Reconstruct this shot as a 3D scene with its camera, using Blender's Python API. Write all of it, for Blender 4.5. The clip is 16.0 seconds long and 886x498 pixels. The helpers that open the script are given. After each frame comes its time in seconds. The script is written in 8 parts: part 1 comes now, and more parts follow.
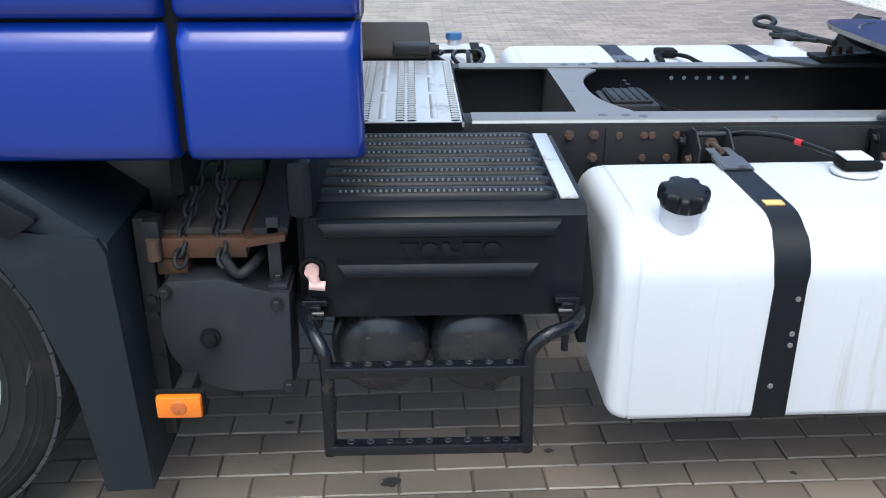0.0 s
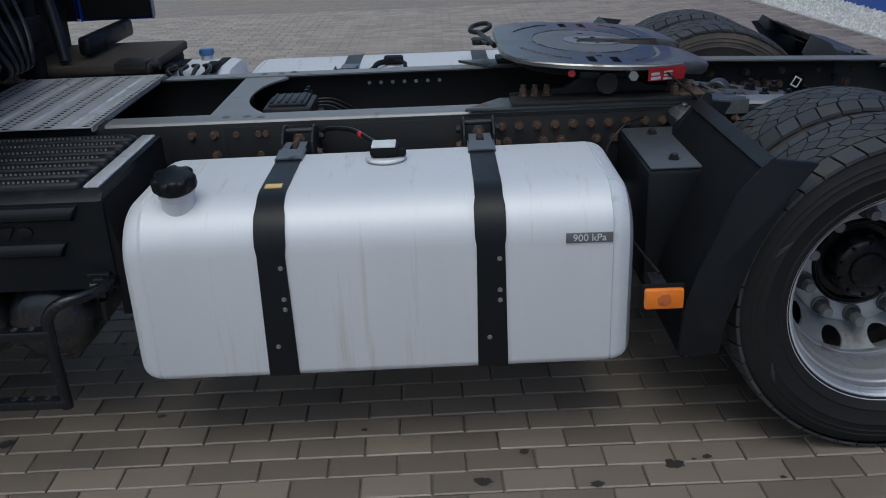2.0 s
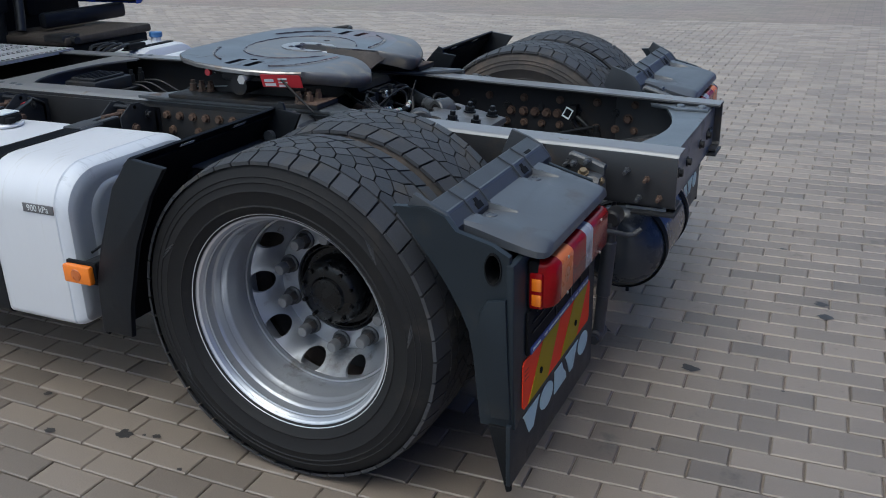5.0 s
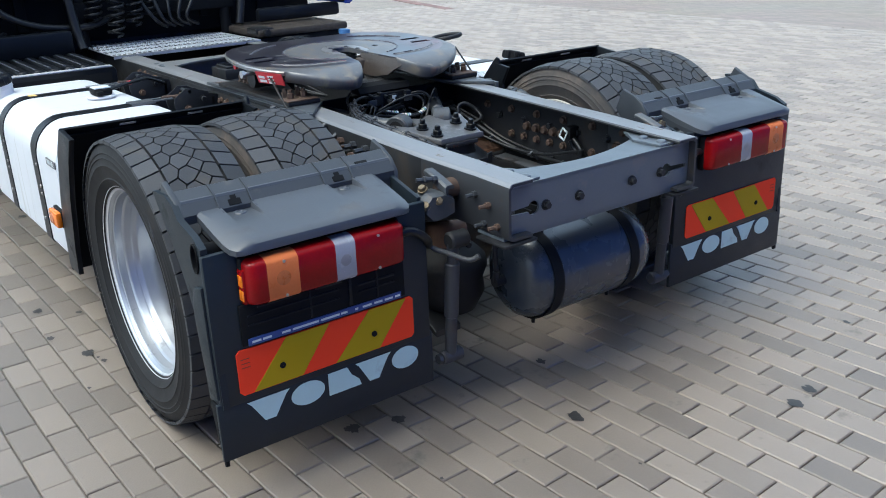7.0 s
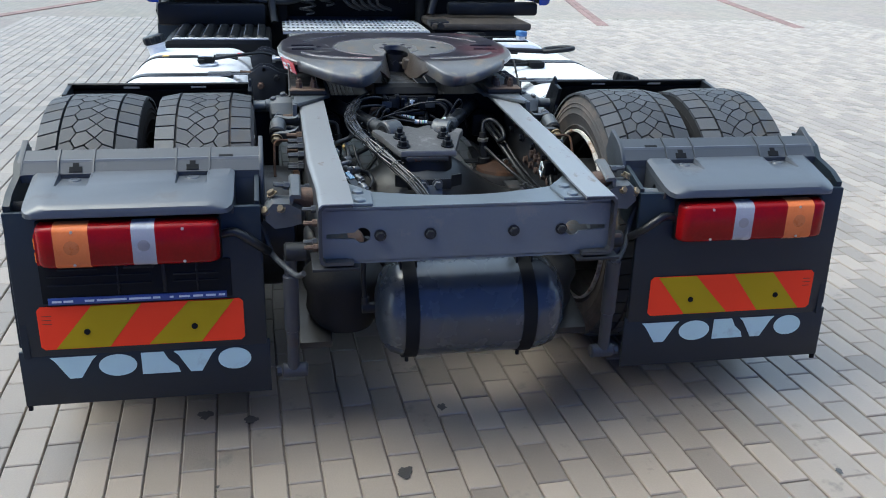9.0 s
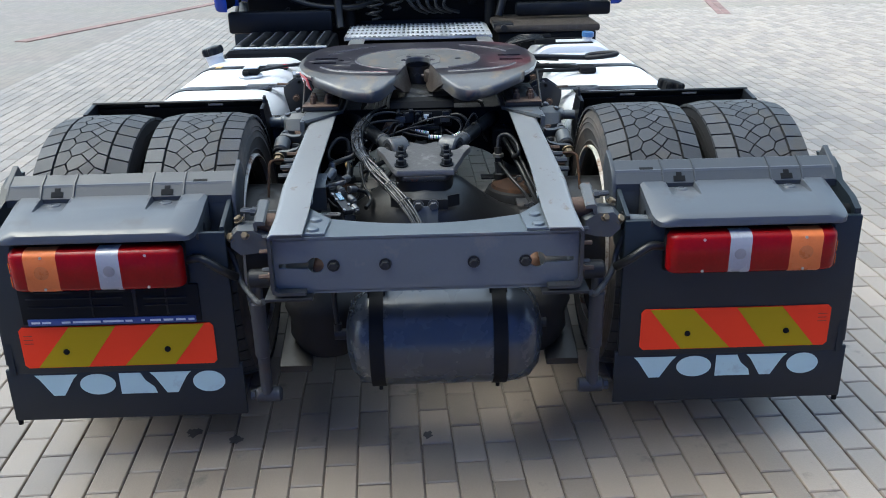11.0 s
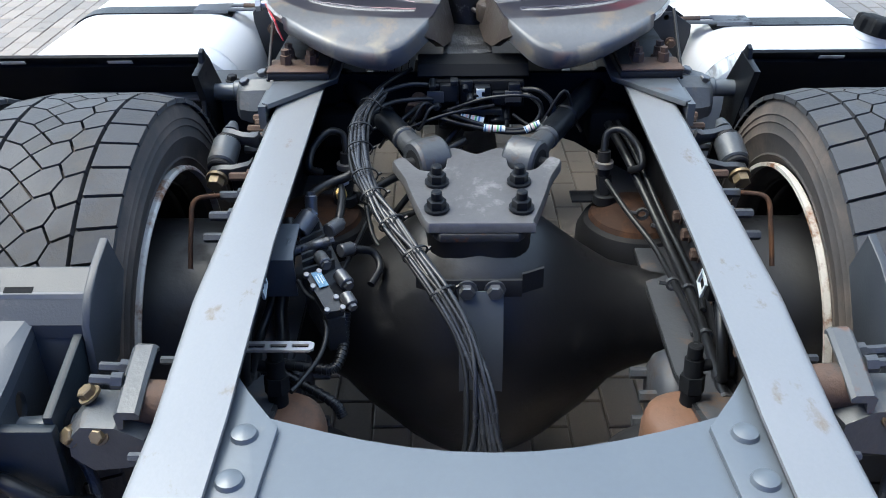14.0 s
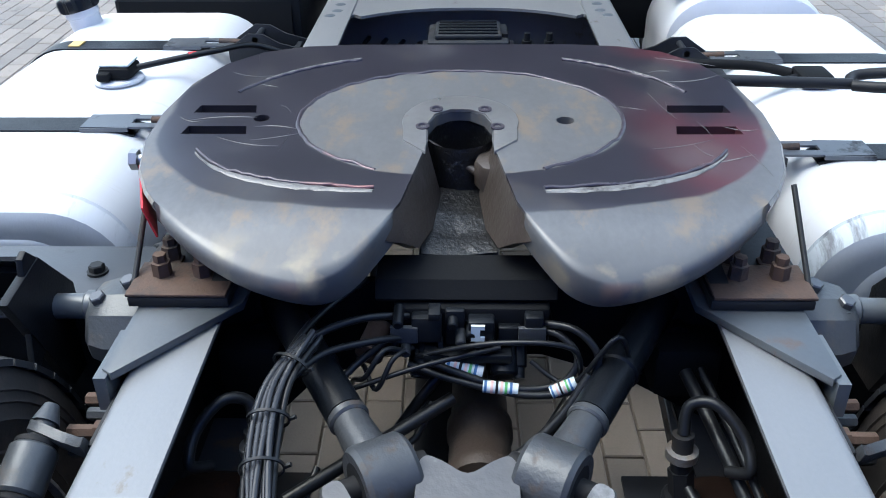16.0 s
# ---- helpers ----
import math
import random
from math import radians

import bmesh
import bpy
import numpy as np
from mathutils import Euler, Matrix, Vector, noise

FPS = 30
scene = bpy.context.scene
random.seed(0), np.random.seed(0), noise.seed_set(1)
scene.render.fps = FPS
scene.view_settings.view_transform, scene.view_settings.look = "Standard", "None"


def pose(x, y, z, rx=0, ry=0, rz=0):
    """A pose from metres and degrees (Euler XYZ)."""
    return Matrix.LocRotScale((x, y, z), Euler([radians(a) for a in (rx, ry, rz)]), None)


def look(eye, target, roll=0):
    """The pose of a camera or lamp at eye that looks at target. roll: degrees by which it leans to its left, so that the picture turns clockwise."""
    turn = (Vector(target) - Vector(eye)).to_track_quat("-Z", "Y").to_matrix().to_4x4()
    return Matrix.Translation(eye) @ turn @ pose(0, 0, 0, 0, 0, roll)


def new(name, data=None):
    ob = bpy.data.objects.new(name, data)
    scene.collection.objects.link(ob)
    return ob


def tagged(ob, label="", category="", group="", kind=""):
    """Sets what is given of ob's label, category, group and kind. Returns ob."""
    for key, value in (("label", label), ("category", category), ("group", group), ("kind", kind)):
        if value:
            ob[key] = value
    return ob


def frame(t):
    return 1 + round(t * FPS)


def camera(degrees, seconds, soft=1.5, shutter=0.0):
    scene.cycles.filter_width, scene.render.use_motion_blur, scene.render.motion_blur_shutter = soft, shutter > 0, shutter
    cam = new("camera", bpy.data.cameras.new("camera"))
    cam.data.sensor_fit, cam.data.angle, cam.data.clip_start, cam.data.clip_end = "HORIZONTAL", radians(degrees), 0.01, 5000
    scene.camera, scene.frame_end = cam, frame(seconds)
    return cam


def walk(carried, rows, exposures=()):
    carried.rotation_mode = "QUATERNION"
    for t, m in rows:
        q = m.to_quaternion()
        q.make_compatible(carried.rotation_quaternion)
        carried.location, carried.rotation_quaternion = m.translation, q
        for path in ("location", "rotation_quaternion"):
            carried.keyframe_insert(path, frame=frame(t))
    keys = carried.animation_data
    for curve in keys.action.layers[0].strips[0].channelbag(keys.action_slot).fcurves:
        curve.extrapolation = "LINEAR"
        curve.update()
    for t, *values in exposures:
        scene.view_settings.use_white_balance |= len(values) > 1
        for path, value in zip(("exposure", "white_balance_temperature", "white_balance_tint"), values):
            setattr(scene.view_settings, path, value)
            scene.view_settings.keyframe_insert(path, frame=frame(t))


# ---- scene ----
cam = camera(53.1, 16.0, soft=1.0)
PATH = [
    (0, (-2.531, -2.98, 1.535), (-2.463, -1.147, 0.738), 0.2),
    (0.5, (-2.224, -3.093, 1.542), (-2.191, -1.269, 0.722), 0.5),
    (1, (-1.927, -3.137, 1.529), (-1.889, -1.287, 0.77), 1.1),
    (1.5, (-1.595, -3.237, 1.533), (-1.569, -1.386, 0.776), -0.8),
    (2, (-1.214, -3.333, 1.543), (-1.226, -1.484, 0.781), -2.4),
    (2.5, (-0.835, -3.317, 1.515), (-0.861, -1.467, 0.754), -1.8),
    (3, (-0.382, -3.347, 1.515), (-0.451, -1.497, 0.758), -1.2),
    (3.5, (0.01, -3.316, 1.516), (-0.077, -1.475, 0.741), -0.0),
    (4, (0.415, -3.227, 1.512), (0.105, -1.405, 0.749), -1.5),
    (4.5, (0.867, -3.134, 1.528), (0.314, -1.369, 0.768), -1.6),
    (4.7, (1.044, -3.052, 1.492), (0.384, -1.318, 0.746), -1.6),
    (6.8, (2.524, -2.065, 1.502), (1.077, -0.881, 0.79), -1.5),
    (7, (2.624, -1.939, 1.495), (1.113, -0.833, 0.793), -2.1),
    (7.5, (2.777, -1.59, 1.487), (1.174, -0.619, 0.788), -1.4),
    (8, (2.941, -1.238, 1.506), (1.226, -0.476, 0.815), -1.2),
    (8.5, (2.997, -0.847, 1.477), (1.215, -0.266, 0.779), 2.2),
    (9, (3.031, -0.495, 1.498), (1.191, -0.143, 0.795), 1.5),
    (9.2, (3.043, -0.363, 1.51), (1.19, -0.118, 0.798), 0.5),
    (11.3, (2.928, 0.018, 1.587), (1.066, 0.003, 0.856), -0.6),
    (11.5, (2.897, 0.031, 1.594), (1.037, -0.02, 0.861), -0.2),
    (12, (2.737, 0.036, 1.573), (0.885, 0.024, 0.817), -0.6),
    (12.5, (2.473, 0.001, 1.561), (0.635, -0.05, 0.775), -1.2),
    (13, (2.148, 0.007, 1.552), (0.35, -0.075, 0.68), 0.2),
    (13.5, (1.803, -0.023, 1.517), (0.031, -0.062, 0.59), 0.4),
    (14, (1.504, -0.045, 1.497), (-0.227, -0.071, 0.494), -0.7),
    (14.5, (1.25, 0.005, 1.471), (-0.427, -0.051, 0.382), -0.4),
    (15, (1.014, -0.009, 1.475), (-0.654, -0.059, 0.373), -0.3),
    (15.5, (0.801, -0.038, 1.485), (-0.916, -0.071, 0.459), -1.1),
    (16, (0.624, -0.003, 1.498), (-1.11, -0.055, 0.503), -0.6),
]
walk(cam, [(t, look(eye, target, roll)) for t, eye, target, roll in PATH],
     exposures=[(0.0, 0.6, 5850, 2), (0.5, 0.02, 5850, 2), (1.0, -0.45, 5850, 2), (1.5, -0.75, 5850, 2), (2.5, -0.8, 5850, 2), (3.0, -0.6, 5900, 2), (3.5, -0.2, 5900, 2), (4.7, -0.2, 5900, 2), (7.0, 0.7, 5800, -2), (8.0, 0.66, 5800, -2), (9.0, 0.9, 5830, -2), (11.5, 0.92, 6000, -2), (12.0, 0.9, 6050, -2), (12.5, 1.05, 6050, -2), (13.2, 1.4, 6000, -1), (14.0, 1.22, 5950, 1), (15.0, 1.13, 5850, 1), (16.0, 0.95, 5700, 1)])

# ---- world and sun ----
SUN_EL, SUN_AZ = 64.0, 265.0   # degrees; azimuth of the sun counted from +x towards +y
world = bpy.data.worlds.new("sky")
scene.world = world
world.use_nodes = True
wn = world.node_tree
sky = wn.nodes.new("ShaderNodeTexSky")
sky.sky_type = "NISHITA"
sky.sun_disc = False
sky.sun_elevation = radians(SUN_EL)
sky.sun_rotation = radians(90.0 - SUN_AZ)
sky.air_density, sky.dust_density, sky.ozone_density = 1.0, 5.0, 1.0
veil = wn.nodes.new("ShaderNodeMix")   # thin white cloud over the whole sky
veil.data_type, veil.blend_type = "RGBA", "ADD"
veil.inputs[0].default_value = 1.0
veil.inputs[7].default_value = (1.98, 2.2, 2.5, 1)
wn.links.new(sky.outputs[0], veil.inputs[6])
wn.links.new(veil.outputs[2], wn.nodes["Background"].inputs[0])
wn.nodes["Background"].inputs[1].default_value = 0.15
sun_dir = Vector((math.cos(radians(SUN_EL)) * math.cos(radians(SUN_AZ)), math.cos(radians(SUN_EL)) * math.sin(radians(SUN_AZ)), math.sin(radians(SUN_EL))))
sun = new("sun", bpy.data.lights.new("sun", "SUN"))
sun.data.energy, sun.data.angle, sun.data.color = 1.0, radians(36.0), (1.0, 0.93, 0.82)
sun.matrix_world = look(sun_dir * 30.0, (0, 0, 0))

# ---- materials ----


def paint_light_across(m, y0=-2.0, y1=5.0, low=0.9, high=1.38):
    """Puts the yard's light in the paving colour: dim at low y, paler across."""
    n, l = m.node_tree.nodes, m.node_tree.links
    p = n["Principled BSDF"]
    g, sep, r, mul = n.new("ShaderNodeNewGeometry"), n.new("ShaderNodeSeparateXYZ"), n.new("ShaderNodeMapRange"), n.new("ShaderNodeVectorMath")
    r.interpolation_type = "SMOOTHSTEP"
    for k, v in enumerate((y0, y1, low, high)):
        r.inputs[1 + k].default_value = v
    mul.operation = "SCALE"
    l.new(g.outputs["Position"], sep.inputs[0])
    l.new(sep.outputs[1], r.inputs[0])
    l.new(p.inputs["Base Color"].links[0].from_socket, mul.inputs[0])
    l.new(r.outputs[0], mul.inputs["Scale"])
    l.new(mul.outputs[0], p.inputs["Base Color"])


def surf(name, base, rough=0.5, metal=0.0, var=0.25, scale=6.0, grain=90.0, bump=0.08, dirt=None, amount=0.0, dscale=3.0, stretch=(1, 1, 1), coat=0.0, rvar=0.15, drough=0.8, spec=0.5, isl=False):
    """A surface with grain and stains: colour varies at two scales, dirt is a second colour laid on in patches."""
    m = bpy.data.materials.new(name)
    m.use_nodes = True
    n, l = m.node_tree.nodes, m.node_tree.links
    p = n["Principled BSDF"]
    tc = n.new("ShaderNodeTexCoord")
    mp = n.new("ShaderNodeMapping")
    mp.inputs["Scale"].default_value = stretch
    l.new(tc.outputs["Object"], mp.inputs[0])

    def tex(s, detail=4.0, rgh=0.6):
        t = n.new("ShaderNodeTexNoise")
        t.inputs["Scale"].default_value, t.inputs["Detail"].default_value, t.inputs["Roughness"].default_value = s, detail, rgh
        l.new(mp.outputs[0], t.inputs["Vector"])
        return t

    big, fine = tex(scale), tex(grain, 3.0)
    mix = n.new("ShaderNodeMix")
    mix.data_type, mix.blend_type = "RGBA", "MIX"
    lo, hi = [max(c * (1 - var), 0) for c in base], [min(c * (1 + var), 1) for c in base]
    mix.inputs[6].default_value, mix.inputs[7].default_value = (*lo, 1), (*hi, 1)
    add = n.new("ShaderNodeMath")
    add.operation = "MULTIPLY_ADD"
    add.inputs[1].default_value, add.inputs[2].default_value = 0.4, 0.0
    l.new(fine.outputs["Fac"], add.inputs[0])
    add2 = n.new("ShaderNodeMath")
    add2.operation = "MULTIPLY_ADD"
    add2.inputs[1].default_value = 0.6
    l.new(big.outputs["Fac"], add2.inputs[0])
    l.new(add.outputs[0], add2.inputs[2])
    drive = add2.outputs[0]
    if isl:
        rnd = n.new("ShaderNodeNewGeometry") if isl == "island" else n.new("ShaderNodeObjectInfo")
        am = n.new("ShaderNodeMath")
        am.operation = "MULTIPLY_ADD"
        am.inputs[1].default_value = 0.9
        l.new(rnd.outputs["Random Per Island" if isl == "island" else "Random"], am.inputs[0])
        sub = n.new("ShaderNodeMath")
        sub.operation = "SUBTRACT"
        sub.inputs[1].default_value = 0.45
        l.new(drive, am.inputs[2])
        l.new(am.outputs[0], sub.inputs[0])
        drive = sub.outputs[0]
    l.new(drive, mix.inputs[0])
    col = mix.outputs[2]
    ro = n.new("ShaderNodeMath")
    ro.operation = "MULTIPLY_ADD"
    ro.inputs[1].default_value, ro.inputs[2].default_value = 2 * rvar, rough - rvar
    l.new(big.outputs["Fac"], ro.inputs[0])
    rout = ro.outputs[0]
    if dirt:
        dt = tex(dscale, 8.0, 0.68)
        ramp = n.new("ShaderNodeMapRange")
        ramp.inputs[1].default_value, ramp.inputs[2].default_value = 0.62 - amount * 0.35, 0.74 - amount * 0.3
        l.new(dt.outputs["Fac"], ramp.inputs[0])
        dm = n.new("ShaderNodeMix")
        dm.data_type = "RGBA"
        dm.inputs[7].default_value = (*dirt, 1)
        l.new(ramp.outputs[0], dm.inputs[0])
        l.new(col, dm.inputs[6])
        col = dm.outputs[2]
        rm = n.new("ShaderNodeMix")
        rm.data_type = "FLOAT"
        rm.inputs[3].default_value = drough
        l.new(ramp.outputs[0], rm.inputs[0])
        l.new(rout, rm.inputs[2])
        rout = rm.outputs[0]
    l.new(col, p.inputs["Base Color"])
    l.new(rout, p.inputs["Roughness"])
    p.inputs["Metallic"].default_value = metal
    p.inputs["Specular IOR Level"].default_value = spec
    p.inputs["Coat Weight"].default_value = coat
    p.inputs["Coat Roughness"].default_value = 0.08
    if bump:
        b = n.new("ShaderNodeBump")
        b.inputs["Strength"].default_value, b.inputs["Distance"].default_value = bump, 0.004
        l.new(fine.outputs["Fac"], b.inputs["Height"])
        l.new(b.outputs[0], p.inputs["Normal"])
    return m


RUST = (0.2, 0.085, 0.035)
blue_paint = surf("blue_paint", (0.006, 0.032, 0.26), 0.25, 0, 0.06, 2, 60, 0.0, coat=0.3, rvar=0.05)
frame_paint = surf("frame_paint", (0.098, 0.109, 0.119), 0.38, 0.15, 0.15, 7, 120, 0.05, (0.17, 0.16, 0.15), 0.05, 9, spec=0.7)
slate_paint = surf("slate_paint", (0.024, 0.026, 0.03), 0.45, 0.0, 0.2, 6, 110, 0.06, (0.05, 0.042, 0.034), 0.1, 9, spec=0.3)
rail_grey = surf("rail_end_paint", (0.032, 0.034, 0.038), 0.4, 0.1, 0.2, 7, 120, 0.05, (0.06, 0.045, 0.035), 0.08, 9)
hood_m = surf("weathered_hood_plastic", (0.053, 0.059, 0.069), 0.4, 0, 0.22, 5, 200, 0.06, (0.08, 0.082, 0.086), 0.12, 5, spec=0.75)
shock_grey = surf("dusty_shock_paint", (0.034, 0.037, 0.044), 0.5, 0.05, 0.25, 8, 90, 0.1, (0.06, 0.045, 0.035), 0.15, 9)
step_paint = surf("step_paint", (0.006, 0.007, 0.01), 0.24, 0.0, 0.2, 9, 140, 0.03, (0.03, 0.025, 0.02), 0.08, 16, spec=0.45)
tank_slate = surf("dull_tank_paint", (0.018, 0.019, 0.022), 0.26, 0.0, 0.25, 6, 110, 0.04, (0.04, 0.032, 0.026), 0.15, 9, spec=0.5)
amber_dark = surf("amber_bulb_shade", (0.5, 0.13, 0.03), 0.3, 0, 0.3, 60, 200, 0.1)
lens_grey = surf("lens_shade", (0.22, 0.21, 0.22), 0.3, 0, 0.2, 40, 200, 0.05)
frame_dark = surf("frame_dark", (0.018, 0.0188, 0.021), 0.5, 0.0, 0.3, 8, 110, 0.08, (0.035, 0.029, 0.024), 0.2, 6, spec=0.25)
dusty_slate = surf("dusty_slate_paint", (0.05, 0.053, 0.06), 0.5, 0.0, 0.25, 8, 120, 0.1, (0.15, 0.1, 0.065), 0.2, 11)
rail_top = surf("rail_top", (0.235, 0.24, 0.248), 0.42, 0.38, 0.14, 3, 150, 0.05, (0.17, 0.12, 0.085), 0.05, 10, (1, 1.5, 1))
plastic = surf("black_plastic", (0.007, 0.0086, 0.0115), 0.4, 0, 0.2, 9, 260, 0.12, (0.018, 0.019, 0.02), 0.08, 6, spec=0.24)
guard_black = surf("mudguard_black", (0.0105, 0.0165, 0.023), 0.45, 0, 0.2, 9, 260, 0.12, (0.026, 0.028, 0.03), 0.12, 6, spec=0.36)
plastic_dk = surf("matt_black_plastic", (0.0085, 0.0092, 0.0105), 0.7, 0, 0.25, 9, 200, 0.1, spec=0.12)
guard_plastic = surf("mudguard_plastic", (0.042, 0.047, 0.055), 0.42, 0, 0.12, 7, 260, 0.1, (0.085, 0.085, 0.085), 0.0, 14, spec=0.4)
rubber = surf("tyre_rubber", (0.013, 0.013, 0.014), 0.66, 0, 0.3, 9, 140, 0.1, (0.03, 0.027, 0.024), 0.15, 6, spec=0.25)
tread_rubber = surf("tread_rubber", (0.036, 0.038, 0.043), 0.6, 0, 0.3, 12, 160, 0.2, (0.062, 0.058, 0.053), 0.25, 7, isl="island", spec=0.45)
side_rubber = surf("dusty_rubber", (0.045, 0.041, 0.039), 0.8, 0, 0.3, 9, 140, 0.1, (0.1, 0.08, 0.066), 0.55, 4)
modulator_m = surf("cast_modulator", (0.03, 0.032, 0.036), 0.36, 0.35, 0.35, 18, 120, 0.2, (0.07, 0.068, 0.066), 0.2, 22, spec=0.6)
port_m = surf("dull_port_metal", (0.12, 0.125, 0.135), 0.38, 0.6, 0.25, 18, 120, 0.12, (0.05, 0.045, 0.04), 0.2, 22)
label_blue = surf("pale_blue_label", (0.16, 0.30, 0.42), 0.5, 0, 0.12, 60, 200, 0.02)
pale_cast = surf("pale_grey_casting", (0.068, 0.074, 0.081), 0.42, 0.2, 0.2, 14, 90, 0.2, (0.11, 0.1, 0.09), 0.15, 16)
rust_edge = surf("rusting_grey_steel", (0.09, 0.095, 0.1), 0.5, 0.2, 0.2, 14, 90, 0.2, (0.15, 0.065, 0.032), 0.22, 26)
braid_m = surf("braided_sleeve", (0.05, 0.053, 0.058), 0.55, 0.2, 0.5, 120, 300, 0.5)
brass_m = surf("yellow_zinc", (0.19, 0.145, 0.085), 0.42, 0.45, 0.2, 30, 160, 0.1, (0.15, 0.12, 0.09), 0.2, 40)
hub_m = surf("black_hub_paint", (0.003, 0.0034, 0.0045), 0.28, 0.0, 0.3, 20, 140, 0.05, (0.012, 0.011, 0.011), 0.12, 40, spec=0.35)
nut_pale = surf("dull_nut_cap", (0.2, 0.205, 0.215), 0.45, 0.4, 0.2, 25, 160, 0.08)
rust_edge_dark = surf("dark_rusting_casting", (0.04, 0.041, 0.044), 0.45, 0.2, 0.2, 14, 90, 0.2, (0.15, 0.06, 0.03), 0.16, 30)
groove_m = surf("scraped_plate", (0.2, 0.195, 0.19), 0.5, 0.35, 0.5, 30, 90, 0.4, (0.06, 0.055, 0.055), 0.25, 26)
plate_rust = surf("rusting_frame_plate", (0.085, 0.094, 0.104), 0.36, 0.3, 0.25, 7, 120, 0.05, (0.14, 0.085, 0.055), 0.16, 7, spec=0.7)
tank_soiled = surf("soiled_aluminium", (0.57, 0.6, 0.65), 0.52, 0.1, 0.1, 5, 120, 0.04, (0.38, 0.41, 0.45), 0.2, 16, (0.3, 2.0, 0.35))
# frame_paint again but bluer: the blue hall's bounce light put in the colour
beam_paint = surf("blue_lit_frame_paint", (0.1, 0.117, 0.135), 0.38, 0.12, 0.15, 7, 120, 0.05, (0.17, 0.165, 0.16), 0.05, 9, spec=0.7)
hose_rubber = surf("hose_rubber", (0.012, 0.0128, 0.0145), 0.36, 0, 0.2, 20, 150, 0.05, spec=0.35)
grey_cable = surf("grey_cable", (0.024, 0.0255, 0.03), 0.26, 0, 0.25, 20, 120, 0.05)
rim_silver = surf("rim_silver", (0.39, 0.41, 0.445), 0.33, 0.65, 0.08, 6, 220, 0.04, (0.2, 0.19, 0.18), 0.1, 6)
rim_worn = surf("rim_worn", (0.6, 0.57, 0.52), 0.5, 0.2, 0.2, 14, 160, 0.1, RUST, 0.35, 14)
tank_alu = surf("brushed_aluminium", (0.64, 0.655, 0.69), 0.5, 0.2, 0.07, 3, 150, 0.03, (0.54, 0.535, 0.52), 0.10, 3, (7, 1, 0.3), rvar=0.08)
# tank ends: shade and the hall's blue reflection in the base colour, plus stains
tank_end_shaded = surf("shaded_stained_aluminium", (0.36, 0.39, 0.43), 0.46, 0.35, 0.12, 5, 120, 0.04, (0.26, 0.27, 0.29), 0.14, 7, (1.5, 1.5, 0.6))
steel = surf("bright_steel", (0.5, 0.5, 0.5), 0.33, 0.85, 0.15, 12, 160, 0.06)
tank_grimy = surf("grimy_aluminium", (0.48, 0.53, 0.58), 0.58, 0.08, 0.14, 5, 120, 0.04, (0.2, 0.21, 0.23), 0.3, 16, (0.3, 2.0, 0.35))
tongue_m = surf("slate_strap_steel", (0.11, 0.12, 0.135), 0.36, 0.4, 0.2, 9, 140, 0.05, (0.03, 0.03, 0.032), 0.15, 12)
zinc = surf("galvanised_sheet", (0.68, 0.69, 0.71), 0.36, 0.5, 0.12, 10, 120, 0.05, (0.35, 0.34, 0.33), 0.15, 6)
cast = surf("worn_casting", (0.33, 0.325, 0.32), 0.34, 0.7, 0.3, 6, 70, 0.15, (0.22, 0.15, 0.09), 0.22, 6)
bracket_cast = surf("scuffed_casting", (0.118, 0.116, 0.117), 0.36, 0.4, 0.35, 14, 60, 0.25, (0.27, 0.265, 0.26), 0.2, 11, drough=0.35)
cast_grey = surf("grey_casting", (0.062, 0.066, 0.072), 0.42, 0.3, 0.3, 12, 60, 0.35, (0.08, 0.055, 0.04), 0.22, 14)
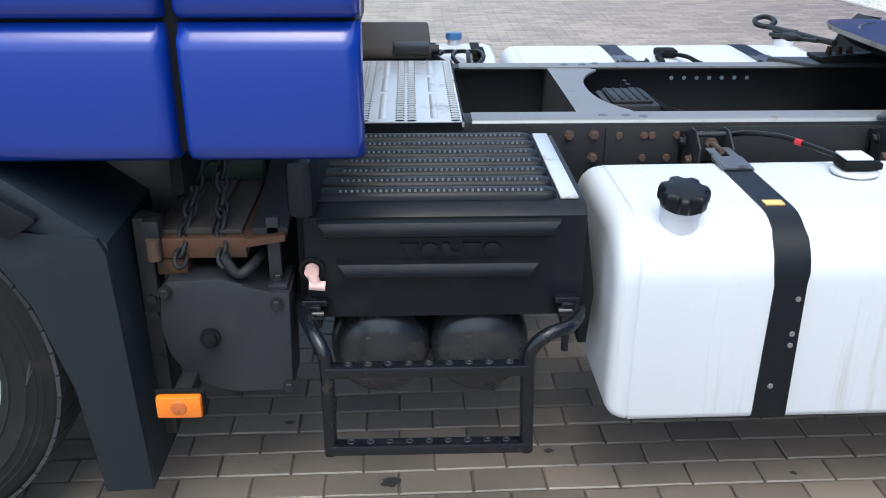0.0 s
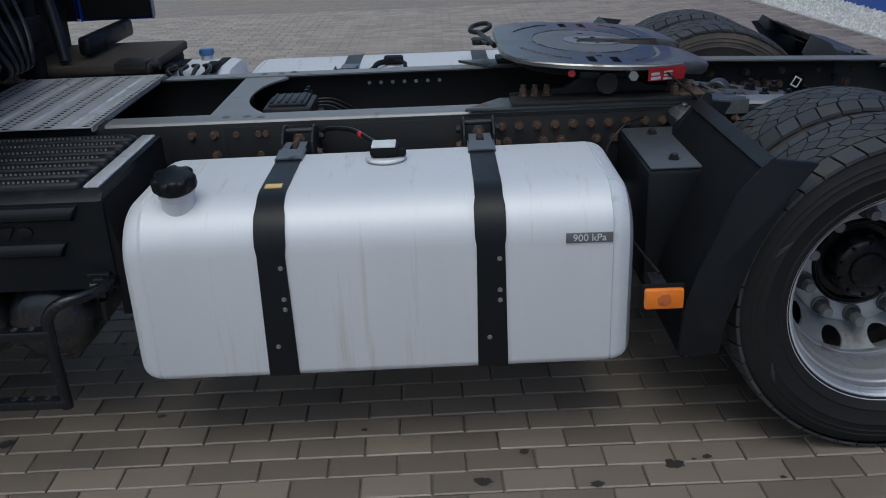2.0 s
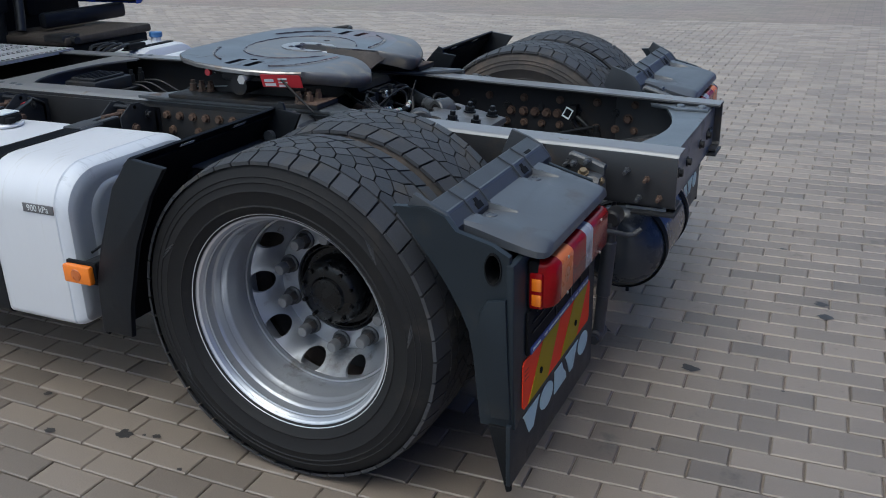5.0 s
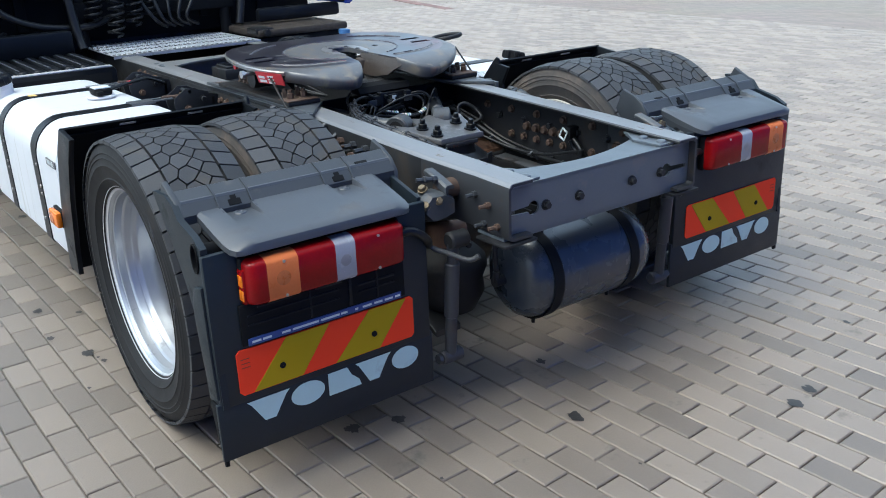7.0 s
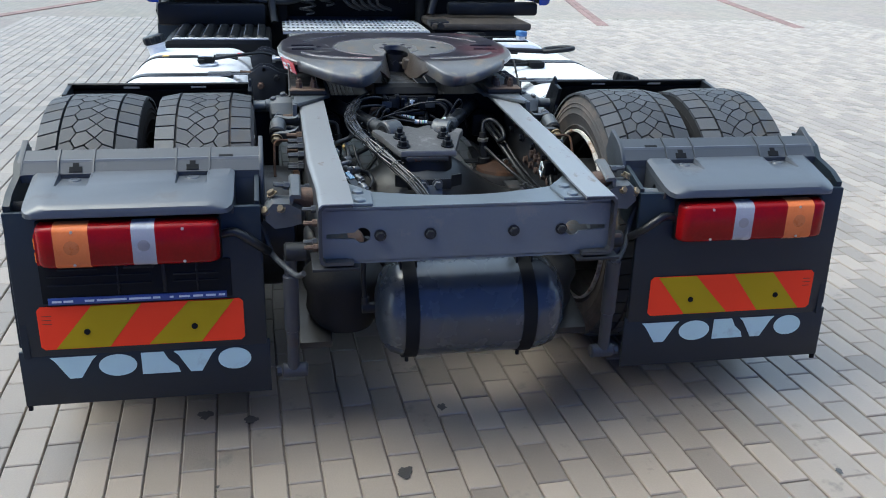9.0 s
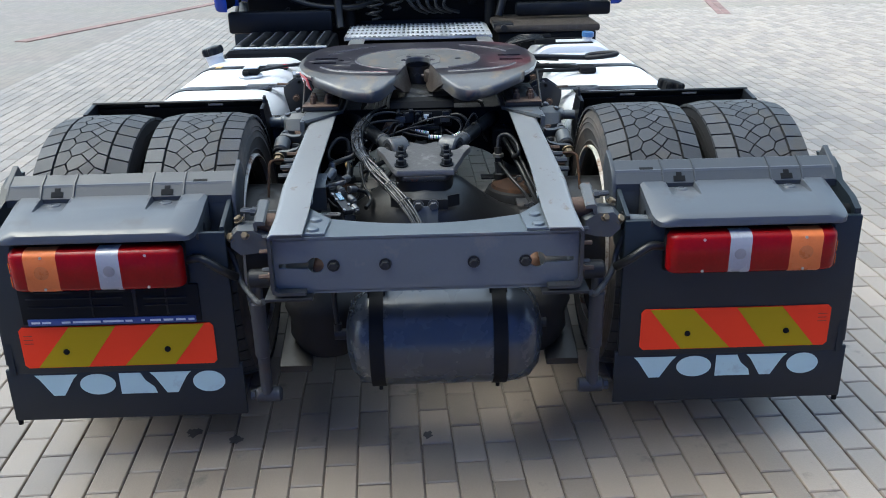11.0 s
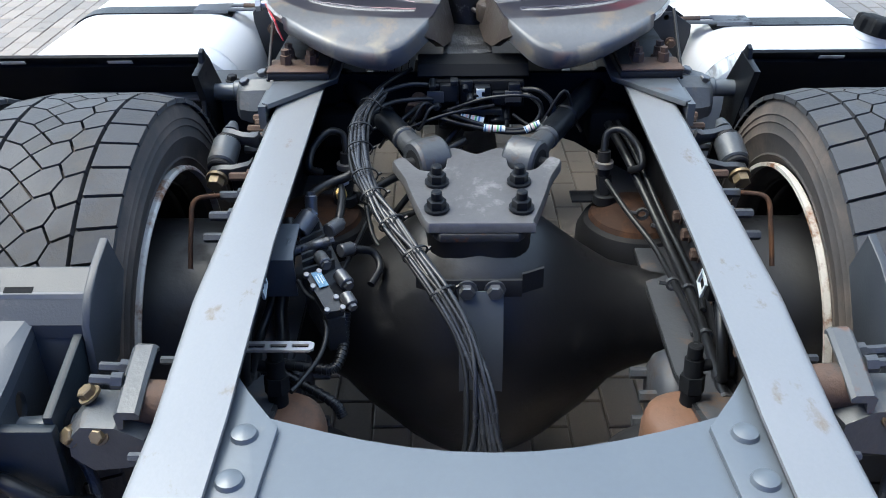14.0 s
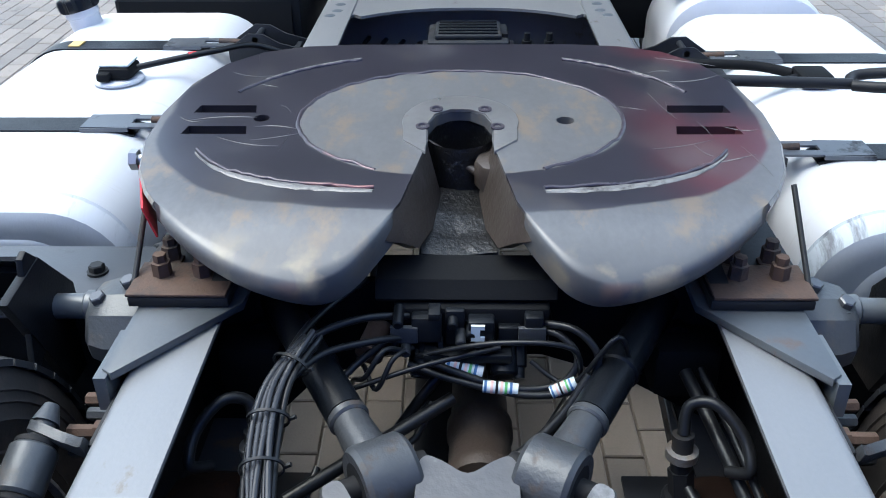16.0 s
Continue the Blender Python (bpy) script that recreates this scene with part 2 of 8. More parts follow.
def coupling_surface():
    """Cast plate: bare worn metal in the middle and on the horns, old grease in a broad horseshoe, rust at the rim."""
    m = surf("worn_coupling_plate", (0.14, 0.14, 0.142), 0.36, 0.6, 0.4, 7, 60, 0.0, (0.2, 0.165, 0.13), 0.3, 11, (1, 1.6, 1), drough=0.5)
    n, l = m.node_tree.nodes, m.node_tree.links
    p = n["Principled BSDF"]
    tc = n.new("ShaderNodeTexCoord")
    sep = n.new("ShaderNodeSeparateXYZ")
    l.new(tc.outputs["Object"], sep.inputs[0])

    def op(kind, a, b=0.0, clamp=False):
        q = n.new("ShaderNodeMath")
        q.operation, q.use_clamp = kind, clamp
        for k, v in enumerate((a, b)):
            if isinstance(v, (int, float)):
                q.inputs[k].default_value = v
            else:
                l.new(v, q.inputs[k])
        return q.outputs[0]

    def noise(s, d=5.0):
        t = n.new("ShaderNodeTexNoise")
        t.inputs["Scale"].default_value, t.inputs["Detail"].default_value = s, d
        l.new(tc.outputs["Object"], t.inputs["Vector"])
        return t.outputs["Fac"]

    def egg(cx, rx, ry, e):
        u = op("POWER", op("ABSOLUTE", op("DIVIDE", op("SUBTRACT", sep.outputs[0], cx), rx)), e)
        v = op("POWER", op("ABSOLUTE", op("DIVIDE", op("SUBTRACT", sep.outputs[1], -0.013), ry)), e)
        return op("ADD", u, v)

    wob = op("MULTIPLY", op("SUBTRACT", noise(9.0), 0.5), 0.22)
    inside = op("MULTIPLY", op("SUBTRACT", op("ADD", egg(-0.683, 0.19, 0.25, 2.2), wob), 1.0), 28.0, True)
    outside = op("MULTIPLY", op("SUBTRACT", 1.0, op("ADD", egg(-0.72, 0.325, 0.463, 3.0), wob)), 22.0, True)
    mask = op("MULTIPLY", inside, outside)
    thin = op("MULTIPLY", op("SUBTRACT", noise(5.0, 2.0), 0.28), 6.0, True)
    mask = op("MULTIPLY", mask, op("ADD", op("MULTIPLY", thin, 0.3), 0.7))
    col = p.inputs["Base Color"].links[0].from_socket
    gm = n.new("ShaderNodeMix")
    gm.data_type = "RGBA"
    gm.inputs[6].default_value, gm.inputs[7].default_value = (0.012, 0.011, 0.016, 1), (0.03, 0.028, 0.038, 1)
    l.new(noise(6.0, 2.0), gm.inputs[0])
    red = op("MULTIPLY", op("MULTIPLY", op("SUBTRACT", sep.outputs[1], 0.22), 9.0, True), op("MULTIPLY", op("SUBTRACT", noise(4.0), 0.42), 7.0, True))
    rd = n.new("ShaderNodeMix")
    rd.data_type = "RGBA"
    rd.inputs[7].default_value = (0.09, 0.022, 0.028, 1)
    l.new(op("MULTIPLY", red, 0.7), rd.inputs[0])
    l.new(gm.outputs[2], rd.inputs[6])
    mx = n.new("ShaderNodeMix")
    mx.data_type = "RGBA"
    l.new(mask, mx.inputs[0])
    l.new(col, mx.inputs[6])
    l.new(rd.outputs[2], mx.inputs[7])
    # dim reflection painted dark on the sloping horns, then yellow smears and rust
    rear = op("MULTIPLY", op("SUBTRACT", sep.outputs[0], -0.36), 14.0, True)
    bk = n.new("ShaderNodeMix")
    bk.data_type = "RGBA"
    bk.inputs[7].default_value = (0.055, 0.06, 0.07, 1)
    l.new(op("MULTIPLY", rear, op("MULTIPLY", op("SUBTRACT", noise(3.5, 5.0), 0.3), 3.0, True)), bk.inputs[0])
    l.new(mx.outputs[2], bk.inputs[6])
    sm = op("MULTIPLY", rear, op("MULTIPLY", op("SUBTRACT", noise(11.0, 7.0), 0.54), 9.0, True))
    ye = n.new("ShaderNodeMix")
    ye.data_type = "RGBA"
    ye.inputs[7].default_value = (0.3, 0.25, 0.17, 1)
    l.new(op("MULTIPLY", sm, 0.75), ye.inputs[0])
    l.new(bk.outputs[2], ye.inputs[6])
    edge = op("MULTIPLY", op("SUBTRACT", sep.outputs[0], -0.285), 40.0, True)
    ru = op("MULTIPLY", edge, op("MULTIPLY", op("SUBTRACT", noise(13.0, 5.0), 0.55), 16.0, True))
    rm = n.new("ShaderNodeMix")
    rm.data_type = "RGBA"
    rm.inputs[7].default_value = (0.3, 0.15, 0.075, 1)
    l.new(ru, rm.inputs[0])
    l.new(ye.outputs[2], rm.inputs[6])
    l.new(rm.outputs[2], p.inputs["Base Color"])
    l.new(op("SUBTRACT", op("ADD", 0.40, op("MULTIPLY", noise(7.0, 2.0), 0.16)), op("MULTIPLY", mask, 0.16)), p.inputs["Roughness"])
    l.new(op("MULTIPLY", op("SUBTRACT", 0.4, op("MULTIPLY", rear, 0.3)), op("SUBTRACT", 1.0, mask)), p.inputs["Metallic"])
    l.new(op("ADD", 0.5, op("MULTIPLY", mask, 0.25)), p.inputs["Specular IOR Level"])
    p.inputs["Coat Roughness"].default_value, p.inputs["Coat IOR"].default_value = 0.14, 1.6
    l.new(op("MULTIPLY", op("SUBTRACT", 1.0, rear), 0.22), p.inputs["Coat Weight"])
    return m


plate_m = coupling_surface()
grease = surf("old_grease", (0.07, 0.062, 0.075), 0.3, 0.3, 0.3, 9, 60, 0.2, (0.2, 0.1, 0.1), 0.15, 3.2, rvar=0.1, drough=0.3)
throat_m = surf("greasy_brown_steel", (0.062, 0.05, 0.042), 0.35, 0.2, 0.4, 18, 90, 0.3, (0.1, 0.085, 0.075), 0.15, 16, drough=0.3)
pinion_m = surf("brown_shaft_steel", (0.05, 0.036, 0.028), 0.6, 0.1, 0.4, 20, 140, 0.3, (0.09, 0.075, 0.062), 0.3, 14)
jaw_m = surf("pitted_black_grease", (0.011, 0.0108, 0.011), 0.4, 0.0, 0.5, 30, 120, 0.6, (0.09, 0.088, 0.085), 0.18, 45, drough=0.5)
rusty = surf("rusty_steel", (0.085, 0.052, 0.036), 0.75, 0.1, 0.4, 25, 140, 0.3, (0.05, 0.04, 0.035), 0.3, 18)
spring_top_m = surf("spring_top_plate", (0.04, 0.022, 0.015), 0.75, 0.0, 0.4, 14, 100, 0.25, (0.085, 0.04, 0.02), 0.3, 12, spec=0.2)
rust_brown = surf("rusted_cover", (0.12, 0.06, 0.033), 0.7, 0.0, 0.3, 14, 120, 0.25, (0.07, 0.045, 0.03), 0.2, 10)
axle_black = surf("axle_paint", (0.007, 0.007, 0.0078), 0.42, 0.0, 0.35, 6, 60, 0.15, (0.014, 0.012, 0.01), 0.2, 9, spec=0.6)
tank_black = surf("air_tank_paint", (0.034, 0.042, 0.054), 0.27, 0.0, 0.2, 5, 120, 0.03, (0.05, 0.048, 0.047), 0.1, 7, coat=0.2, rvar=0.06)
amber = surf("amber_lens", (0.8, 0.2, 0.01), 0.22, 0, 0.12, 30, 200, 0.15, coat=0.5)
amber_pale = surf("pale_amber_lens", (0.66, 0.18, 0.055), 0.3, 0, 0.15, 24, 200, 0.1, spec=0.15)
red_lens = surf("red_lens", (0.23, 0.003, 0.005), 0.2, 0, 0.45, 13, 150, 0.05, spec=0.2)
white_lens = surf("white_lens", (0.32, 0.325, 0.35), 0.25, 0, 0.15, 20, 150, 0.08, coat=0.5)
refl_red = surf("fluorescent_red", (0.95, 0.062, 0.022), 0.5, 0, 0.04, 8, 400, 0.03, spec=0.1)
refl_ochre = surf("ochre_foil", (0.45, 0.31, 0.01), 0.5, 0, 0.08, 8, 400, 0.03, spec=0.1)
white_print = surf("white_print", (0.62, 0.67, 0.68), 0.5, 0, 0.06, 9, 200, 0.02)
flap_mark_m = surf("weathered_white_paint", (0.5, 0.66, 0.64), 0.5, 0, 0.1, 9, 200, 0.02, (0.4, 0.5, 0.49), 0.1, 14)
blue_strip_m = surf("blue_strip", (0.03, 0.06, 0.22), 0.4, 0, 0.1, 20, 200, 0.02)
red_sticker_m = surf("red_sticker", (0.5, 0.03, 0.04), 0.4, 0, 0.15, 30, 200, 0.02)
grey_sticker_m = surf("grey_sticker", (0.12, 0.12, 0.125), 0.5, 0, 0.1, 30, 200, 0.02)
yellow_m = surf("yellow_label", (0.72, 0.5, 0.18), 0.5, 0, 0.1, 30, 200, 0.02)
pink_m = surf("pale_plastic", (0.75, 0.5, 0.45), 0.5, 0, 0.08, 30, 200, 0.03)
leaf_green_m = surf("green_print", (0.12, 0.4, 0.12), 0.5, 0, 0.1, 30, 200, 0.02)
bluecap_m = surf("blue_cap", (0.05, 0.14, 0.32), 0.4, 0, 0.1, 20, 120, 0.05)
board_m = surf("old_boards", (0.036, 0.028, 0.022), 0.75, 0, 0.35, 9, 80, 0.3, (0.05, 0.04, 0.035), 0.3, 5, (1, 6, 1))
orange_rust = surf("orange_rust", (0.078, 0.033, 0.0144), 0.7, 0, 0.3, 12, 120, 0.3, (0.06, 0.045, 0.035), 0.25, 8)
dark_glass = surf("dark_glass", (0.01, 0.012, 0.014), 0.08, 0, 0.1, 3, 50, 0)
PAVER = (0.1879, 0.1539, 0.1231)
paver_obj = surf("concrete_paver", PAVER, 0.52, 0, 0.3, 3.0, 160, 0.2, (0.09, 0.08, 0.07), 0.04, 5, isl="object", rvar=0.08, spec=1.0)
paver_isl = surf("concrete_paver_field", PAVER, 0.52, 0, 0.3, 3.0, 160, 0.2, (0.09, 0.08, 0.07), 0.04, 5, isl="island", rvar=0.08, spec=1.0)
paint_light_across(paver_obj)
paint_light_across(paver_isl)
stain_m = surf("oil_stain", (0.035, 0.033, 0.032), 0.5, 0, 0.3, 20, 160, 0.2)
joint_m = surf("joint_sand", (0.055, 0.048, 0.041), 0.95, 0, 0.3, 8, 200, 0.4)
gravel_m = surf("white_gravel", (0.62, 0.61, 0.58), 0.85, 0, 0.3, 9, 120, 0.3, isl="island")
wall_blue = surf("blue_cladding", (0.02, 0.09, 0.42), 0.4, 0, 0.1, 1.2, 40, 0.03)
car_paint = surf("car_paint", (0.03, 0.028, 0.026), 0.25, 0.3, 0.1, 3, 60, 0.0, coat=0.6)
red_paver_m = surf("red_paver", (0.2, 0.125, 0.113), 0.8, 0, 0.2, 6, 120, 0.3, isl="island")

# ---- mesh helpers ----


def pt(axis, u, v, w):
    """u, v in the plane across axis, w along it."""
    return {"x": (w, u, v), "y": (u, w, v), "z": (u, v, w)}[axis]


def box(bm, x0, x1, y0, y1, z0, z1, bev=0.0, seg=2):
    vs = [bm.verts.new((x, y, z)) for x in (x0, x1) for y in (y0, y1) for z in (z0, z1)]
    fs = [bm.faces.new([vs[i] for i in q]) for q in ((0, 1, 3, 2), (4, 6, 7, 5), (0, 4, 5, 1), (2, 3, 7, 6), (0, 2, 6, 4), (1, 5, 7, 3))]
    if bev:
        es = list({e for f in fs for e in f.edges})
        bmesh.ops.bevel(bm, geom=es, offset=bev, segments=seg, profile=0.5, affect="EDGES")
    return bm


def prism(bm, pts, axis, a, b, bev=0.0):
    va = [bm.verts.new(pt(axis, u, v, a)) for u, v in pts]
    vb = [bm.verts.new(pt(axis, u, v, b)) for u, v in pts]
    n = len(pts)
    fs = [bm.faces.new(va), bm.faces.new(vb[::-1])]
    fs += [bm.faces.new((va[i], vb[i], vb[(i + 1) % n], va[(i + 1) % n])) for i in range(n)]
    if bev:
        bmesh.ops.bevel(bm, geom=list({e for f in fs[:2] for e in f.edges}), offset=bev, segments=2, profile=0.5, affect="EDGES")
    return bm


def loft(bm, rings, closed=True, caps=True):
    vs = [[bm.verts.new(p) for p in r] for r in rings]
    n = len(rings[0])
    for a, b in zip(vs, vs[1:]):
        for i in range(n if closed else n - 1):
            j = (i + 1) % n
            bm.faces.new((a[i], a[j], b[j], b[i]))
    if caps and closed:
        bm.faces.new(vs[0])
        bm.faces.new(vs[-1][::-1])
    return bm


def holed(bm, outer, holes, axis, a, b):
    """A plate with true openings, between a and b along axis."""
    edges = []
    for ring in (outer, *holes):
        vs = [bm.verts.new(pt(axis, u, v, a)) for u, v in ring]
        edges += [bm.edges.new((vs[i], vs[(i + 1) % len(vs)])) for i in range(len(vs))]
    made = bmesh.ops.triangle_fill(bm, use_beauty=True, use_dissolve=False, edges=edges)
    fs = [g for g in made["geom"] if isinstance(g, bmesh.types.BMFace)]
    ext = bmesh.ops.extrude_face_region(bm, geom=fs, use_keep_orig=True)
    d = Vector(pt(axis, 0, 0, b - a))
    for g in ext["geom"]:
        if isinstance(g, bmesh.types.BMVert):
            g.co += d
    return bm


def circle(u, v, r, n=20, r2=None, a0=0.0, a1=360.0):
    full = a1 - a0 >= 359.9
    k = n if full else n - 1
    return [(u + r * math.cos(radians(a0 + (a1 - a0) * i / k)), v + (r2 or r) * math.sin(radians(a0 + (a1 - a0) * i / k))) for i in range(n)]


def turn(bm, prof, n=32, axis="y", at=(0, 0, 0), closed=False, a0=0.0):
    """Turns a profile of (radius, height) about an axis through at."""
    rings = []
    for i in range(n):
        t = a0 + 2 * math.pi * i / n
        c, s = math.cos(t), math.sin(t)
        rings.append([bm.verts.new(Vector(pt(axis, r * c, r * s, h)) + Vector(at)) for r, h in prof])
    m = len(prof)
    for i in range(n):
        a, b = rings[i], rings[(i + 1) % n]
        for k in range(m if closed else m - 1):
            q = (k + 1) % m
            bm.faces.new((a[k], a[q], b[q], b[k]))
    if not closed:
        for end in (0, m - 1):
            if prof[end][0] > 1e-4:
                bm.faces.new([rings[i][end] for i in range(n)])
    return bm


def rod(bm, p, q, r, n=12, r2=None, bev=0.0):
    n = 14 if 7 < n < 14 else n
    p, q = Vector(p), Vector(q)
    rot = (q - p).to_track_quat("Z", "Y").to_matrix()
    L = (q - p).length
    r2 = r if r2 is None else r2
    prof = [(r - bev, 0), (r, bev), (r2, L - bev), (r2 - bev, L)] if bev else [(r, 0), (r2, L)]
    rings = [[p + rot @ Vector((a * math.cos(2 * math.pi * i / n), a * math.sin(2 * math.pi * i / n), h)) for i in range(n)] for a, h in prof]
    return loft(bm, rings)


def smooth_path(pts, k=6):
    pts = [Vector(p) for p in pts]
    out = []
    for i in range(len(pts) - 1):
        a, b, c, d = pts[max(i - 1, 0)], pts[i], pts[i + 1], pts[min(i + 2, len(pts) - 1)]
        for j in range(k):
            t = j / k
            out.append(0.5 * (2 * b + (c - a) * t + (2 * a - 5 * b + 4 * c - d) * t * t + (3 * b - a - 3 * c + d) * t ** 3))
    return out + [pts[-1]]


def tube(bm, pts, r, n=8, k=6):
    n = max(n, 10)
    path = smooth_path(pts, k) if k else [Vector(p) for p in pts]
    rings, up = [], None
    for i, p in enumerate(path):
        d = (path[min(i + 1, len(path) - 1)] - path[max(i - 1, 0)]).normalized()
        if up is None:
            up = d.orthogonal().normalized()
        up = (up - d * up.dot(d)).normalized()
        w = d.cross(up)
        rings.append([p + r * (math.cos(2 * math.pi * j / n) * up + math.sin(2 * math.pi * j / n) * w) for j in range(n)])
    return loft(bm, rings)


def finish(bm, name, material, smooth=35.0):
    bmesh.ops.recalc_face_normals(bm, faces=bm.faces)
    me = bpy.data.meshes.new(name)
    bm.to_mesh(me)
    bm.free()
    for mm in material if isinstance(material, (list, tuple)) else (material,):
        me.materials.append(mm)
    me.polygons.foreach_set("use_smooth", [True] * len(me.polygons))
    me.set_sharp_from_angle(angle=radians(smooth))
    return me


def part(name, bm, material, parent, label="", smooth=38.0):
    ob = new(name, finish(bm, name, material, smooth) if isinstance(bm, bmesh.types.BMesh) else bm)
    ob.parent = parent
    return tagged(ob, label)


def put(name, mesh, parent, m, label=""):
    """A further piece on a shared mesh."""
    ob = new(name, mesh)
    ob.parent = parent
    ob.matrix_parent_inverse = parent.matrix_basis.inverted() if parent else Matrix()
    ob.matrix_basis = m
    return tagged(ob, label)


B = bmesh.new

# ---- ground ----


def bend(x):
    """The courses of the paving swing a little to one side behind the lorry."""
    t = min(max((x + 0.4) / 0.7, 0.0), 1.0)
    return -0.012 * max(0.0, -1.0 - x) + 0.007 * (x + 0.7) + 0.038 * (max(x - 0.3, 0.0) + 0.35 * t * t * (2 - t) * 0.7)


gm = B()
gv = [gm.verts.new(p) for p in ((-400, -400, -0.009), (400, -400, -0.009), (400, 400, -0.009), (-400, 400, -0.009))]
gm.faces.new(gv)
ground = tagged(new("ground", finish(gm, "ground", joint_m)), "grey-brown concrete block paving on a wide yard", "ground", kind="structure")
gmat = bpy.data.materials.new("far_paving")
gmat.use_nodes = True
gn, gl = gmat.node_tree.nodes, gmat.node_tree.links
gt = gn.new("ShaderNodeTexCoord")
gb = gn.new("ShaderNodeTexBrick")
gb.inputs["Scale"].default_value = 1.0
gb.inputs["Color1"].default_value = (*[c * 0.85 for c in PAVER], 1)
gb.inputs["Color2"].default_value = (*[c * 1.12 for c in PAVER], 1)
gb.inputs["Mortar"].default_value = (0.1, 0.09, 0.078, 1)
gb.inputs["Mortar Size"].default_value = 0.004
gb.inputs["Brick Width"].default_value, gb.inputs["Row Height"].default_value = 0.1985, 0.0985
gnz = gn.new("ShaderNodeTexNoise")
gnz.inputs["Scale"].default_value, gnz.inputs["Detail"].default_value = 0.7, 6
gmx = gn.new("ShaderNodeMix")
gmx.data_type, gmx.blend_type = "RGBA", "MULTIPLY"
gmx.inputs[0].default_value = 0.2
gl.new(gt.outputs["Object"], gb.inputs["Vector"])
gl.new(gt.outputs["Object"], gnz.inputs["Vector"])
gl.new(gb.outputs["Color"], gmx.inputs[6])
gl.new(gnz.outputs["Color"], gmx.inputs[7])
gl.new(gmx.outputs[2], gn["Principled BSDF"].inputs["Base Color"])
gn["Principled BSDF"].inputs["Roughness"].default_value = 0.6
gn["Principled BSDF"].inputs["Specular IOR Level"].default_value = 0.75
paint_light_across(gmat)
ground.data.materials[0] = gmat

PW, PH, GAP = 0.1985, 0.0985, 0.0045
X0, X1, Y0, Y1 = -11.0, 3.6, -4.0, 9.0


def paver_at(r, c):
    """Middle and turn of a block in course r, place c."""
    u = -0.888 + (c + 0.5) * PW + (0.5 * PW if r % 2 else 0.0)
    v = -1.342 + (r + 0.5) * PH
    s = (bend(u + 0.05) - bend(u - 0.05)) / 0.1
    return u, v + bend(u), math.atan(s)


def paver_verts(x, y, a, dz, tx, ty, w=PW - GAP, h=PH - GAP):
    ca, sa = math.cos(a), math.sin(a)
    out = []
    for inset, z in ((0.0, -0.03), (0.0, -0.0035), (0.0035, 0.0)):
        for sx, sy in ((-1, -1), (1, -1), (1, 1), (-1, 1)):
            px, py = sx * (w / 2 - inset), sy * (h / 2 - inset)
            out.append((x + px * ca - py * sa, y + px * sa + py * ca, z + dz + px * tx + py * ty))
    return out


PAVER_FACES = [(8, 9, 10, 11)] + [(k, (k + 1) % 4, 4 + (k + 1) % 4, 4 + k) for k in range(4)] + [(4 + k, 4 + (k + 1) % 4, 8 + (k + 1) % 4, 8 + k) for k in range(4)]
rng = random.Random(5)
near_paver, verts, faces = [], [], []
rows = range(int((Y0 + 1.342) / PH) - 2, int((Y1 + 1.342) / PH) + 2)
cols = range(int((X0 + 0.888) / PW) - 2, int((X1 + 0.888) / PW) + 2)
for r in rows:
    for c in cols:
        x, y, a = paver_at(r, c)
        dz, tx, ty = rng.uniform(-0.0015, 0.0012), rng.uniform(-0.006, 0.006), rng.uniform(-0.01, 0.01)
        if not (X0 < x < X1 and Y0 < y < Y1) or x > 3.36 - 0.064 * y - 0.1:
            continue
        if -2.7 < x < 1.7 and -1.68 < y < -1.02 and len(near_paver) < 300:
            near_paver.append((x, y, a, dz, tx, ty))
            continue
        k = len(verts)
        verts += paver_verts(x, y, a, dz, tx, ty)
        faces += [tuple(k + i for i in f) for f in PAVER_FACES]
me = bpy.data.meshes.new("paving_field")
me.from_pydata(verts, [], faces)
me.materials.append(paver_isl)
pavement = tagged(new("pavement", me), "brownish grey concrete block paving in running bond", "paving", kind="structure")

# white gravel strip and the blue hall beyond it
verts, faces = [], []
rng = random.Random(8)


def strip_x(y):
    return 3.36 - 0.064 * y


def wall_x(y):
    return 3.99 - 0.027 * y


for i in range(15000):
    y = rng.uniform(-2.0, 16.0) if i > 2500 else rng.uniform(-6, 22)
    x = rng.uniform(strip_x(y) + 0.02, wall_x(y))
    s, a, z = rng.uniform(0.012, 0.028), rng.uniform(0, 6.28), rng.uniform(0.0, 0.02)
    k = len(verts)
    for j in range(5):
        q = a + j * 1.2566
        verts.append((x + s * math.cos(q) * rng.uniform(0.7, 1.2), y + s * math.sin(q) * rng.uniform(0.7, 1.2), z - 0.012))
    verts.append((x + rng.uniform(-0.4, 0.4) * s, y + rng.uniform(-0.4, 0.4) * s, z + s * 0.7))
    faces += [(k + j, k + (j + 1) % 5, k + 5) for j in range(5)]
me = bpy.data.meshes.new("gravel")
me.from_pydata(verts, [], faces)
me.materials.append(gravel_m)
tagged(new("gravel", me), "strip of loose white gravel along the blue wall", "gravel", kind="stuff")
bm = B()
loft(bm, [[(strip_x(y), y, -0.02), (strip_x(y), y, 0.006), (wall_x(y) + 0.05, y, 0.006), (wall_x(y) + 0.05, y, -0.02)] for y in (-14, 30)])
tagged(new("gravel_bed", finish(bm, "gravel_bed", gravel_m)), "pale gravel bed under the loose stones", "gravel", kind="structure")
bm = B()
loft(bm, [[(wall_x(y), y, 0.0), (wall_x(y) + 0.3, y, 0.0), (wall_x(y) + 0.3, y, 6.0), (wall_x(y), y, 6.0)] for y in (-16, 40)])
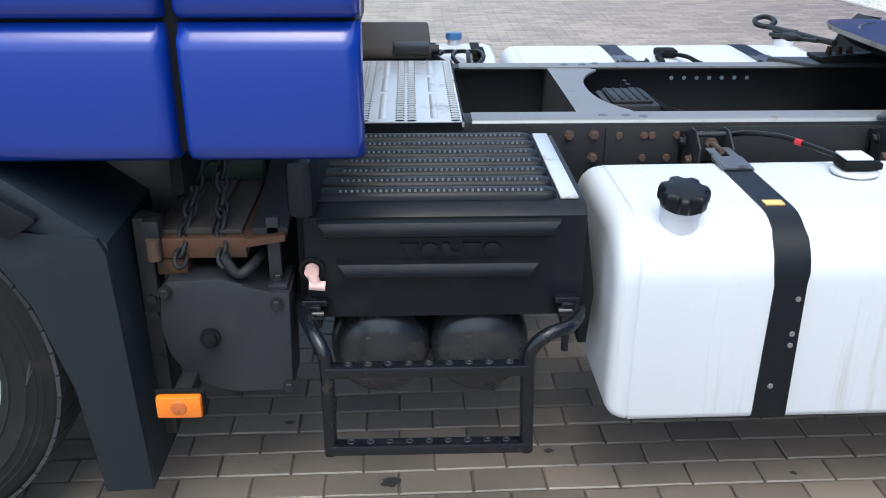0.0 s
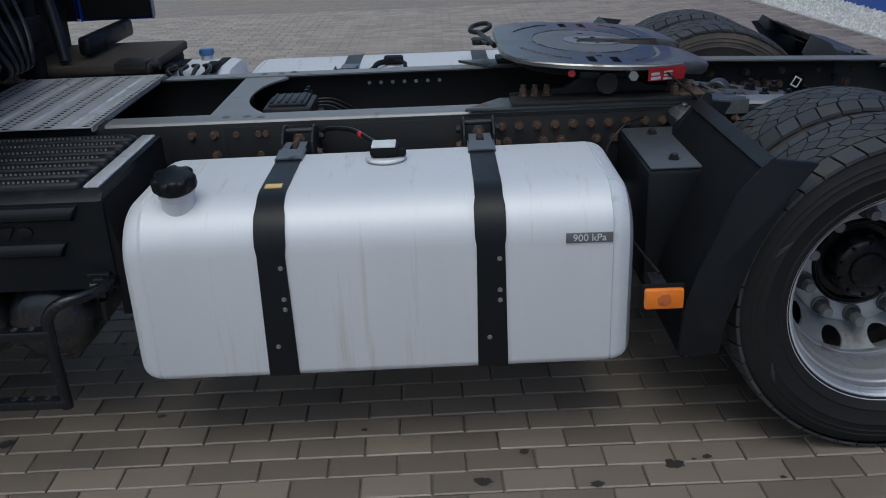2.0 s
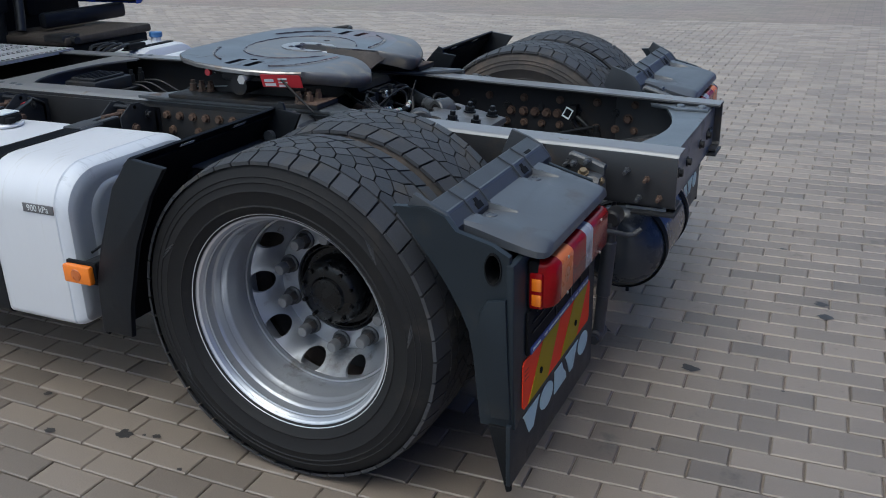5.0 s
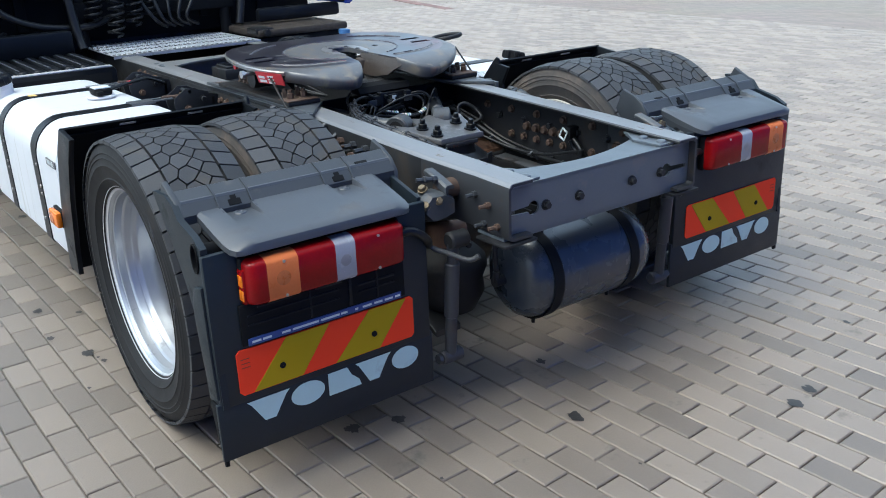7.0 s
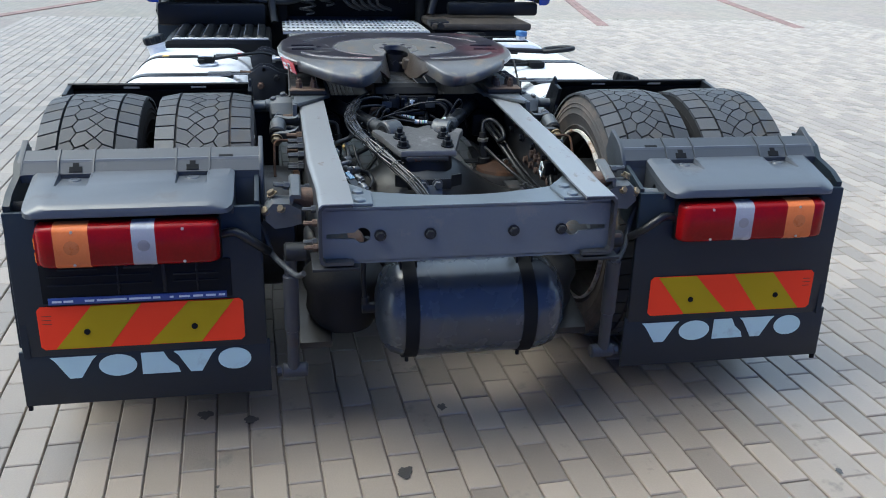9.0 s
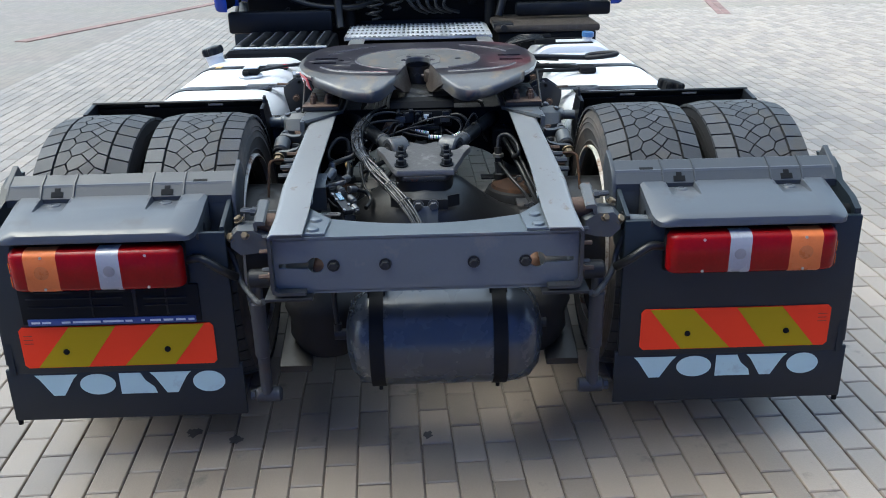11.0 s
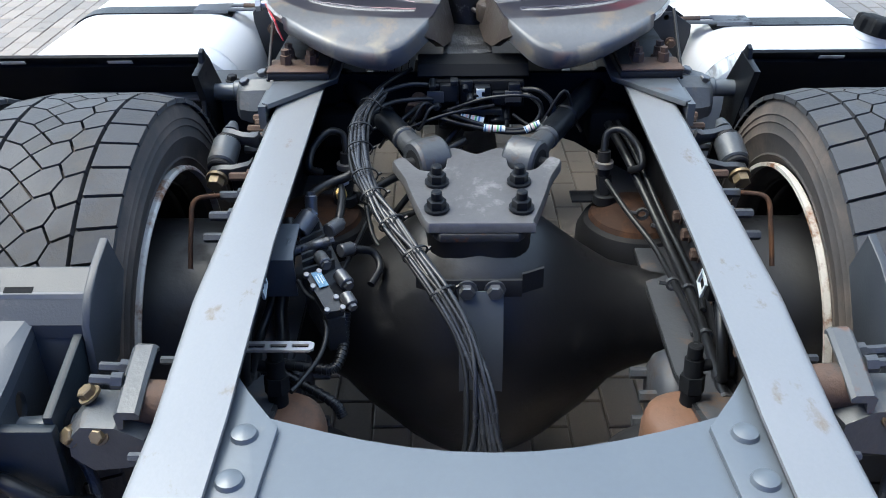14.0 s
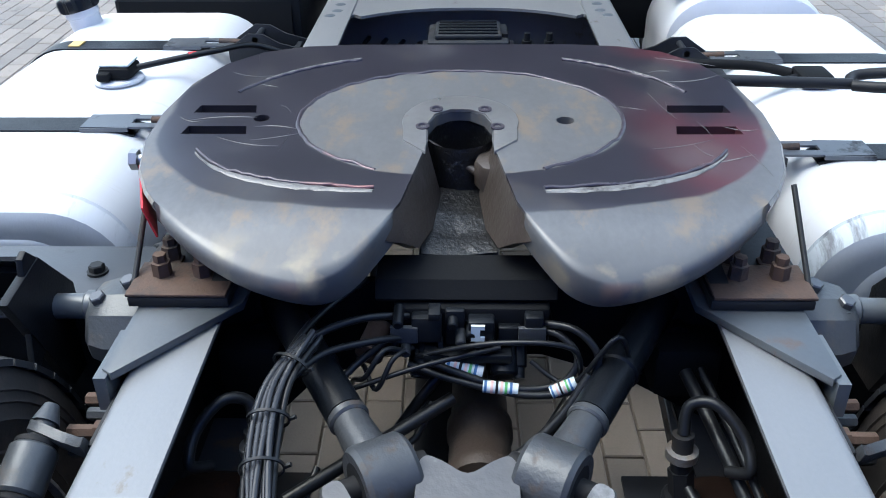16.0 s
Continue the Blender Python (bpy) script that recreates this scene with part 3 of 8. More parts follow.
wall_east = tagged(new("wall_east", finish(bm, "wall_east", wall_blue)), "long plain blue clad wall of a hall", "wall", kind="structure")
bm = B()
for i in range(1, 56):
    y = -16 + i
    loft(bm, [[(wall_x(yy) - 0.012, yy, 0.25), (wall_x(yy) + 0.004, yy, 0.25), (wall_x(yy) + 0.004, yy, 4.2), (wall_x(yy) - 0.012, yy, 4.2)] for yy in (y, y + 0.06)])
part("cladding_rib", bm, wall_blue, wall_east)
# darker and red stripes of blocks in the far yard
for label, mm, a, b, w in (("line of red concrete blocks in the far yard", red_paver_m, (-10.1, 4.4), (-19, 6.2), 0.22), ("line of red concrete blocks across the yard", red_paver_m, (-9.9, 7.55), (-22, 10.4), 0.22), ("line of red concrete blocks near the yard edge", red_paver_m, (-8.9, -5.2), (-14.5, -3.2), 0.24)):
    verts, faces = [], []
    L = math.hypot(b[0] - a[0], b[1] - a[1])
    ang = math.atan2(b[1] - a[1], b[0] - a[0])
    for i in range(int(L / 0.2)):
        for j in range(2):
            px, py = (i + 0.5) * 0.2, (j - 0.5) * 0.1
            k = len(verts)
            verts += [(vx, vy, vz + 0.004) for vx, vy, vz in paver_verts(a[0] + px * math.cos(ang) - py * math.sin(ang), a[1] + px * math.sin(ang) + py * math.cos(ang), ang, 0.0, 0, 0)]
            faces += [tuple(k + q for q in f) for f in PAVER_FACES]
    me = bpy.data.meshes.new("red_line")
    me.from_pydata(verts, [], faces)
    me.materials.append(mm)
    tagged(new("paving_line", me), label, "paving", kind="stuff")

# ---- lorry: chassis ----
truck = tagged(new("truck"), "blue tractor unit with grey chassis, parked without a trailer", "truck")
RO, RI = 0.42, 0.328


def rail_z(x):
    return 0.835 if x < -0.3 else 0.835 - 0.038 * (x + 0.3) / 1.14


def rail_out(x):
    """Half width over the rails: they close in a little at the rear end."""
    return RO - 0.014 * min(max((x - 0.45) / 0.25, 0.0), 1.0)


def rail_in(x):
    return RI - 0.012 * min(max((x - 0.3) / 0.4, 0.0), 1.0)


def rail_low(x):
    return rail_z(x) - (0.27 if x < 0.3 else 0.27 - 0.1 * min((x - 0.3) / 0.3, 1.0))


def hexbolt(name, material):
    bm = B()
    turn(bm, [(0.0165, 0.0), (0.0165, 0.004), (0.0001, 0.004)], 14, "z")
    turn(bm, [(0.0125, 0.004), (0.0125, 0.0135), (0.0105, 0.0155), (0.0001, 0.0155)], 6, "z")
    return finish(bm, name, material)


bolt_mesh, rusty_bolt_mesh, zinc_bolt, brass_bolt = hexbolt("bolt", frame_dark), hexbolt("rusty_bolt", rusty), hexbolt("zinc_bolt", port_m), hexbolt("brass_bolt", brass_m)
sb = B()
turn(sb, [(0.014, 0.0), (0.014, 0.018), (0.0085, 0.0185), (0.0085, 0.05), (0.007, 0.052), (0.0001, 0.052)], 6, "z")
stud_mesh = finish(sb, "stud", rusty)
sb = B()
turn(sb, [(0.014, 0.0), (0.014, 0.018), (0.0085, 0.0185), (0.0085, 0.05), (0.007, 0.052), (0.0001, 0.052)], 6, "z")
stud_grey_mesh = finish(sb, "grey_stud", cast_grey)


def facing(p, d):
    """A pose at p whose z axis looks along d."""
    return Matrix.Translation(p) @ Vector(d).to_track_quat("Z", "Y").to_matrix().to_4x4()


for s in (-1, 1):
    bm = B()
    stations = [-4.4, -0.3, 0.0, 0.3, 0.45, 0.5, 0.6, 0.7, 0.846]
    t = 0.009
    rings = []
    bm2 = B()
    for x in stations:
        zt, zb = rail_z(x), rail_low(x)
        o, i = rail_out(x) * s, rail_in(x) * s
        w = rail_out(x) - t
        rings.append([(x, o - 0.018 * s, zt), (x, i, zt), (x, i, zt - t), (x, (w - 0.009) * s, zt - t), (x, w * s, zt - t - 0.009), (x, w * s, zb + t + 0.009), (x, (w - 0.009) * s, zb + t), (x, i, zb + t), (x, i, zb), (x, o - 0.018 * s, zb), (x, o - 0.005 * s, zb + 0.005), (x, o, zb + 0.018), (x, o, zt - 0.018), (x, o - 0.005 * s, zt - 0.005)])
    # same paint as the end, darker: the web's shade is put in the colour
    loft(bm, rings[:5])
    rail = part("frame_rail", bm, frame_dark, truck, "dark steel frame rail, the web's shade in its grimy colour")
    loft(bm2, rings[4:])
    part("rail_end", bm2, rail_grey, rail, "lighter grey painted end of the rail")
    # worn flange top, wrapped over its rounded outer edge, sky sheen painted in
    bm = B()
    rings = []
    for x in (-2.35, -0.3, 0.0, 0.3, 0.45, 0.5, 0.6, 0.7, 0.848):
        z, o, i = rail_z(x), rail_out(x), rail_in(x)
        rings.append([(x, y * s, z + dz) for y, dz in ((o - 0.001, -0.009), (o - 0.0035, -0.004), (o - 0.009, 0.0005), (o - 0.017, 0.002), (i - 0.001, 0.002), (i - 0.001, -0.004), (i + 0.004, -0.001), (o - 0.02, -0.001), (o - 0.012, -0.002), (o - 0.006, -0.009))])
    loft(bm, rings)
    part("flange", bm, rail_top, rail, "worn pale grey top flange with painted sky sheen", 50)
    # lower flange, dusty on its upper side
    bm = B()
    loft(bm, [[(x, (RO - 0.022) * s, rail_low(x) + t + 0.0005), (x, (RI + 0.002) * s, rail_low(x) + t + 0.0005), (x, (RI + 0.002) * s, rail_low(x) + t + 0.002), (x, (RO - 0.022) * s, rail_low(x) + t + 0.002)] for x in (-0.9, -0.3, 0.0, 0.3, 0.45, 0.6, 0.82)])
    part("lower_flange", bm, dusty_slate, rail, "dusty slate lower flange with rust spots")
    # reinforcing plate outside with two rows of bolts
    bm = B()
    box(bm, -1.95, -0.12, *sorted((RO * s, (RO + 0.008) * s)), 0.585, 0.815, 0.002)
    part("reinforcing_plate", bm, frame_dark, rail)
    for j in range(15):
        x = -1.02 + j * 0.06
        m = rusty_bolt_mesh if j < 11 else stud_mesh
        put("bolt", m, rail, facing((x, (RO + 0.008) * s, 0.782), (0, s, 0)))
        if j % 3 != 1:
            put("bolt", rusty_bolt_mesh, rail, facing((x + 0.02, (RO + 0.008) * s, 0.728), (0, s, 0)))
    for j in range(7):
        put("bolt", rusty_bolt_mesh, rail, facing((-2.06 + j * 0.075 - (0.05 if j > 3 else 0), (RO + 0.001) * s, 0.79), (0, s, 0)))
        if j in (1, 3, 4):
            put("bolt", rusty_bolt_mesh, rail, facing((-2.06 + j * 0.075, (RO + 0.001) * s, 0.72), (0, s, 0)))
    # studs beside the axle, pointing outwards
    for j, (x, z) in enumerate(((-0.28, 0.79), (-0.22, 0.785), (-0.16, 0.78), (-0.02, 0.785), (0.02, 0.76), (0.06, 0.785), (0.1, 0.765), (0.14, 0.785), (0.19, 0.77), (-0.05, 0.72), (0.05, 0.7), (0.12, 0.71))):
        put("stud", stud_grey_mesh if j % 3 else stud_mesh, rail, facing((x, RO * s, z - 0.01), (0, s, 0)))
    # bolts inside the web
    for j in range(12):
        x = -0.3 + j * 0.075
        put("bolt", rusty_bolt_mesh if j % 2 else bolt_mesh, rail, facing((x, (RO - 0.01) * s, 0.72 + 0.035 * (j % 2)), (0, -s, 0)))
        if x > -0.1:
            put("bolt", rusty_bolt_mesh, rail, facing((x, (RO - 0.01) * s, 0.655), (0, -s, 0)))
    for x in (0.02, 0.073, 0.122, 0.17, 0.216, 0.50):
        put("bolt", rusty_bolt_mesh, rail, facing((x, (RO - 0.01) * s, 0.70), (0, -s, 0)) @ Matrix.Scale(1.2, 4))
    # row of small round holes drawn as discs: near shaded dark, far daylight pale
    for j in range(7):
        bm = B()
        turn(bm, [(0.008, 0.0), (0.008, 0.002), (0.0001, 0.002)], 12, "y", (-1.52 + j * 0.0495, (RO + 0.0005) * s if s < 0 else (RO - 0.0115), 0.775))
        part("plug", bm, plastic_dk if s < 0 else zinc, rail)
    # angled plate on the flange under the coupling
    bm = B()
    zt = rail_z(-0.6) + 0.003
    prism(bm, [(-1.14, 0.438 * s), (-0.215, 0.438 * s), (-0.205, 0.425 * s), (-0.36, 0.30 * s), (-1.02, 0.30 * s)], "z", zt, zt + 0.012, 0.002)
    part("mounting_plate", bm, plate_rust, truck, "bevelled steel plate bolted on the frame rail")
    bm = B()
    prism(bm, [(-0.30, 0.445 * s), (-0.2, 0.445 * s), (-0.2, 0.43 * s), (-0.30, 0.43 * s)], "z", zt - 0.04, zt + 0.008)
    part("plate_lip", bm, frame_paint, truck)

# rear cross member with curved front edge and keyhole slots
cm = B()
slot = lambda s: [(s * 0.29 + s * 0.022 * math.cos(radians(a)), 0.701 + 0.022 * math.sin(radians(a))) for a in range(25, 336, 22)] + [(s * 0.385, 0.695), (s * 0.385, 0.707)]
holed(cm, [(-0.402, 0.628), (0.402, 0.628), (0.402, 0.772), (-0.402, 0.772)], [slot(-1), slot(1)], "x", 0.812, 0.82)
curve = [(0.664 + 0.071 * math.cos(radians(90 * y / 0.3)) ** 1.0, y) for y in [-0.3 + 0.05 * i for i in range(13)]]
prism(cm, [(0.82, -0.402), (0.62, -0.402), (0.60, -0.335), *curve, (0.60, 0.335), (0.62, 0.402), (0.82, 0.402)], "z", 0.77, 0.779)
box(cm, 0.70, 0.82, -0.402, 0.402, 0.622, 0.63)
rear_beam = part("rear_crossmember", cm, beam_paint, truck, "grey steel rear cross member with two keyhole slots")
for y in (-0.243, -0.108, 0.123, 0.258):
    put("bolt", bolt_mesh, rear_beam, facing((0.82, y, 0.7), (1, 0, 0)))
rv = B()
turn(rv, [(0.017, 0.0), (0.015, 0.006), (0.008, 0.009), (0.0001, 0.0095)], 16, "z")
rivet_mesh = finish(rv, "rivet", beam_paint)
for s in (-1, 1):
    bm = B()
    prism(bm, [(0.60, 0.325 * s), (0.64, 0.30 * s), (0.695, 0.262 * s), (0.70, 0.256 * s), (0.815, 0.262 * s), (0.815, 0.325 * s)], "z", 0.7795, 0.7875, 0.001)
    part("gusset", bm, beam_paint, rear_beam)
    for x, y in ((0.715, 0.293), (0.79, 0.294)):
        put("rivet", rivet_mesh, rear_beam, facing((x, y * s, 0.7875), (0, 0, 1)))
    # lower lip of the rail end
    bm = B()
    box(bm, 0.72, 0.85, *sorted((0.30 * s, 0.425 * s)), 0.612, 0.621, 0.002)
    part("end_lip", bm, frame_dark, rear_beam)
# cross members further forward
bm = B()
prism(bm, [(-2.02, -0.40), (-2.02, 0.40), (-1.80, 0.40), (-1.86, 0.32), *[(-1.93 + 0.09 * abs(y / 0.3) ** 2.5, y) for y in [0.3 - 0.05 * i for i in range(13)]], (-1.86, -0.32), (-1.80, -0.40)], "z", 0.824, 0.832)
box(bm, -2.02, -2.012, -0.405, 0.405, 0.6, 0.826)
fx = part("crossmember", bm, rail_top, truck, "pale worn cross member with curved edge")
for s in (-1, 1):
    for x, y in ((-1.95, 0.37), (-1.88, 0.37), (-1.83, 0.385)):
        put("rivet", rivet_mesh, fx, facing((x, y * s, 0.832), (0, 0, 1)))
bm = B()
prism(bm, [(-0.41, 0.83), (-0.41, 0.55), (-0.31, 0.57), (-0.23, 0.655), (-0.11, 0.705), (0.11, 0.705), (0.24, 0.66), (0.34, 0.60), (0.41, 0.56), (0.41, 0.83)], "x", -0.46, -0.445)
for x, y, z in ((-0.445, 0.1, 0.78), (-0.445, -0.3, 0.75), (-0.445, 0.3, 0.75)):
    rod(bm, (x, y, z), (x + 0.02, y, z), 0.02, 10)
part("inner_crossmember", bm, plastic_dk, truck)
# web stays, engine tail and dark clutter between the rails in front
bm = B()
box(bm, -2.75, -2.05, -0.40, 0.40, 0.45, 0.62, 0.04)
rod(bm, (-2.7, -0.1, 0.6), (-0.3, -0.02, 0.52), 0.06, 16)
box(bm, -1.55, -1.2, -0.3, 0.3, 0.47, 0.62, 0.02)
part("gearbox_and_shaft", bm, frame_dark, truck)
bm = B()
box(bm, -1.88, -1.70, -0.11, 0.11, 0.745, 0.80, 0.008)
box(bm, -1.86, -1.72, -0.09, 0.09, 0.80, 0.812, 0.004)
box(bm, -1.90, -1.68, -0.13, 0.13, 0.735, 0.747, 0.003)
ecu = part("control_box", bm, slate_paint, truck, "dark grey ribbed electronics box between the rails")
for j in range(5):
    bm = B()
    box(bm, -1.855 + j * 0.028, -1.845 + j * 0.028, -0.08, 0.08, 0.812, 0.816, 0.001)
    part("rib", bm, plastic, ecu)
for j in range(3):
    bm = B()
    y = 0.10 + j * 0.06
    rod(bm, (-1.75, y, 0.74), (-1.75, y, 0.79), 0.014, 10)
    rod(bm, (-1.75, y, 0.79), (-1.75, y, 0.81), 0.009, 10)
    tube(bm, [(-1.75, y, 0.75), (-1.66, y + 0.02, 0.75), (-1.55, y + 0.05, 0.69), (-1.4, 0.3, 0.65)], 0.005, 6)
    part("air_valve", bm, hose_rubber, truck)
bm = B()
for j in range(6):
    y = -0.3 + 0.05 * j
    tube(bm, [(-2.3, y, 0.70), (-2.1, y + 0.03, 0.74 - 0.01 * j), (-1.9, y - 0.02, 0.70), (-1.4, -0.25 + 0.02 * j, 0.72), (-0.5, -0.26 + 0.02 * j, 0.70)], 0.008, 6)
part("inner_hose", bm, hose_rubber, truck)

# ---- wheels ----
TR, TW = 0.463, 0.305


def tyre_mesh():
    bm = B()
    half = [(0.295, 0.105), (0.302, 0.122), (0.318, 0.134), (0.33, 0.141), (0.333, 0.1445), (0.337, 0.1425), (0.372, 0.1495), (0.376, 0.152), (0.38, 0.1495), (0.396, 0.1485), (0.3985, 0.1505), (0.402, 0.148), (0.411, 0.1465), (0.4135, 0.1485), (0.417, 0.146), (0.43, 0.1435), (0.442, 0.137), (0.448, 0.122)]
    prof = [(r, -h) for r, h in half] + [(r, h) for r, h in half[::-1]]
    turn(bm, prof, 72, "y", closed=True)
    return finish(bm, "tyre", rubber)


def tread_block(bm, quad, r0=0.443, r1=TR, inset=0.0012):
    """quad: corners (angle in degrees, y). The block stands on the casing, its top a little smaller."""
    cy = sum(q[1] for q in quad) / len(quad)
    ca = sum(q[0] for q in quad) / len(quad)
    lo, hi = [], []
    for a, y in quad:
        lo.append(bm.verts.new((r0 * math.sin(radians(a)), y, r0 * math.cos(radians(a)))))
        k = 1 - inset / 0.03
        a2, y2 = ca + (a - ca) * k, cy + (y - cy) * k
        rr = r1 - 0.011 * max(0.0, (abs(y2) - 0.085) / 0.06) ** 2
        hi.append(bm.verts.new((rr * math.sin(radians(a2)), y2, rr * math.cos(radians(a2)))))
    n = len(quad)
    bm.faces.new(hi)
    for i in range(n):
        j = (i + 1) % n
        bm.faces.new((lo[i], lo[j], hi[j], hi[i]))


def tread_mesh():
    """Square shoulder blocks, and between them a slanting lattice of five-, six- and four-sided blocks."""
    bm = B()
    N = 48
    da = 360 / N
    ga = 0.26
    rng = random.Random(11)
    top, low, tip, edge, far = (-0.047, -0.36), (-0.0325, 0.13), (-0.005, -1.05), (0.023, -0.52), (0.047, -0.08)
    down = lambda p: (p[0], p[1] + 1.0)
    up = lambda p: (p[0], p[1] - 1.0)
    cells = [[(-0.08, -0.13), top, low, down(top), (-0.08, 0.87)],
             [top, up(low), tip, edge, down(tip), low],
             [down(tip), edge, far, down(edge)],
             [edge, up(far), (0.08, -0.85), (0.08, 0.15), far]]
    for i in range(N):
        a = i * da
        for s in (-1, 1):
            o = 0.3 * da if s > 0 else 0.0
            y0, y1 = s * 0.0845, s * 0.146
            tread_block(bm, [(a + o + ga, y0), (a + o + da - ga, y0), (a + o + da - ga + 1.3, y1), (a + o + ga + 1.3, y1)])
        for cell in cells:
            pts = [(a + da * q, y) for y, q in cell]
            ca, cy = sum(p[0] for p in pts) / len(pts), sum(p[1] for p in pts) / len(pts)
            k = 0.948 + rng.uniform(-0.012, 0.012)
            tread_block(bm, [(ca + (p - ca) * k, cy + (y - cy) * k) for p, y in pts])
    return finish(bm, "tread", tread_rubber, 25)


def rim_mesh(dish):
    """Steel disc wheel. dish: +1 shows the deep outer side, the disc set far in."""
    bm = B()
    prof = [(0.314, -0.128), (0.317, -0.121), (0.313, -0.112), (0.296, -0.108), (0.285, -0.10), (0.283, -0.078), (0.278, -0.06), (0.274, -0.05), (0.27, 0.03), (0.27, 0.10), (0.285, 0.108), (0.312, 0.12), (0.314, 0.125),
            (0.306, 0.121), (0.28, 0.112), (0.264, 0.104), (0.258, 0.03), (0.259, -0.004), (0.263, -0.012), (0.2635, -0.03), (0.266, -0.036), (0.2745, -0.048), (0.2755, -0.068), (0.279, -0.074), (0.286, -0.079), (0.2875, -0.1), (0.29, -0.109), (0.297, -0.114), (0.301, -0.121), (0.309, -0.126)]
    turn(bm, prof, 72, "y", closed=True)
    # bowl-shaped disc with ten hand holes, its flange set far in
    cone = B()
    holes = []
    for k in range(10):
        c, d = math.cos(radians(36 * k)), math.sin(radians(36 * k))
        holes.append([((0.235 + u) * c - v * d, (0.235 + u) * d + v * c) for u, v in circle(0, 0, 0.0245, 20, 0.034)])
    holed(cone, circle(0, 0, 0.267, 64), [circle(0, 0, 0.198, 64), *holes], "y", 0.0, 0.011)
    for v in cone.verts:
        rr = math.hypot(v.co.x, v.co.z)
        v.co.y += 0.148 - 0.10 * ((rr - 0.198) / 0.066) if rr > 0.198 else 0.148
    tmp = bpy.data.meshes.new("disc")
    cone.to_mesh(tmp)
    cone.free()
    bm.from_mesh(tmp)
    bpy.data.meshes.remove(tmp)
    turn(bm, [(0.2595, 0.052), (0.2575, 0.045), (0.252, 0.0455), (0.2495, 0.056), (0.2525, 0.064), (0.259, 0.06)], 72, "y", closed=True)
    turn(bm, [(0.2, 0.15), (0.196, 0.1435), (0.19, 0.141), (0.139, 0.141), (0.139, 0.158), (0.2, 0.16)], 64, "y", closed=True)
    return finish(bm, "wheel", rim_silver, 40)


def nut_mesh():
    """A dark washer and hexagon with a pale round cap."""
    bm = B()
    turn(bm, [(0.0001, 0.0), (0.025, 0.0), (0.025, -0.006), (0.0215, -0.008), (0.0001, -0.008)], 16, "y")
    turn(bm, [(0.0205, -0.008), (0.0205, -0.026), (0.0185, -0.03), (0.0001, -0.03)], 6, "y")
    nf = len(bm.faces)
    turn(bm, [(0.0155, -0.03), (0.0155, -0.05), (0.013, -0.056), (0.0001, -0.057)], 14, "y")
    me = finish(bm, "wheel_nut", [cast_grey, nut_pale], 30)
    for p in me.polygons[nf:]:
        p.material_index = 1
    return me


DUSTY_TYRE = tyre_mesh()
DUSTY_TYRE.materials.clear()
DUSTY_TYRE.materials.append(side_rubber)
# rim edge in brighter zinc: its highlight is put in the colour
flm = B()
turn(flm, [(0.3165, -0.1295), (0.3195, -0.124), (0.3155, -0.112), (0.298, -0.1085), (0.2955, -0.115), (0.309, -0.1275)], 72, "y", closed=True)
FLANGE = finish(flm, "rim_flange", zinc)
TYRE, TREAD, RIM, NUT = tyre_mesh(), tread_mesh(), rim_mesh(1), nut_mesh()
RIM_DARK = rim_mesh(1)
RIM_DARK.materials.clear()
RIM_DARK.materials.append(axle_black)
hubm = B()
turn(hubm, [(0.137, 0.07), (0.137, 0.0), (0.128, -0.008), (0.125, -0.008), (0.118, 0.004), (0.102, 0.004), (0.1, -0.02), (0.096, -0.052), (0.088, -0.063), (0.075, -0.068), (0.056, -0.07), (0.05, -0.078), (0.03, -0.083), (0.0001, -0.084)], 40, "y")
for k in range(10):
    a = radians(36 * k + 18)
    rod(hubm, (0.082 * math.cos(a), -0.06, 0.082 * math.sin(a)), (0.082 * math.cos(a), -0.076, 0.082 * math.sin(a)), 0.006, 6)
for k in range(22):
    a = 2 * math.pi * k / 22
    rod(hubm, (0.044 * math.cos(a), -0.07, 0.044 * math.sin(a)), (0.044 * math.cos(a), -0.0815, 0.044 * math.sin(a)), 0.0018, 5)
HUB = finish(hubm, "hub", hub_m)


sl = B()
for k in range(3):
    u = 0.012 * k
    loft(sl, [[(0.374 + u * 0.3, -0.1505, -0.03 + u), (0.377 + u * 0.3, -0.1505, -0.034 + u), (0.398, -0.1475, 0.004 + u), (0.396, -0.1475, 0.008 + u)], [(0.375 + u * 0.3, -0.1525, -0.03 + u), (0.377 + u * 0.3, -0.1525, -0.033 + u), (0.397, -0.1505, 0.004 + u), (0.396, -0.1505, 0.007 + u)]])
SLASHES = finish(sl, "sidewall_mark", tread_rubber)


def wheel(name, m, outer, label, full=True):
    """outer: the side that shows the dish. The tyre, tread, hub and nuts hang on the wheel."""
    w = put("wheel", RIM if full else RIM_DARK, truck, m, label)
    put("tyre", TYRE if full else DUSTY_TYRE, w, Matrix()).matrix_parent_inverse = Matrix()
    put("tread", TREAD, w, Matrix()).matrix_parent_inverse = Matrix()
    if full:
        put("rim_flange", FLANGE, w, Matrix()).matrix_parent_inverse = Matrix()
        put("hub", HUB, w, Matrix.Translation((0, 0.15, 0))).matrix_parent_inverse = Matrix()
        for k in range(10):
            a = radians(36 * k + 90)
            put("wheel_nut", NUT, w, Matrix.Translation((0.1675 * math.cos(a), 0.141, 0.1675 * math.sin(a))) @ Matrix.Scale(1.12, 4)).matrix_parent_inverse = Matrix()
        for a in (-8, 150, 206, 318):
            put("sidewall_mark", SLASHES, w, Euler((0, radians(a), 0)).to_matrix().to_4x4()).matrix_parent_inverse = Matrix()
    return w


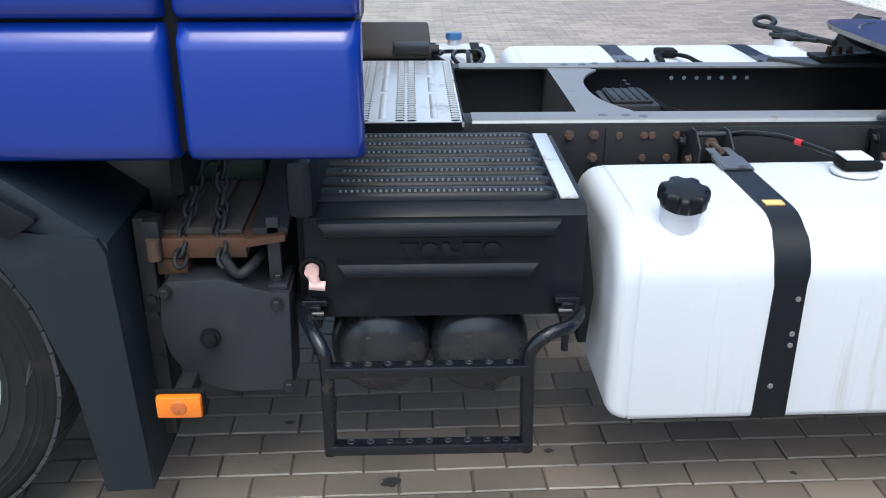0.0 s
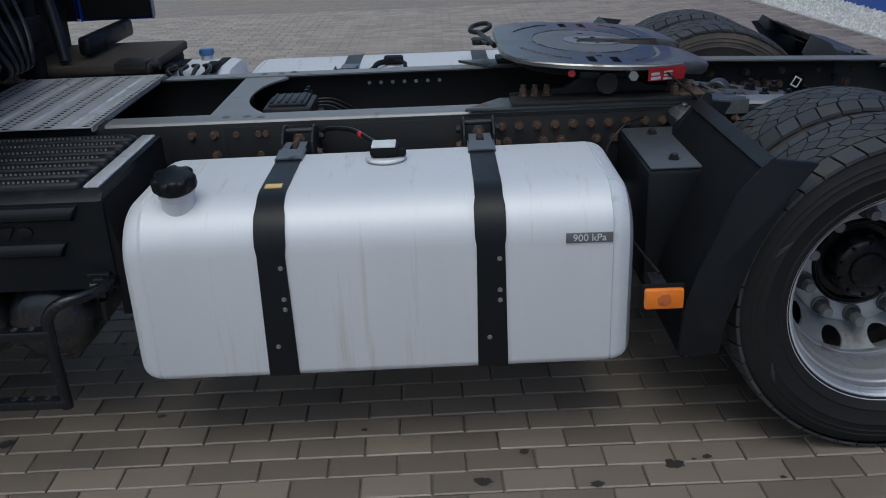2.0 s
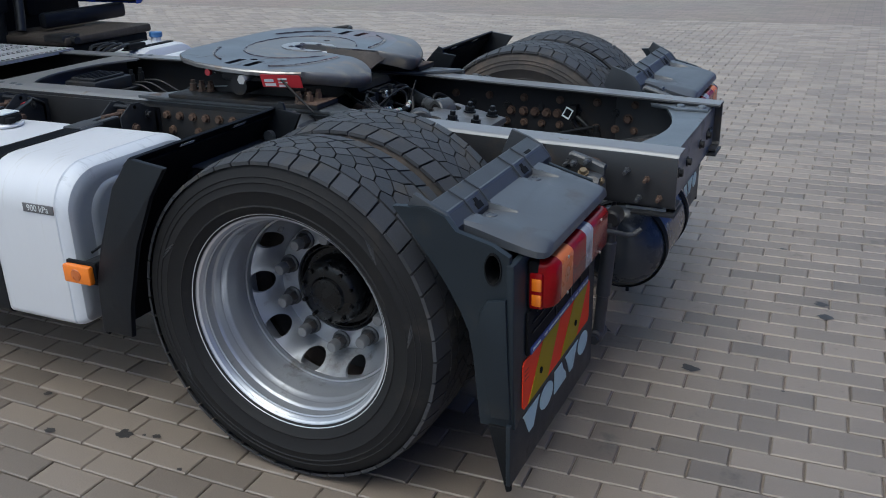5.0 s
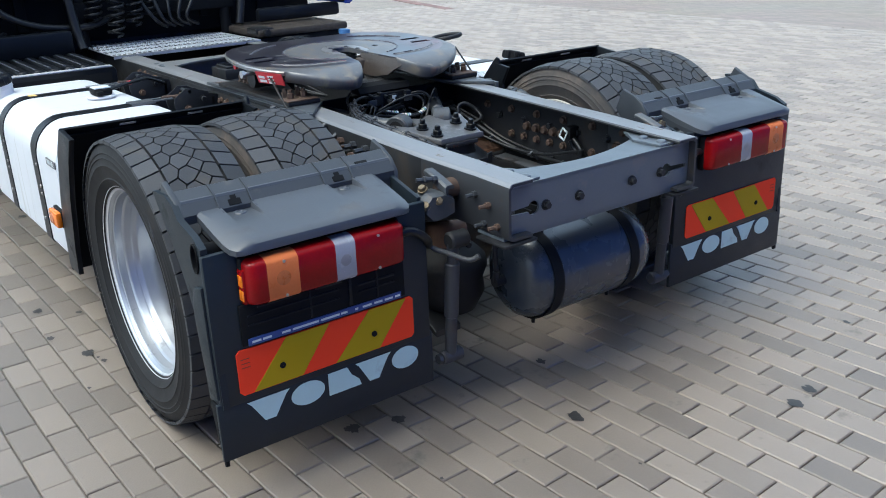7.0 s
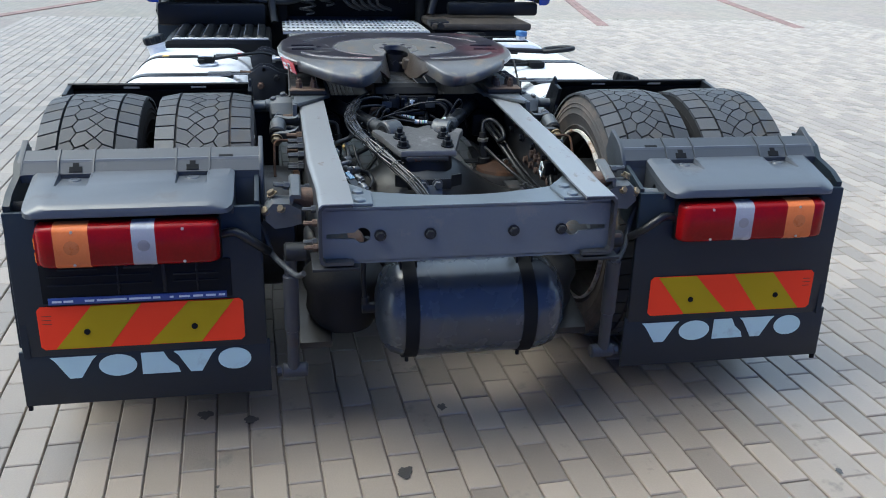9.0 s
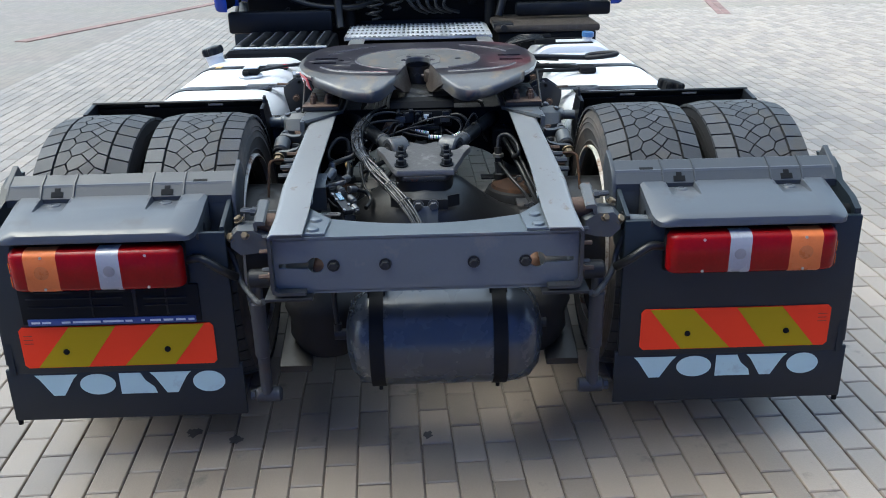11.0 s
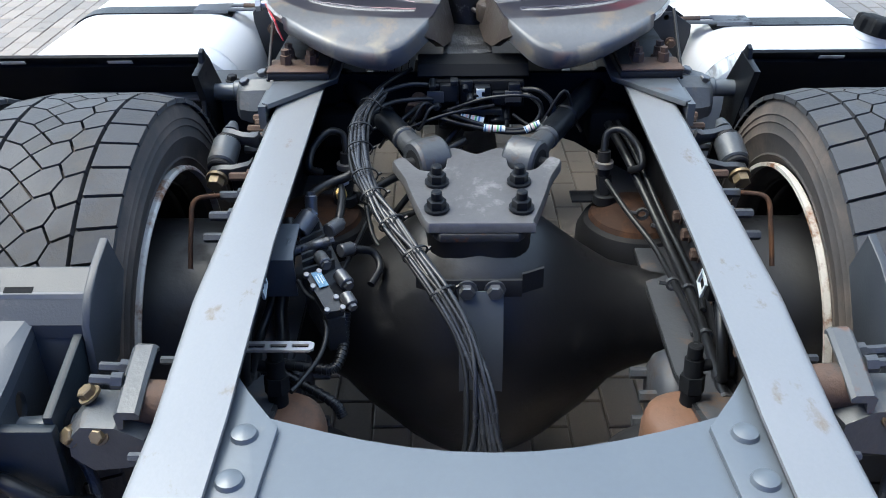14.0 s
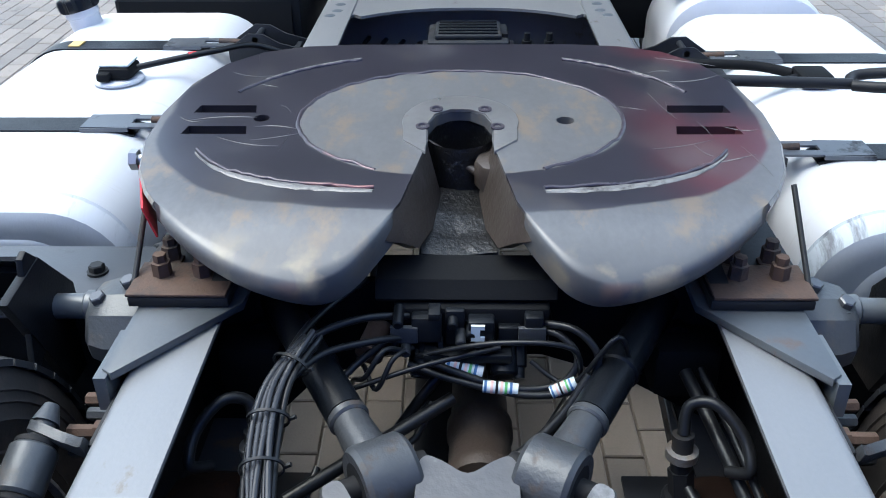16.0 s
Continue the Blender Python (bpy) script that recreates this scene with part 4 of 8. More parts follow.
HUBZ = 0.459
wheel("wheel", Matrix.Translation((0, -1.07, HUBZ)), -1, "silver steel rear wheel, outer of a pair, dark hub")
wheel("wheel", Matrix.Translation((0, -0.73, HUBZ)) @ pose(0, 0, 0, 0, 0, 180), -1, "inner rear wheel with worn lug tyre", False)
wheel("wheel", Matrix.Translation((0, 1.07, HUBZ)) @ pose(0, 0, 0, 0, 0, 180), 1, "silver steel rear wheel, outer of a pair, far side")
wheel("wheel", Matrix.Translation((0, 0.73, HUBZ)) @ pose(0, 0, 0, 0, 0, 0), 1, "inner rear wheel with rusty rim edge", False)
wheel("wheel", Matrix.Translation((-3.795, -1.06, HUBZ + 0.005)) @ pose(0, 0, 0, 0, 7, 0), -1, "steer wheel with dusty tyre under the front mudguard")
wheel("wheel", Matrix.Translation((-3.795, 1.06, HUBZ + 0.005)) @ pose(0, 0, 0, 0, 7, 180), 1, "steer wheel on the far side of the cab")
for s in (-1, 1):
    bm = B()
    turn(bm, [(0.318, 0.0), (0.318, 0.012), (0.314, 0.016), (0.31, 0.016), (0.31, 0.0)], 64, "y", (0, s * 0.588 - 0.009, HUBZ), closed=True)
    part("rim_edge", bm, rim_worn, truck, "worn rusty rim edge")
    bm = B()
    turn(bm, [(0.15, s * 0.45), (0.205, s * 0.46), (0.21, s * 0.52), (0.21, s * 0.66), (0.232, s * 0.7), (0.232, s * 0.84), (0.12, s * 0.86)], 40, "y", (0, 0, HUBZ))
    part("brake_drum", bm, axle_black, truck)

# ---- axle ----
bm = B()
rings = []
AY = [0.0, 0.06, 0.12, 0.15, 0.18, 0.22, 0.27, 0.33, 0.40, 0.58]
AR = [0.288, 0.28, 0.25, 0.225, 0.20, 0.168, 0.122, 0.10, 0.095, 0.095]
AZ = [0.435, 0.435, 0.438, 0.44, 0.442, 0.445, 0.46, 0.468, 0.47, 0.47]


def table(v, col):
    """Value of a column at half width v, between the stations."""
    for k in range(len(AY) - 1):
        if v <= AY[k + 1]:
            return col[k] + (col[k + 1] - col[k]) * (v - AY[k]) / (AY[k + 1] - AY[k])
    return col[-1]


for i in range(45):
    y = -0.58 + i * 1.16 / 44
    rz, cz = table(abs(y), AR), table(abs(y), AZ)
    rx = 0.092 + (rz - 0.095) * 0.6
    rings.append([(rx * math.cos(2 * math.pi * q / 36), y, cz + rz * math.sin(2 * math.pi * q / 36)) for q in range(36)])
loft(bm, rings)
axle = part("axle_housing", bm, axle_black, truck, "black cast drive axle housing with dull paint", 50)
bm = B()
rings = []
for z, hx, hy in ((0.54, 0.12, 0.20), (0.58, 0.122, 0.165), (0.615, 0.121, 0.136), (0.65, 0.117, 0.114), (0.685, 0.111, 0.101), (0.728, 0.108, 0.096)):
    rings.append([(math.copysign(abs(math.cos(q)) ** 0.6, math.cos(q)) * hx, math.copysign(abs(math.sin(q)) ** 0.6, math.sin(q)) * hy, z) for q in [2 * math.pi * k / 40 for k in range(40)]])
loft(bm, rings)
part("axle_pedestal", bm, axle_black, axle, "", 60)
bm = B()
prism(bm, [(0.02, -0.1), (0.108, -0.082), (0.122, -0.07), (0.122, 0.07), (0.108, 0.082), (0.02, 0.1), (-0.09, 0.1), (-0.09, -0.1)], "z", 0.708, 0.7255, 0.004)
part("base_flange", bm, rust_edge_dark, axle, "dark flange with a thin line of rust")
bm = B()
edge = [(0.118, 0.085), (0.108, 0.099), (0.02, 0.127), (-0.04, 0.143), (-0.098, 0.167), (-0.114, 0.163), (-0.117, 0.148), (-0.086, 0.128), (-0.068, 0.11), (-0.066, 0.078), (-0.085, 0.062), (-0.14, 0.059), (-0.158, 0.05), (-0.15, 0.03)]
top = [(x, -y) for x, y in edge[:1]] + edge + [(-0.132, 0.0)] + [(x, -y) for x, y in edge[:0:-1]]
top = [(p.x, p.y) for p in smooth_path([(x, y, 0) for x, y in top + top[:1]], 4)[:-1]]
loft(bm, [[(x * k + (1 - k) * -0.02, y * k, 0.727 + dz - 0.10 * x) for x, y in top] for dz, k in ((0.008, 0.97), (0.012, 1.0), (0.026, 0.995), (0.030, 0.975))])
plate = part("rod_bracket", bm, bracket_cast, truck, "cast bracket bolted on the axle, scuffed to bare metal")
nb = B()
turn(nb, [(0.027, 0.0), (0.027, 0.006), (0.0001, 0.006)], 18, "z")
turn(nb, [(0.0205, 0.006), (0.0205, 0.024), (0.018, 0.026), (0.0001, 0.026)], 6, "z")
turn(nb, [(0.012, 0.026), (0.012, 0.042), (0.009, 0.045), (0.0001, 0.045)], 12, "z")
bignut = finish(nb, "nut", plastic)
for x, y in ((-0.02, -0.078), (-0.02, 0.078), (0.07, -0.077), (0.07, 0.077)):
    put("nut", bignut, plate, facing((x, y, 0.7575 - 0.1 * x), (0.1, 0, 1)) @ Matrix.Scale(0.86, 4))
for s in (-1, 1):
    # eye of the V-rod, its arm running forward and outward
    d = Vector((-0.29, 0.165 * s, 0.04)).normalized()
    eye = Vector((-0.14, 0.098 * s, 0.75))
    ax = Vector((-d.y, d.x, 0)).normalized()
    bm = B()
    rot = ax.to_track_quat("Z", "Y").to_matrix()
    prof = [(0.03, -0.034), (0.043, -0.034), (0.048, -0.028), (0.048, 0.028), (0.043, 0.034), (0.03, 0.034)]
    rings = [[eye + rot @ Vector((r * math.cos(2 * math.pi * i / 28), r * math.sin(2 * math.pi * i / 28), h)) for r, h in prof] for i in range(28)]
    vs = [[bm.verts.new(p) for p in ring] for ring in rings]
    for i in range(28):
        a, b = vs[i], vs[(i + 1) % 28]
        for q in range(len(prof)):
            w = (q + 1) % len(prof)
            bm.faces.new((a[q], a[w], b[w], b[q]))
    arm = part("torque_rod", bm, cast_grey, truck, "grey cast rod eye with rubber bush")
    bm = B()
    rod(bm, eye + ax * 0.034, eye - ax * 0.034, 0.031, 20)
    rod(bm, eye + ax * 0.055, eye - ax * 0.055, 0.016, 10)
    part("bush", bm, rubber, arm)
    bm = B()
    rod(bm, eye + d * 0.04, eye + d * 0.1, 0.027, 20, 0.023)
    rod(bm, eye + d * 0.098, eye + d * 0.112, 0.027, 20, bev=0.003)
    part("rod_neck", bm, cast_grey, arm)
    bm = B()
    rod(bm, eye + d * 0.112, eye + d * 0.42, 0.026, 20)
    rt = part("rod_tube", bm, plastic, arm)
    bm = B()
    rod(bm, eye + d * 0.2, eye + d * 0.212, 0.029, 20, bev=0.003)
    part("collar", bm, plastic, rt)
# strap of sheet over the axle, two bolts, flat strip down the back
bm = B()
bar = [(0.165, -0.075), (0.172, -0.075), (0.172, 0.075), (0.165, 0.075)]
prism(bm, bar, "z", 0.625, 0.66, 0.001)
for s in (-1, 1):
    prism(bm, [(0.165, 0.075 * s), (0.172, 0.075 * s), (0.15, 0.115 * s), (0.143, 0.115 * s)], "z", 0.632, 0.672)
clamp = part("cable_bracket", bm, frame_dark, truck, "black bent sheet bracket with two bolts")
for y in (-0.023, 0.027):
    put("bolt", zinc_bolt, clamp, facing((0.172, y, 0.642), (1, 0, 0)) @ Matrix.Scale(1.15, 4))
bm = B()
loft(bm, [[(0.1745, -0.038, 0.64), (0.1745, 0.042, 0.64), (0.178, 0.042, 0.64), (0.178, -0.038, 0.64)], [(0.202, -0.038, 0.55), (0.202, 0.042, 0.55), (0.206, 0.042, 0.55), (0.206, -0.038, 0.55)], [(0.205, -0.038, 0.45), (0.205, 0.042, 0.45), (0.209, 0.042, 0.45), (0.209, -0.038, 0.45)], [(0.17, -0.038, 0.34), (0.17, 0.042, 0.34), (0.174, 0.042, 0.34), (0.174, -0.038, 0.34)]])
part("sheet_strip", bm, frame_paint, clamp)

# ---- fifth wheel coupling ----
FY, FZ = -0.013, 0.985


def fw_out():
    """Half outline of the coupling plate from the front middle to the horn break."""
    return [(-1.008, 0.0), (-1.008, 0.20), (-0.998, 0.29), (-0.968, 0.365), (-0.91, 0.42), (-0.82, 0.457), (-0.70, 0.474), (-0.60, 0.472), (-0.51, 0.452), (-0.45, 0.425)]


half = fw_out()
inner = [(-0.42, 0.077), (-0.50, 0.064), (-0.60, 0.048), (-0.655, 0.05), (-0.69, 0.038), (-0.71, 0.015), (-0.712, 0.0)]
slots = []
for s in (-1, 1):
    for x in (-0.715, -0.637):
        slots.append([(x - 0.014, s * 0.33 + FY), (x - 0.014, s * 0.42 + FY), (x + 0.014, s * 0.425 + FY), (x + 0.014, s * 0.325 + FY)])
slots.append(circle(-0.672, 0.15, 0.014, 12))
slots.append(circle(-0.68, -0.325, 0.013, 12))
cut = -0.42
fore = [(x, y) for x, y in half if x < cut]
flat = [(x, y + FY) for x, y in fore] + [(cut, 0.405 + FY), (cut, 0.077 + FY)] + [(x, y + FY) for x, y in inner[1:]]
outline = flat + [(x, 2 * FY - y) for x, y in flat[::-1]][1:-1]


def drop(x):
    """The horns bend down smoothly behind the plate."""
    return 1.7 * max(0.0, x - cut) ** 2


HORN = smooth_path([(-0.42, 0.405, 0), (-0.39, 0.378, 0), (-0.355, 0.344, 0), (-0.322, 0.30, 0), (-0.297, 0.25, 0), (-0.285, 0.20, 0), (-0.287, 0.168, 0), (-0.303, 0.14, 0), (-0.335, 0.116, 0), (-0.375, 0.095, 0), (-0.42, 0.077, 0)], 4)
bm = B()
holed(bm, outline, slots, "z", FZ - 0.018, FZ)
coupling = part("fifth_wheel", bm, plate_m, truck, "worn cast coupling plate with a throat and old grease")
for s in (-1, 1):
    bm = B()
    rows = []
    for p in HORN:
        x, y = p.x, p.y
        row = [(cut + (x - cut) * k / 7, s * y + FY, FZ - drop(cut + (x - cut) * k / 7)) for k in range(8)]
        e = 0.008 if x > cut + 0.02 else 0.0
        z = FZ - drop(x)
        ox, oy = (e * 0.8, e * 0.6) if y > 0.17 else (0.0, -e * 0.5)
        row += [(x + ox * 0.6, s * (y + oy * 0.6) + FY, z - 0.004), (x + ox, s * (y + oy) + FY, z - 0.012), (x + ox * 0.4, s * (y + oy * 0.4) + FY, z - 0.03), (x - 0.012, s * (y - 0.006) + FY, z - 0.045)]
        rows.append(row)
    loft(bm, rows, closed=False, caps=False)
    part("horn", bm, plate_m, coupling, "sloping rear horn scraped to bare metal", 70)
    # thin worn lip round the plate
    bm = B()
    pts = [(x, s * y + FY) for x, y in fore] + [(cut, s * 0.405 + FY)]
    loft(bm, [[(x, y, FZ - 0.001), (x + 0.003 * (x + 0.66), y + 0.008 * (y - FY), FZ - 0.006), (x, y, FZ - 0.017), ((x + 0.66) * 0.97 - 0.66, (y - FY) * 0.97 + FY, FZ - 0.017)] for x, y in pts])
    part("rim_lip", bm, cast, coupling, "worn edge of the coupling plate")
    # wall of the throat
    bm = B()
    w = [(-0.37, 0.098), (-0.395, 0.087), (-0.42, 0.078), (-0.50, 0.065), (-0.60, 0.049)]
    loft(bm, [[(x, s * y + FY, FZ - 0.003 - drop(x)), (x, s * (y + 0.012) + FY, FZ - 0.008 - drop(x)), (x, s * (y * (1 - 0.45 * k) + 0.012 + 0.01 * k) + FY, FZ - 0.02 - 0.068 * k - drop(x) * 0.6), (x, s * (y * (1 - 0.45 * k) + 0.002) + FY, FZ - 0.02 - 0.068 * k - drop(x) * 0.6)] for (x, y), k in zip(w, (0.1, 0.4, 0.75, 1.0, 1.0))])
    part("throat_wall", bm, throat_m, coupling, "greasy brown wall of the throat")
bm = B()
for s in (-1, 1):
    rings = []
    for i, (x, y) in enumerate(half):
        k = 0.955 if i % 2 else 0.94
        px, py = (x + 0.66) * k - 0.66, s * y * k + FY
        rings.append([(px, py, FZ - 0.016), ((px + 0.66) * 0.9 - 0.66, (py - FY) * 0.87 + FY, FZ - 0.05), ((px + 0.66) * 0.8 - 0.66, (py - FY) * 0.8 + FY, FZ - 0.062), ((px + 0.66) * 0.76 - 0.66, (py - FY) * 0.76 + FY, FZ - 0.02)])
    loft(bm, rings)
part("skirt", bm, frame_dark, coupling, "dark ribbed skirt under the coupling plate")
bm = B()
rows = []
for i in range(9):
    x = -0.62 + 0.175 * i / 8
    rows.append([(x, y + FY, FZ - 0.092 + 0.004 * math.sin(31 * y + 17 * x) + 0.003 * math.sin(90 * x)) for y in [-0.055 + 0.11 * k / 8 for k in range(9)]] + [(x, 0.055 + FY, FZ - 0.105), (x, -0.055 + FY, FZ - 0.105)])
loft(bm, rows)
jaw = part("lock_jaw", bm, jaw_m, coupling, "pitted dark locking jaw in the throat", 70)
bm = B()
loft(bm, [[(x, y + FY, z) for x, y in circle(-0.665, 0, r, 16)] for r, z in ((0.056, FZ - 0.018), (0.054, FZ - 0.13), (0.03, FZ - 0.132))], caps=False)
prism(bm, circle(-0.665, FY, 0.056, 16), "z", FZ - 0.14, FZ - 0.132)
part("pin_bore", bm, jaw_m, coupling, "black bore at the head of the throat")
bm = B()
prism(bm, [(-0.66, 0.056 + FY), (-0.63, 0.03 + FY), (-0.60, 0.022 + FY), (-0.575, 0.034 + FY), (-0.565, 0.056 + FY)], "z", FZ - 0.075, FZ - 0.03, 0.006)
part("hook", bm, throat_m, coupling, "worn steel hook beside the bore")
bm = B()
rod(bm, (-0.655, -0.05 + FY, FZ - 0.03), (-0.60, 0.04 + FY, FZ - 0.06), 0.006, 8)
part("lock_bar", bm, throat_m, coupling)
# scraped grooves in the grease, with small heaps beside them
rg = random.Random(3)
for s in (-1, 1):
    for cx, rx, ry, e, y0, y1, wd in ((-0.70, 0.255, 0.41, 3.0, 0.115, 0.385, 0.0075), (-0.68, -0.285, 0.40, 2.0, 0.18, 0.37, 0.005)):
        n = 26
        pts = []
        for i in range(n + 1):
            y = y0 + (y1 - y0) * i / n
            pts.append((cx + rx * max(0.0, 1 - (y / ry) ** e) ** (1 / e), y))
        bm = B()
        rows = []
        for i, (x, y) in enumerate(pts):
            k = wd * (0.25 + 0.75 * math.sin(math.pi * min(1.0, (i + 2) / n)) ** 0.6) * rg.uniform(0.75, 1.2)
            rows.append([(x - k, s * y + FY, FZ + 0.0005), (x - k * 0.6, s * y + FY, FZ + 0.002), (x + k * 0.6, s * (y + k * 0.4) + FY, FZ + 0.002), (x + k, s * (y + k * 0.4) + FY, FZ + 0.0005)])
        loft(bm, rows, closed=False, caps=False)
        part("grease_groove", bm, groove_m, coupling, "bright curved scrape in the grease")
        bm = B()
        tube(bm, [(x - wd * 1.25 * (1 if rx > 0 else -1) + rg.uniform(-0.002, 0.002), s * y + FY, FZ + 0.001 + rg.uniform(-0.0015, 0.001)) for x, y in pts], 0.003, 6, 2)
        part("grease_ridge", bm, grease, coupling)
bm = B()
ring = []
for i in range(71):
    a = radians(28 + 304 * i / 70)
    ring.append((-0.683 + 0.193 * math.cos(a) + rg.uniform(-0.004, 0.004), 0.253 * math.sin(a) + FY, FZ + rg.uniform(-0.002, 0.0005)))
tube(bm, ring, 0.0035, 6, 2)
part("grease_ridge", bm, grease, coupling, "thin dark ridge of grease round the bare disc")
bm = B()
pl = [(x, y + FY) for x, y in ([(-0.56, 0.05), (-0.60, 0.085)] + circle(-0.665, 0.0, 0.095, 15, 0.09, 75, 285) + [(-0.60, -0.085), (-0.56, -0.05)])]
inn = [(-0.585, -0.05 + FY), (-0.65, -0.052 + FY), (-0.69, -0.04 + FY), (-0.708, -0.015 + FY), (-0.708, 0.015 + FY), (-0.69, 0.04 + FY), (-0.65, 0.052 + FY), (-0.585, 0.05 + FY)]
prism(bm, pl + inn, "z", FZ - 0.002, FZ + 0.003)
wear = part("wear_ring", bm, cast, coupling, "bolted steel wear ring round the throat")
for x, y in ((-0.643, -0.07), (-0.642, 0.044), (-0.707, -0.051), (-0.706, 0.026)):
    bm = B()
    turn(bm, [(0.011, 0.0), (0.011, 0.003), (0.007, 0.0035), (0.006, 0.001), (0.0001, 0.001)], 12, "z", (x, y, FZ + 0.002))
    part("screw", bm, grease, wear)
# fine pale scratches left by trailers
for k in range(22):
    sg = rg.choice((-1, 1))
    x, y = rg.uniform(-0.93, -0.48), rg.uniform(0.26, 0.43) * sg + FY
    a, n = rg.uniform(-0.5, 0.5) + (0.0 if k % 3 else 1.4), rg.uniform(0.03, 0.11)
    bow, w = rg.uniform(-0.012, 0.012), rg.uniform(0.0005, 0.0011)
    bm = B()
    rows = []
    for i in range(9):
        t = i / 8
        px, py = x + n * (t - 0.5) * math.sin(a) + bow * 4 * t * (1 - t), y + n * (t - 0.5) * math.cos(a)
        e = w * (0.2 + math.sin(math.pi * t))
        rows.append([(px - e, py, FZ + 0.0004), (px - e * 0.5, py, FZ + 0.0009), (px + e * 0.5, py, FZ + 0.0009), (px + e, py, FZ + 0.0004)])
    loft(bm, rows, closed=False, caps=False)
    if abs(y - FY) < 0.44 and -0.97 < x < -0.46:
        part("scratch", bm, groove_m, coupling)
# the plate hangs tilted a little to the rear
for ob in [coupling, *coupling.children_recursive]:
    for v in ob.data.vertices:
        v.co.z -= 0.055 * (v.co.x + 0.67)
for s in (-1, 1):
    # bearing pedestal on the rail
    bm = B()
    yy = sorted((0.32 * s, 0.345 * s))
    prism(bm, [(-0.985, 0.855), (-0.37, 0.855), (-0.37, 0.87), (-0.52, 0.885), (-0.60, 0.925), (-0.74, 0.925), (-0.80, 0.885), (-0.985, 0.87)], "y", *yy)
    box(bm, -0.985, -0.345, *sorted((0.315 * s, 0.45 * s)), 0.851, 0.866, 0.003)
    ped = part("coupling_pedestal", bm, frame_dark, coupling, "dark cast bearing foot with rusty bolts")
    bm = B()
    box(bm, -0.43, -0.345, *sorted((0.318 * s, 0.452 * s)), 0.866, 0.871, 0.002)
    part("foot_edge", bm, rusty, ped)
    bm = B()
    rod(bm, (-0.67, 0.34 * s, 0.915), (-0.67, 0.44 * s, 0.915), 0.035, 18)
    box(bm, -0.76, -0.58, *sorted((0.36 * s, 0.42 * s)), 0.925, 0.962, 0.012)
    part("bearing", bm, frame_dark, ped)
    for x in (-0.395, -0.44, -0.90, -0.94, -0.86):
        for y in (0.34, 0.395, 0.42)[:2 if x > -0.5 else 1]:
            bm = B()
            turn(bm, [(0.0175, 0), (0.0175, 0.005), (0.013, 0.006), (0.013, 0.026), (0.009, 0.027), (0.009, 0.038), (0.0001, 0.039)], 6, "z", (x, (y + 0.02) * s, 0.866))
            part("stud", bm, rusty, ped)
    bm = B()
    rod(bm, (-0.495, 0.45 * s, 0.96), (-0.36, 0.452 * s, 0.845), 0.004, 8)
    part("stay_wire", bm, frame_dark, coupling)
bm = B()
rod(bm, (-0.60, -0.43, 0.952), (-0.60, -0.50, 0.95), 0.009, 10)
rod(bm, (-0.60, -0.50, 0.95), (-0.60, -0.512, 0.95), 0.016, 6)
part("stop_screw", bm, steel, coupling)
bm = B()
rod(bm, (-0.79, -0.44, 0.955), (-0.79, -0.452, 0.955), 0.012, 12)
part("grease_nipple", bm, red_sticker_m, coupling)
bm = B()
STK = lambda x, z: -0.463 + (x + 0.545) * 0.33 + (0.96 - z) * 0.3
loft(bm, [[(x, STK(x, z) - e, z) for x, z in ((-0.545, 0.966), (-0.415, 0.962), (-0.415, 0.918), (-0.545, 0.922))] for e in (0.012, 0.015)])
rl = part("sticker", bm, red_sticker_m, coupling, "red sticker with unreadable white print")
for x0, x1, z0, z1 in ((-0.535, -0.50, 0.925, 0.935), (-0.535, -0.505, 0.94, 0.95), (-0.49, -0.46, 0.922, 0.93), (-0.49, -0.46, 0.935, 0.94), (-0.49, -0.46, 0.946, 0.952)):
    bm = B()
    loft(bm, [[(x, STK(x, z) - e, z) for x, z in ((x0, z1), (x1, z1), (x1, z0), (x0, z0))] for e in (0.0148, 0.0158)])
    part("print_bar", bm, white_print, rl)
# release lever to the far side, with a loop handle
bm = B()
rod(bm, (-1.0, 0.2, 0.945), (-1.04, 0.74, 0.915), 0.011, 10)
rod(bm, (-1.02, 0.3, 0.935), (-1.07, 0.62, 0.905), 0.008, 10)
box(bm, -1.08, -1.0, 0.42, 0.50, 0.91, 0.935, 0.006)
lever = part("release_lever", bm, frame_dark, coupling, "black release lever with a loop handle")
bm = B()
tube(bm, [(-1.04, 0.735, 0.915), (-1.075, 0.76, 0.92), (-1.06, 0.83, 0.93), (-1.01, 0.87, 0.935), (-0.985, 0.85, 0.932), (-0.99, 0.79, 0.925), (-1.03, 0.74, 0.915)], 0.011, 8)
part("loop_handle", bm, frame_dark, lever)

# ---- rear mudguards, lamps and plates ----


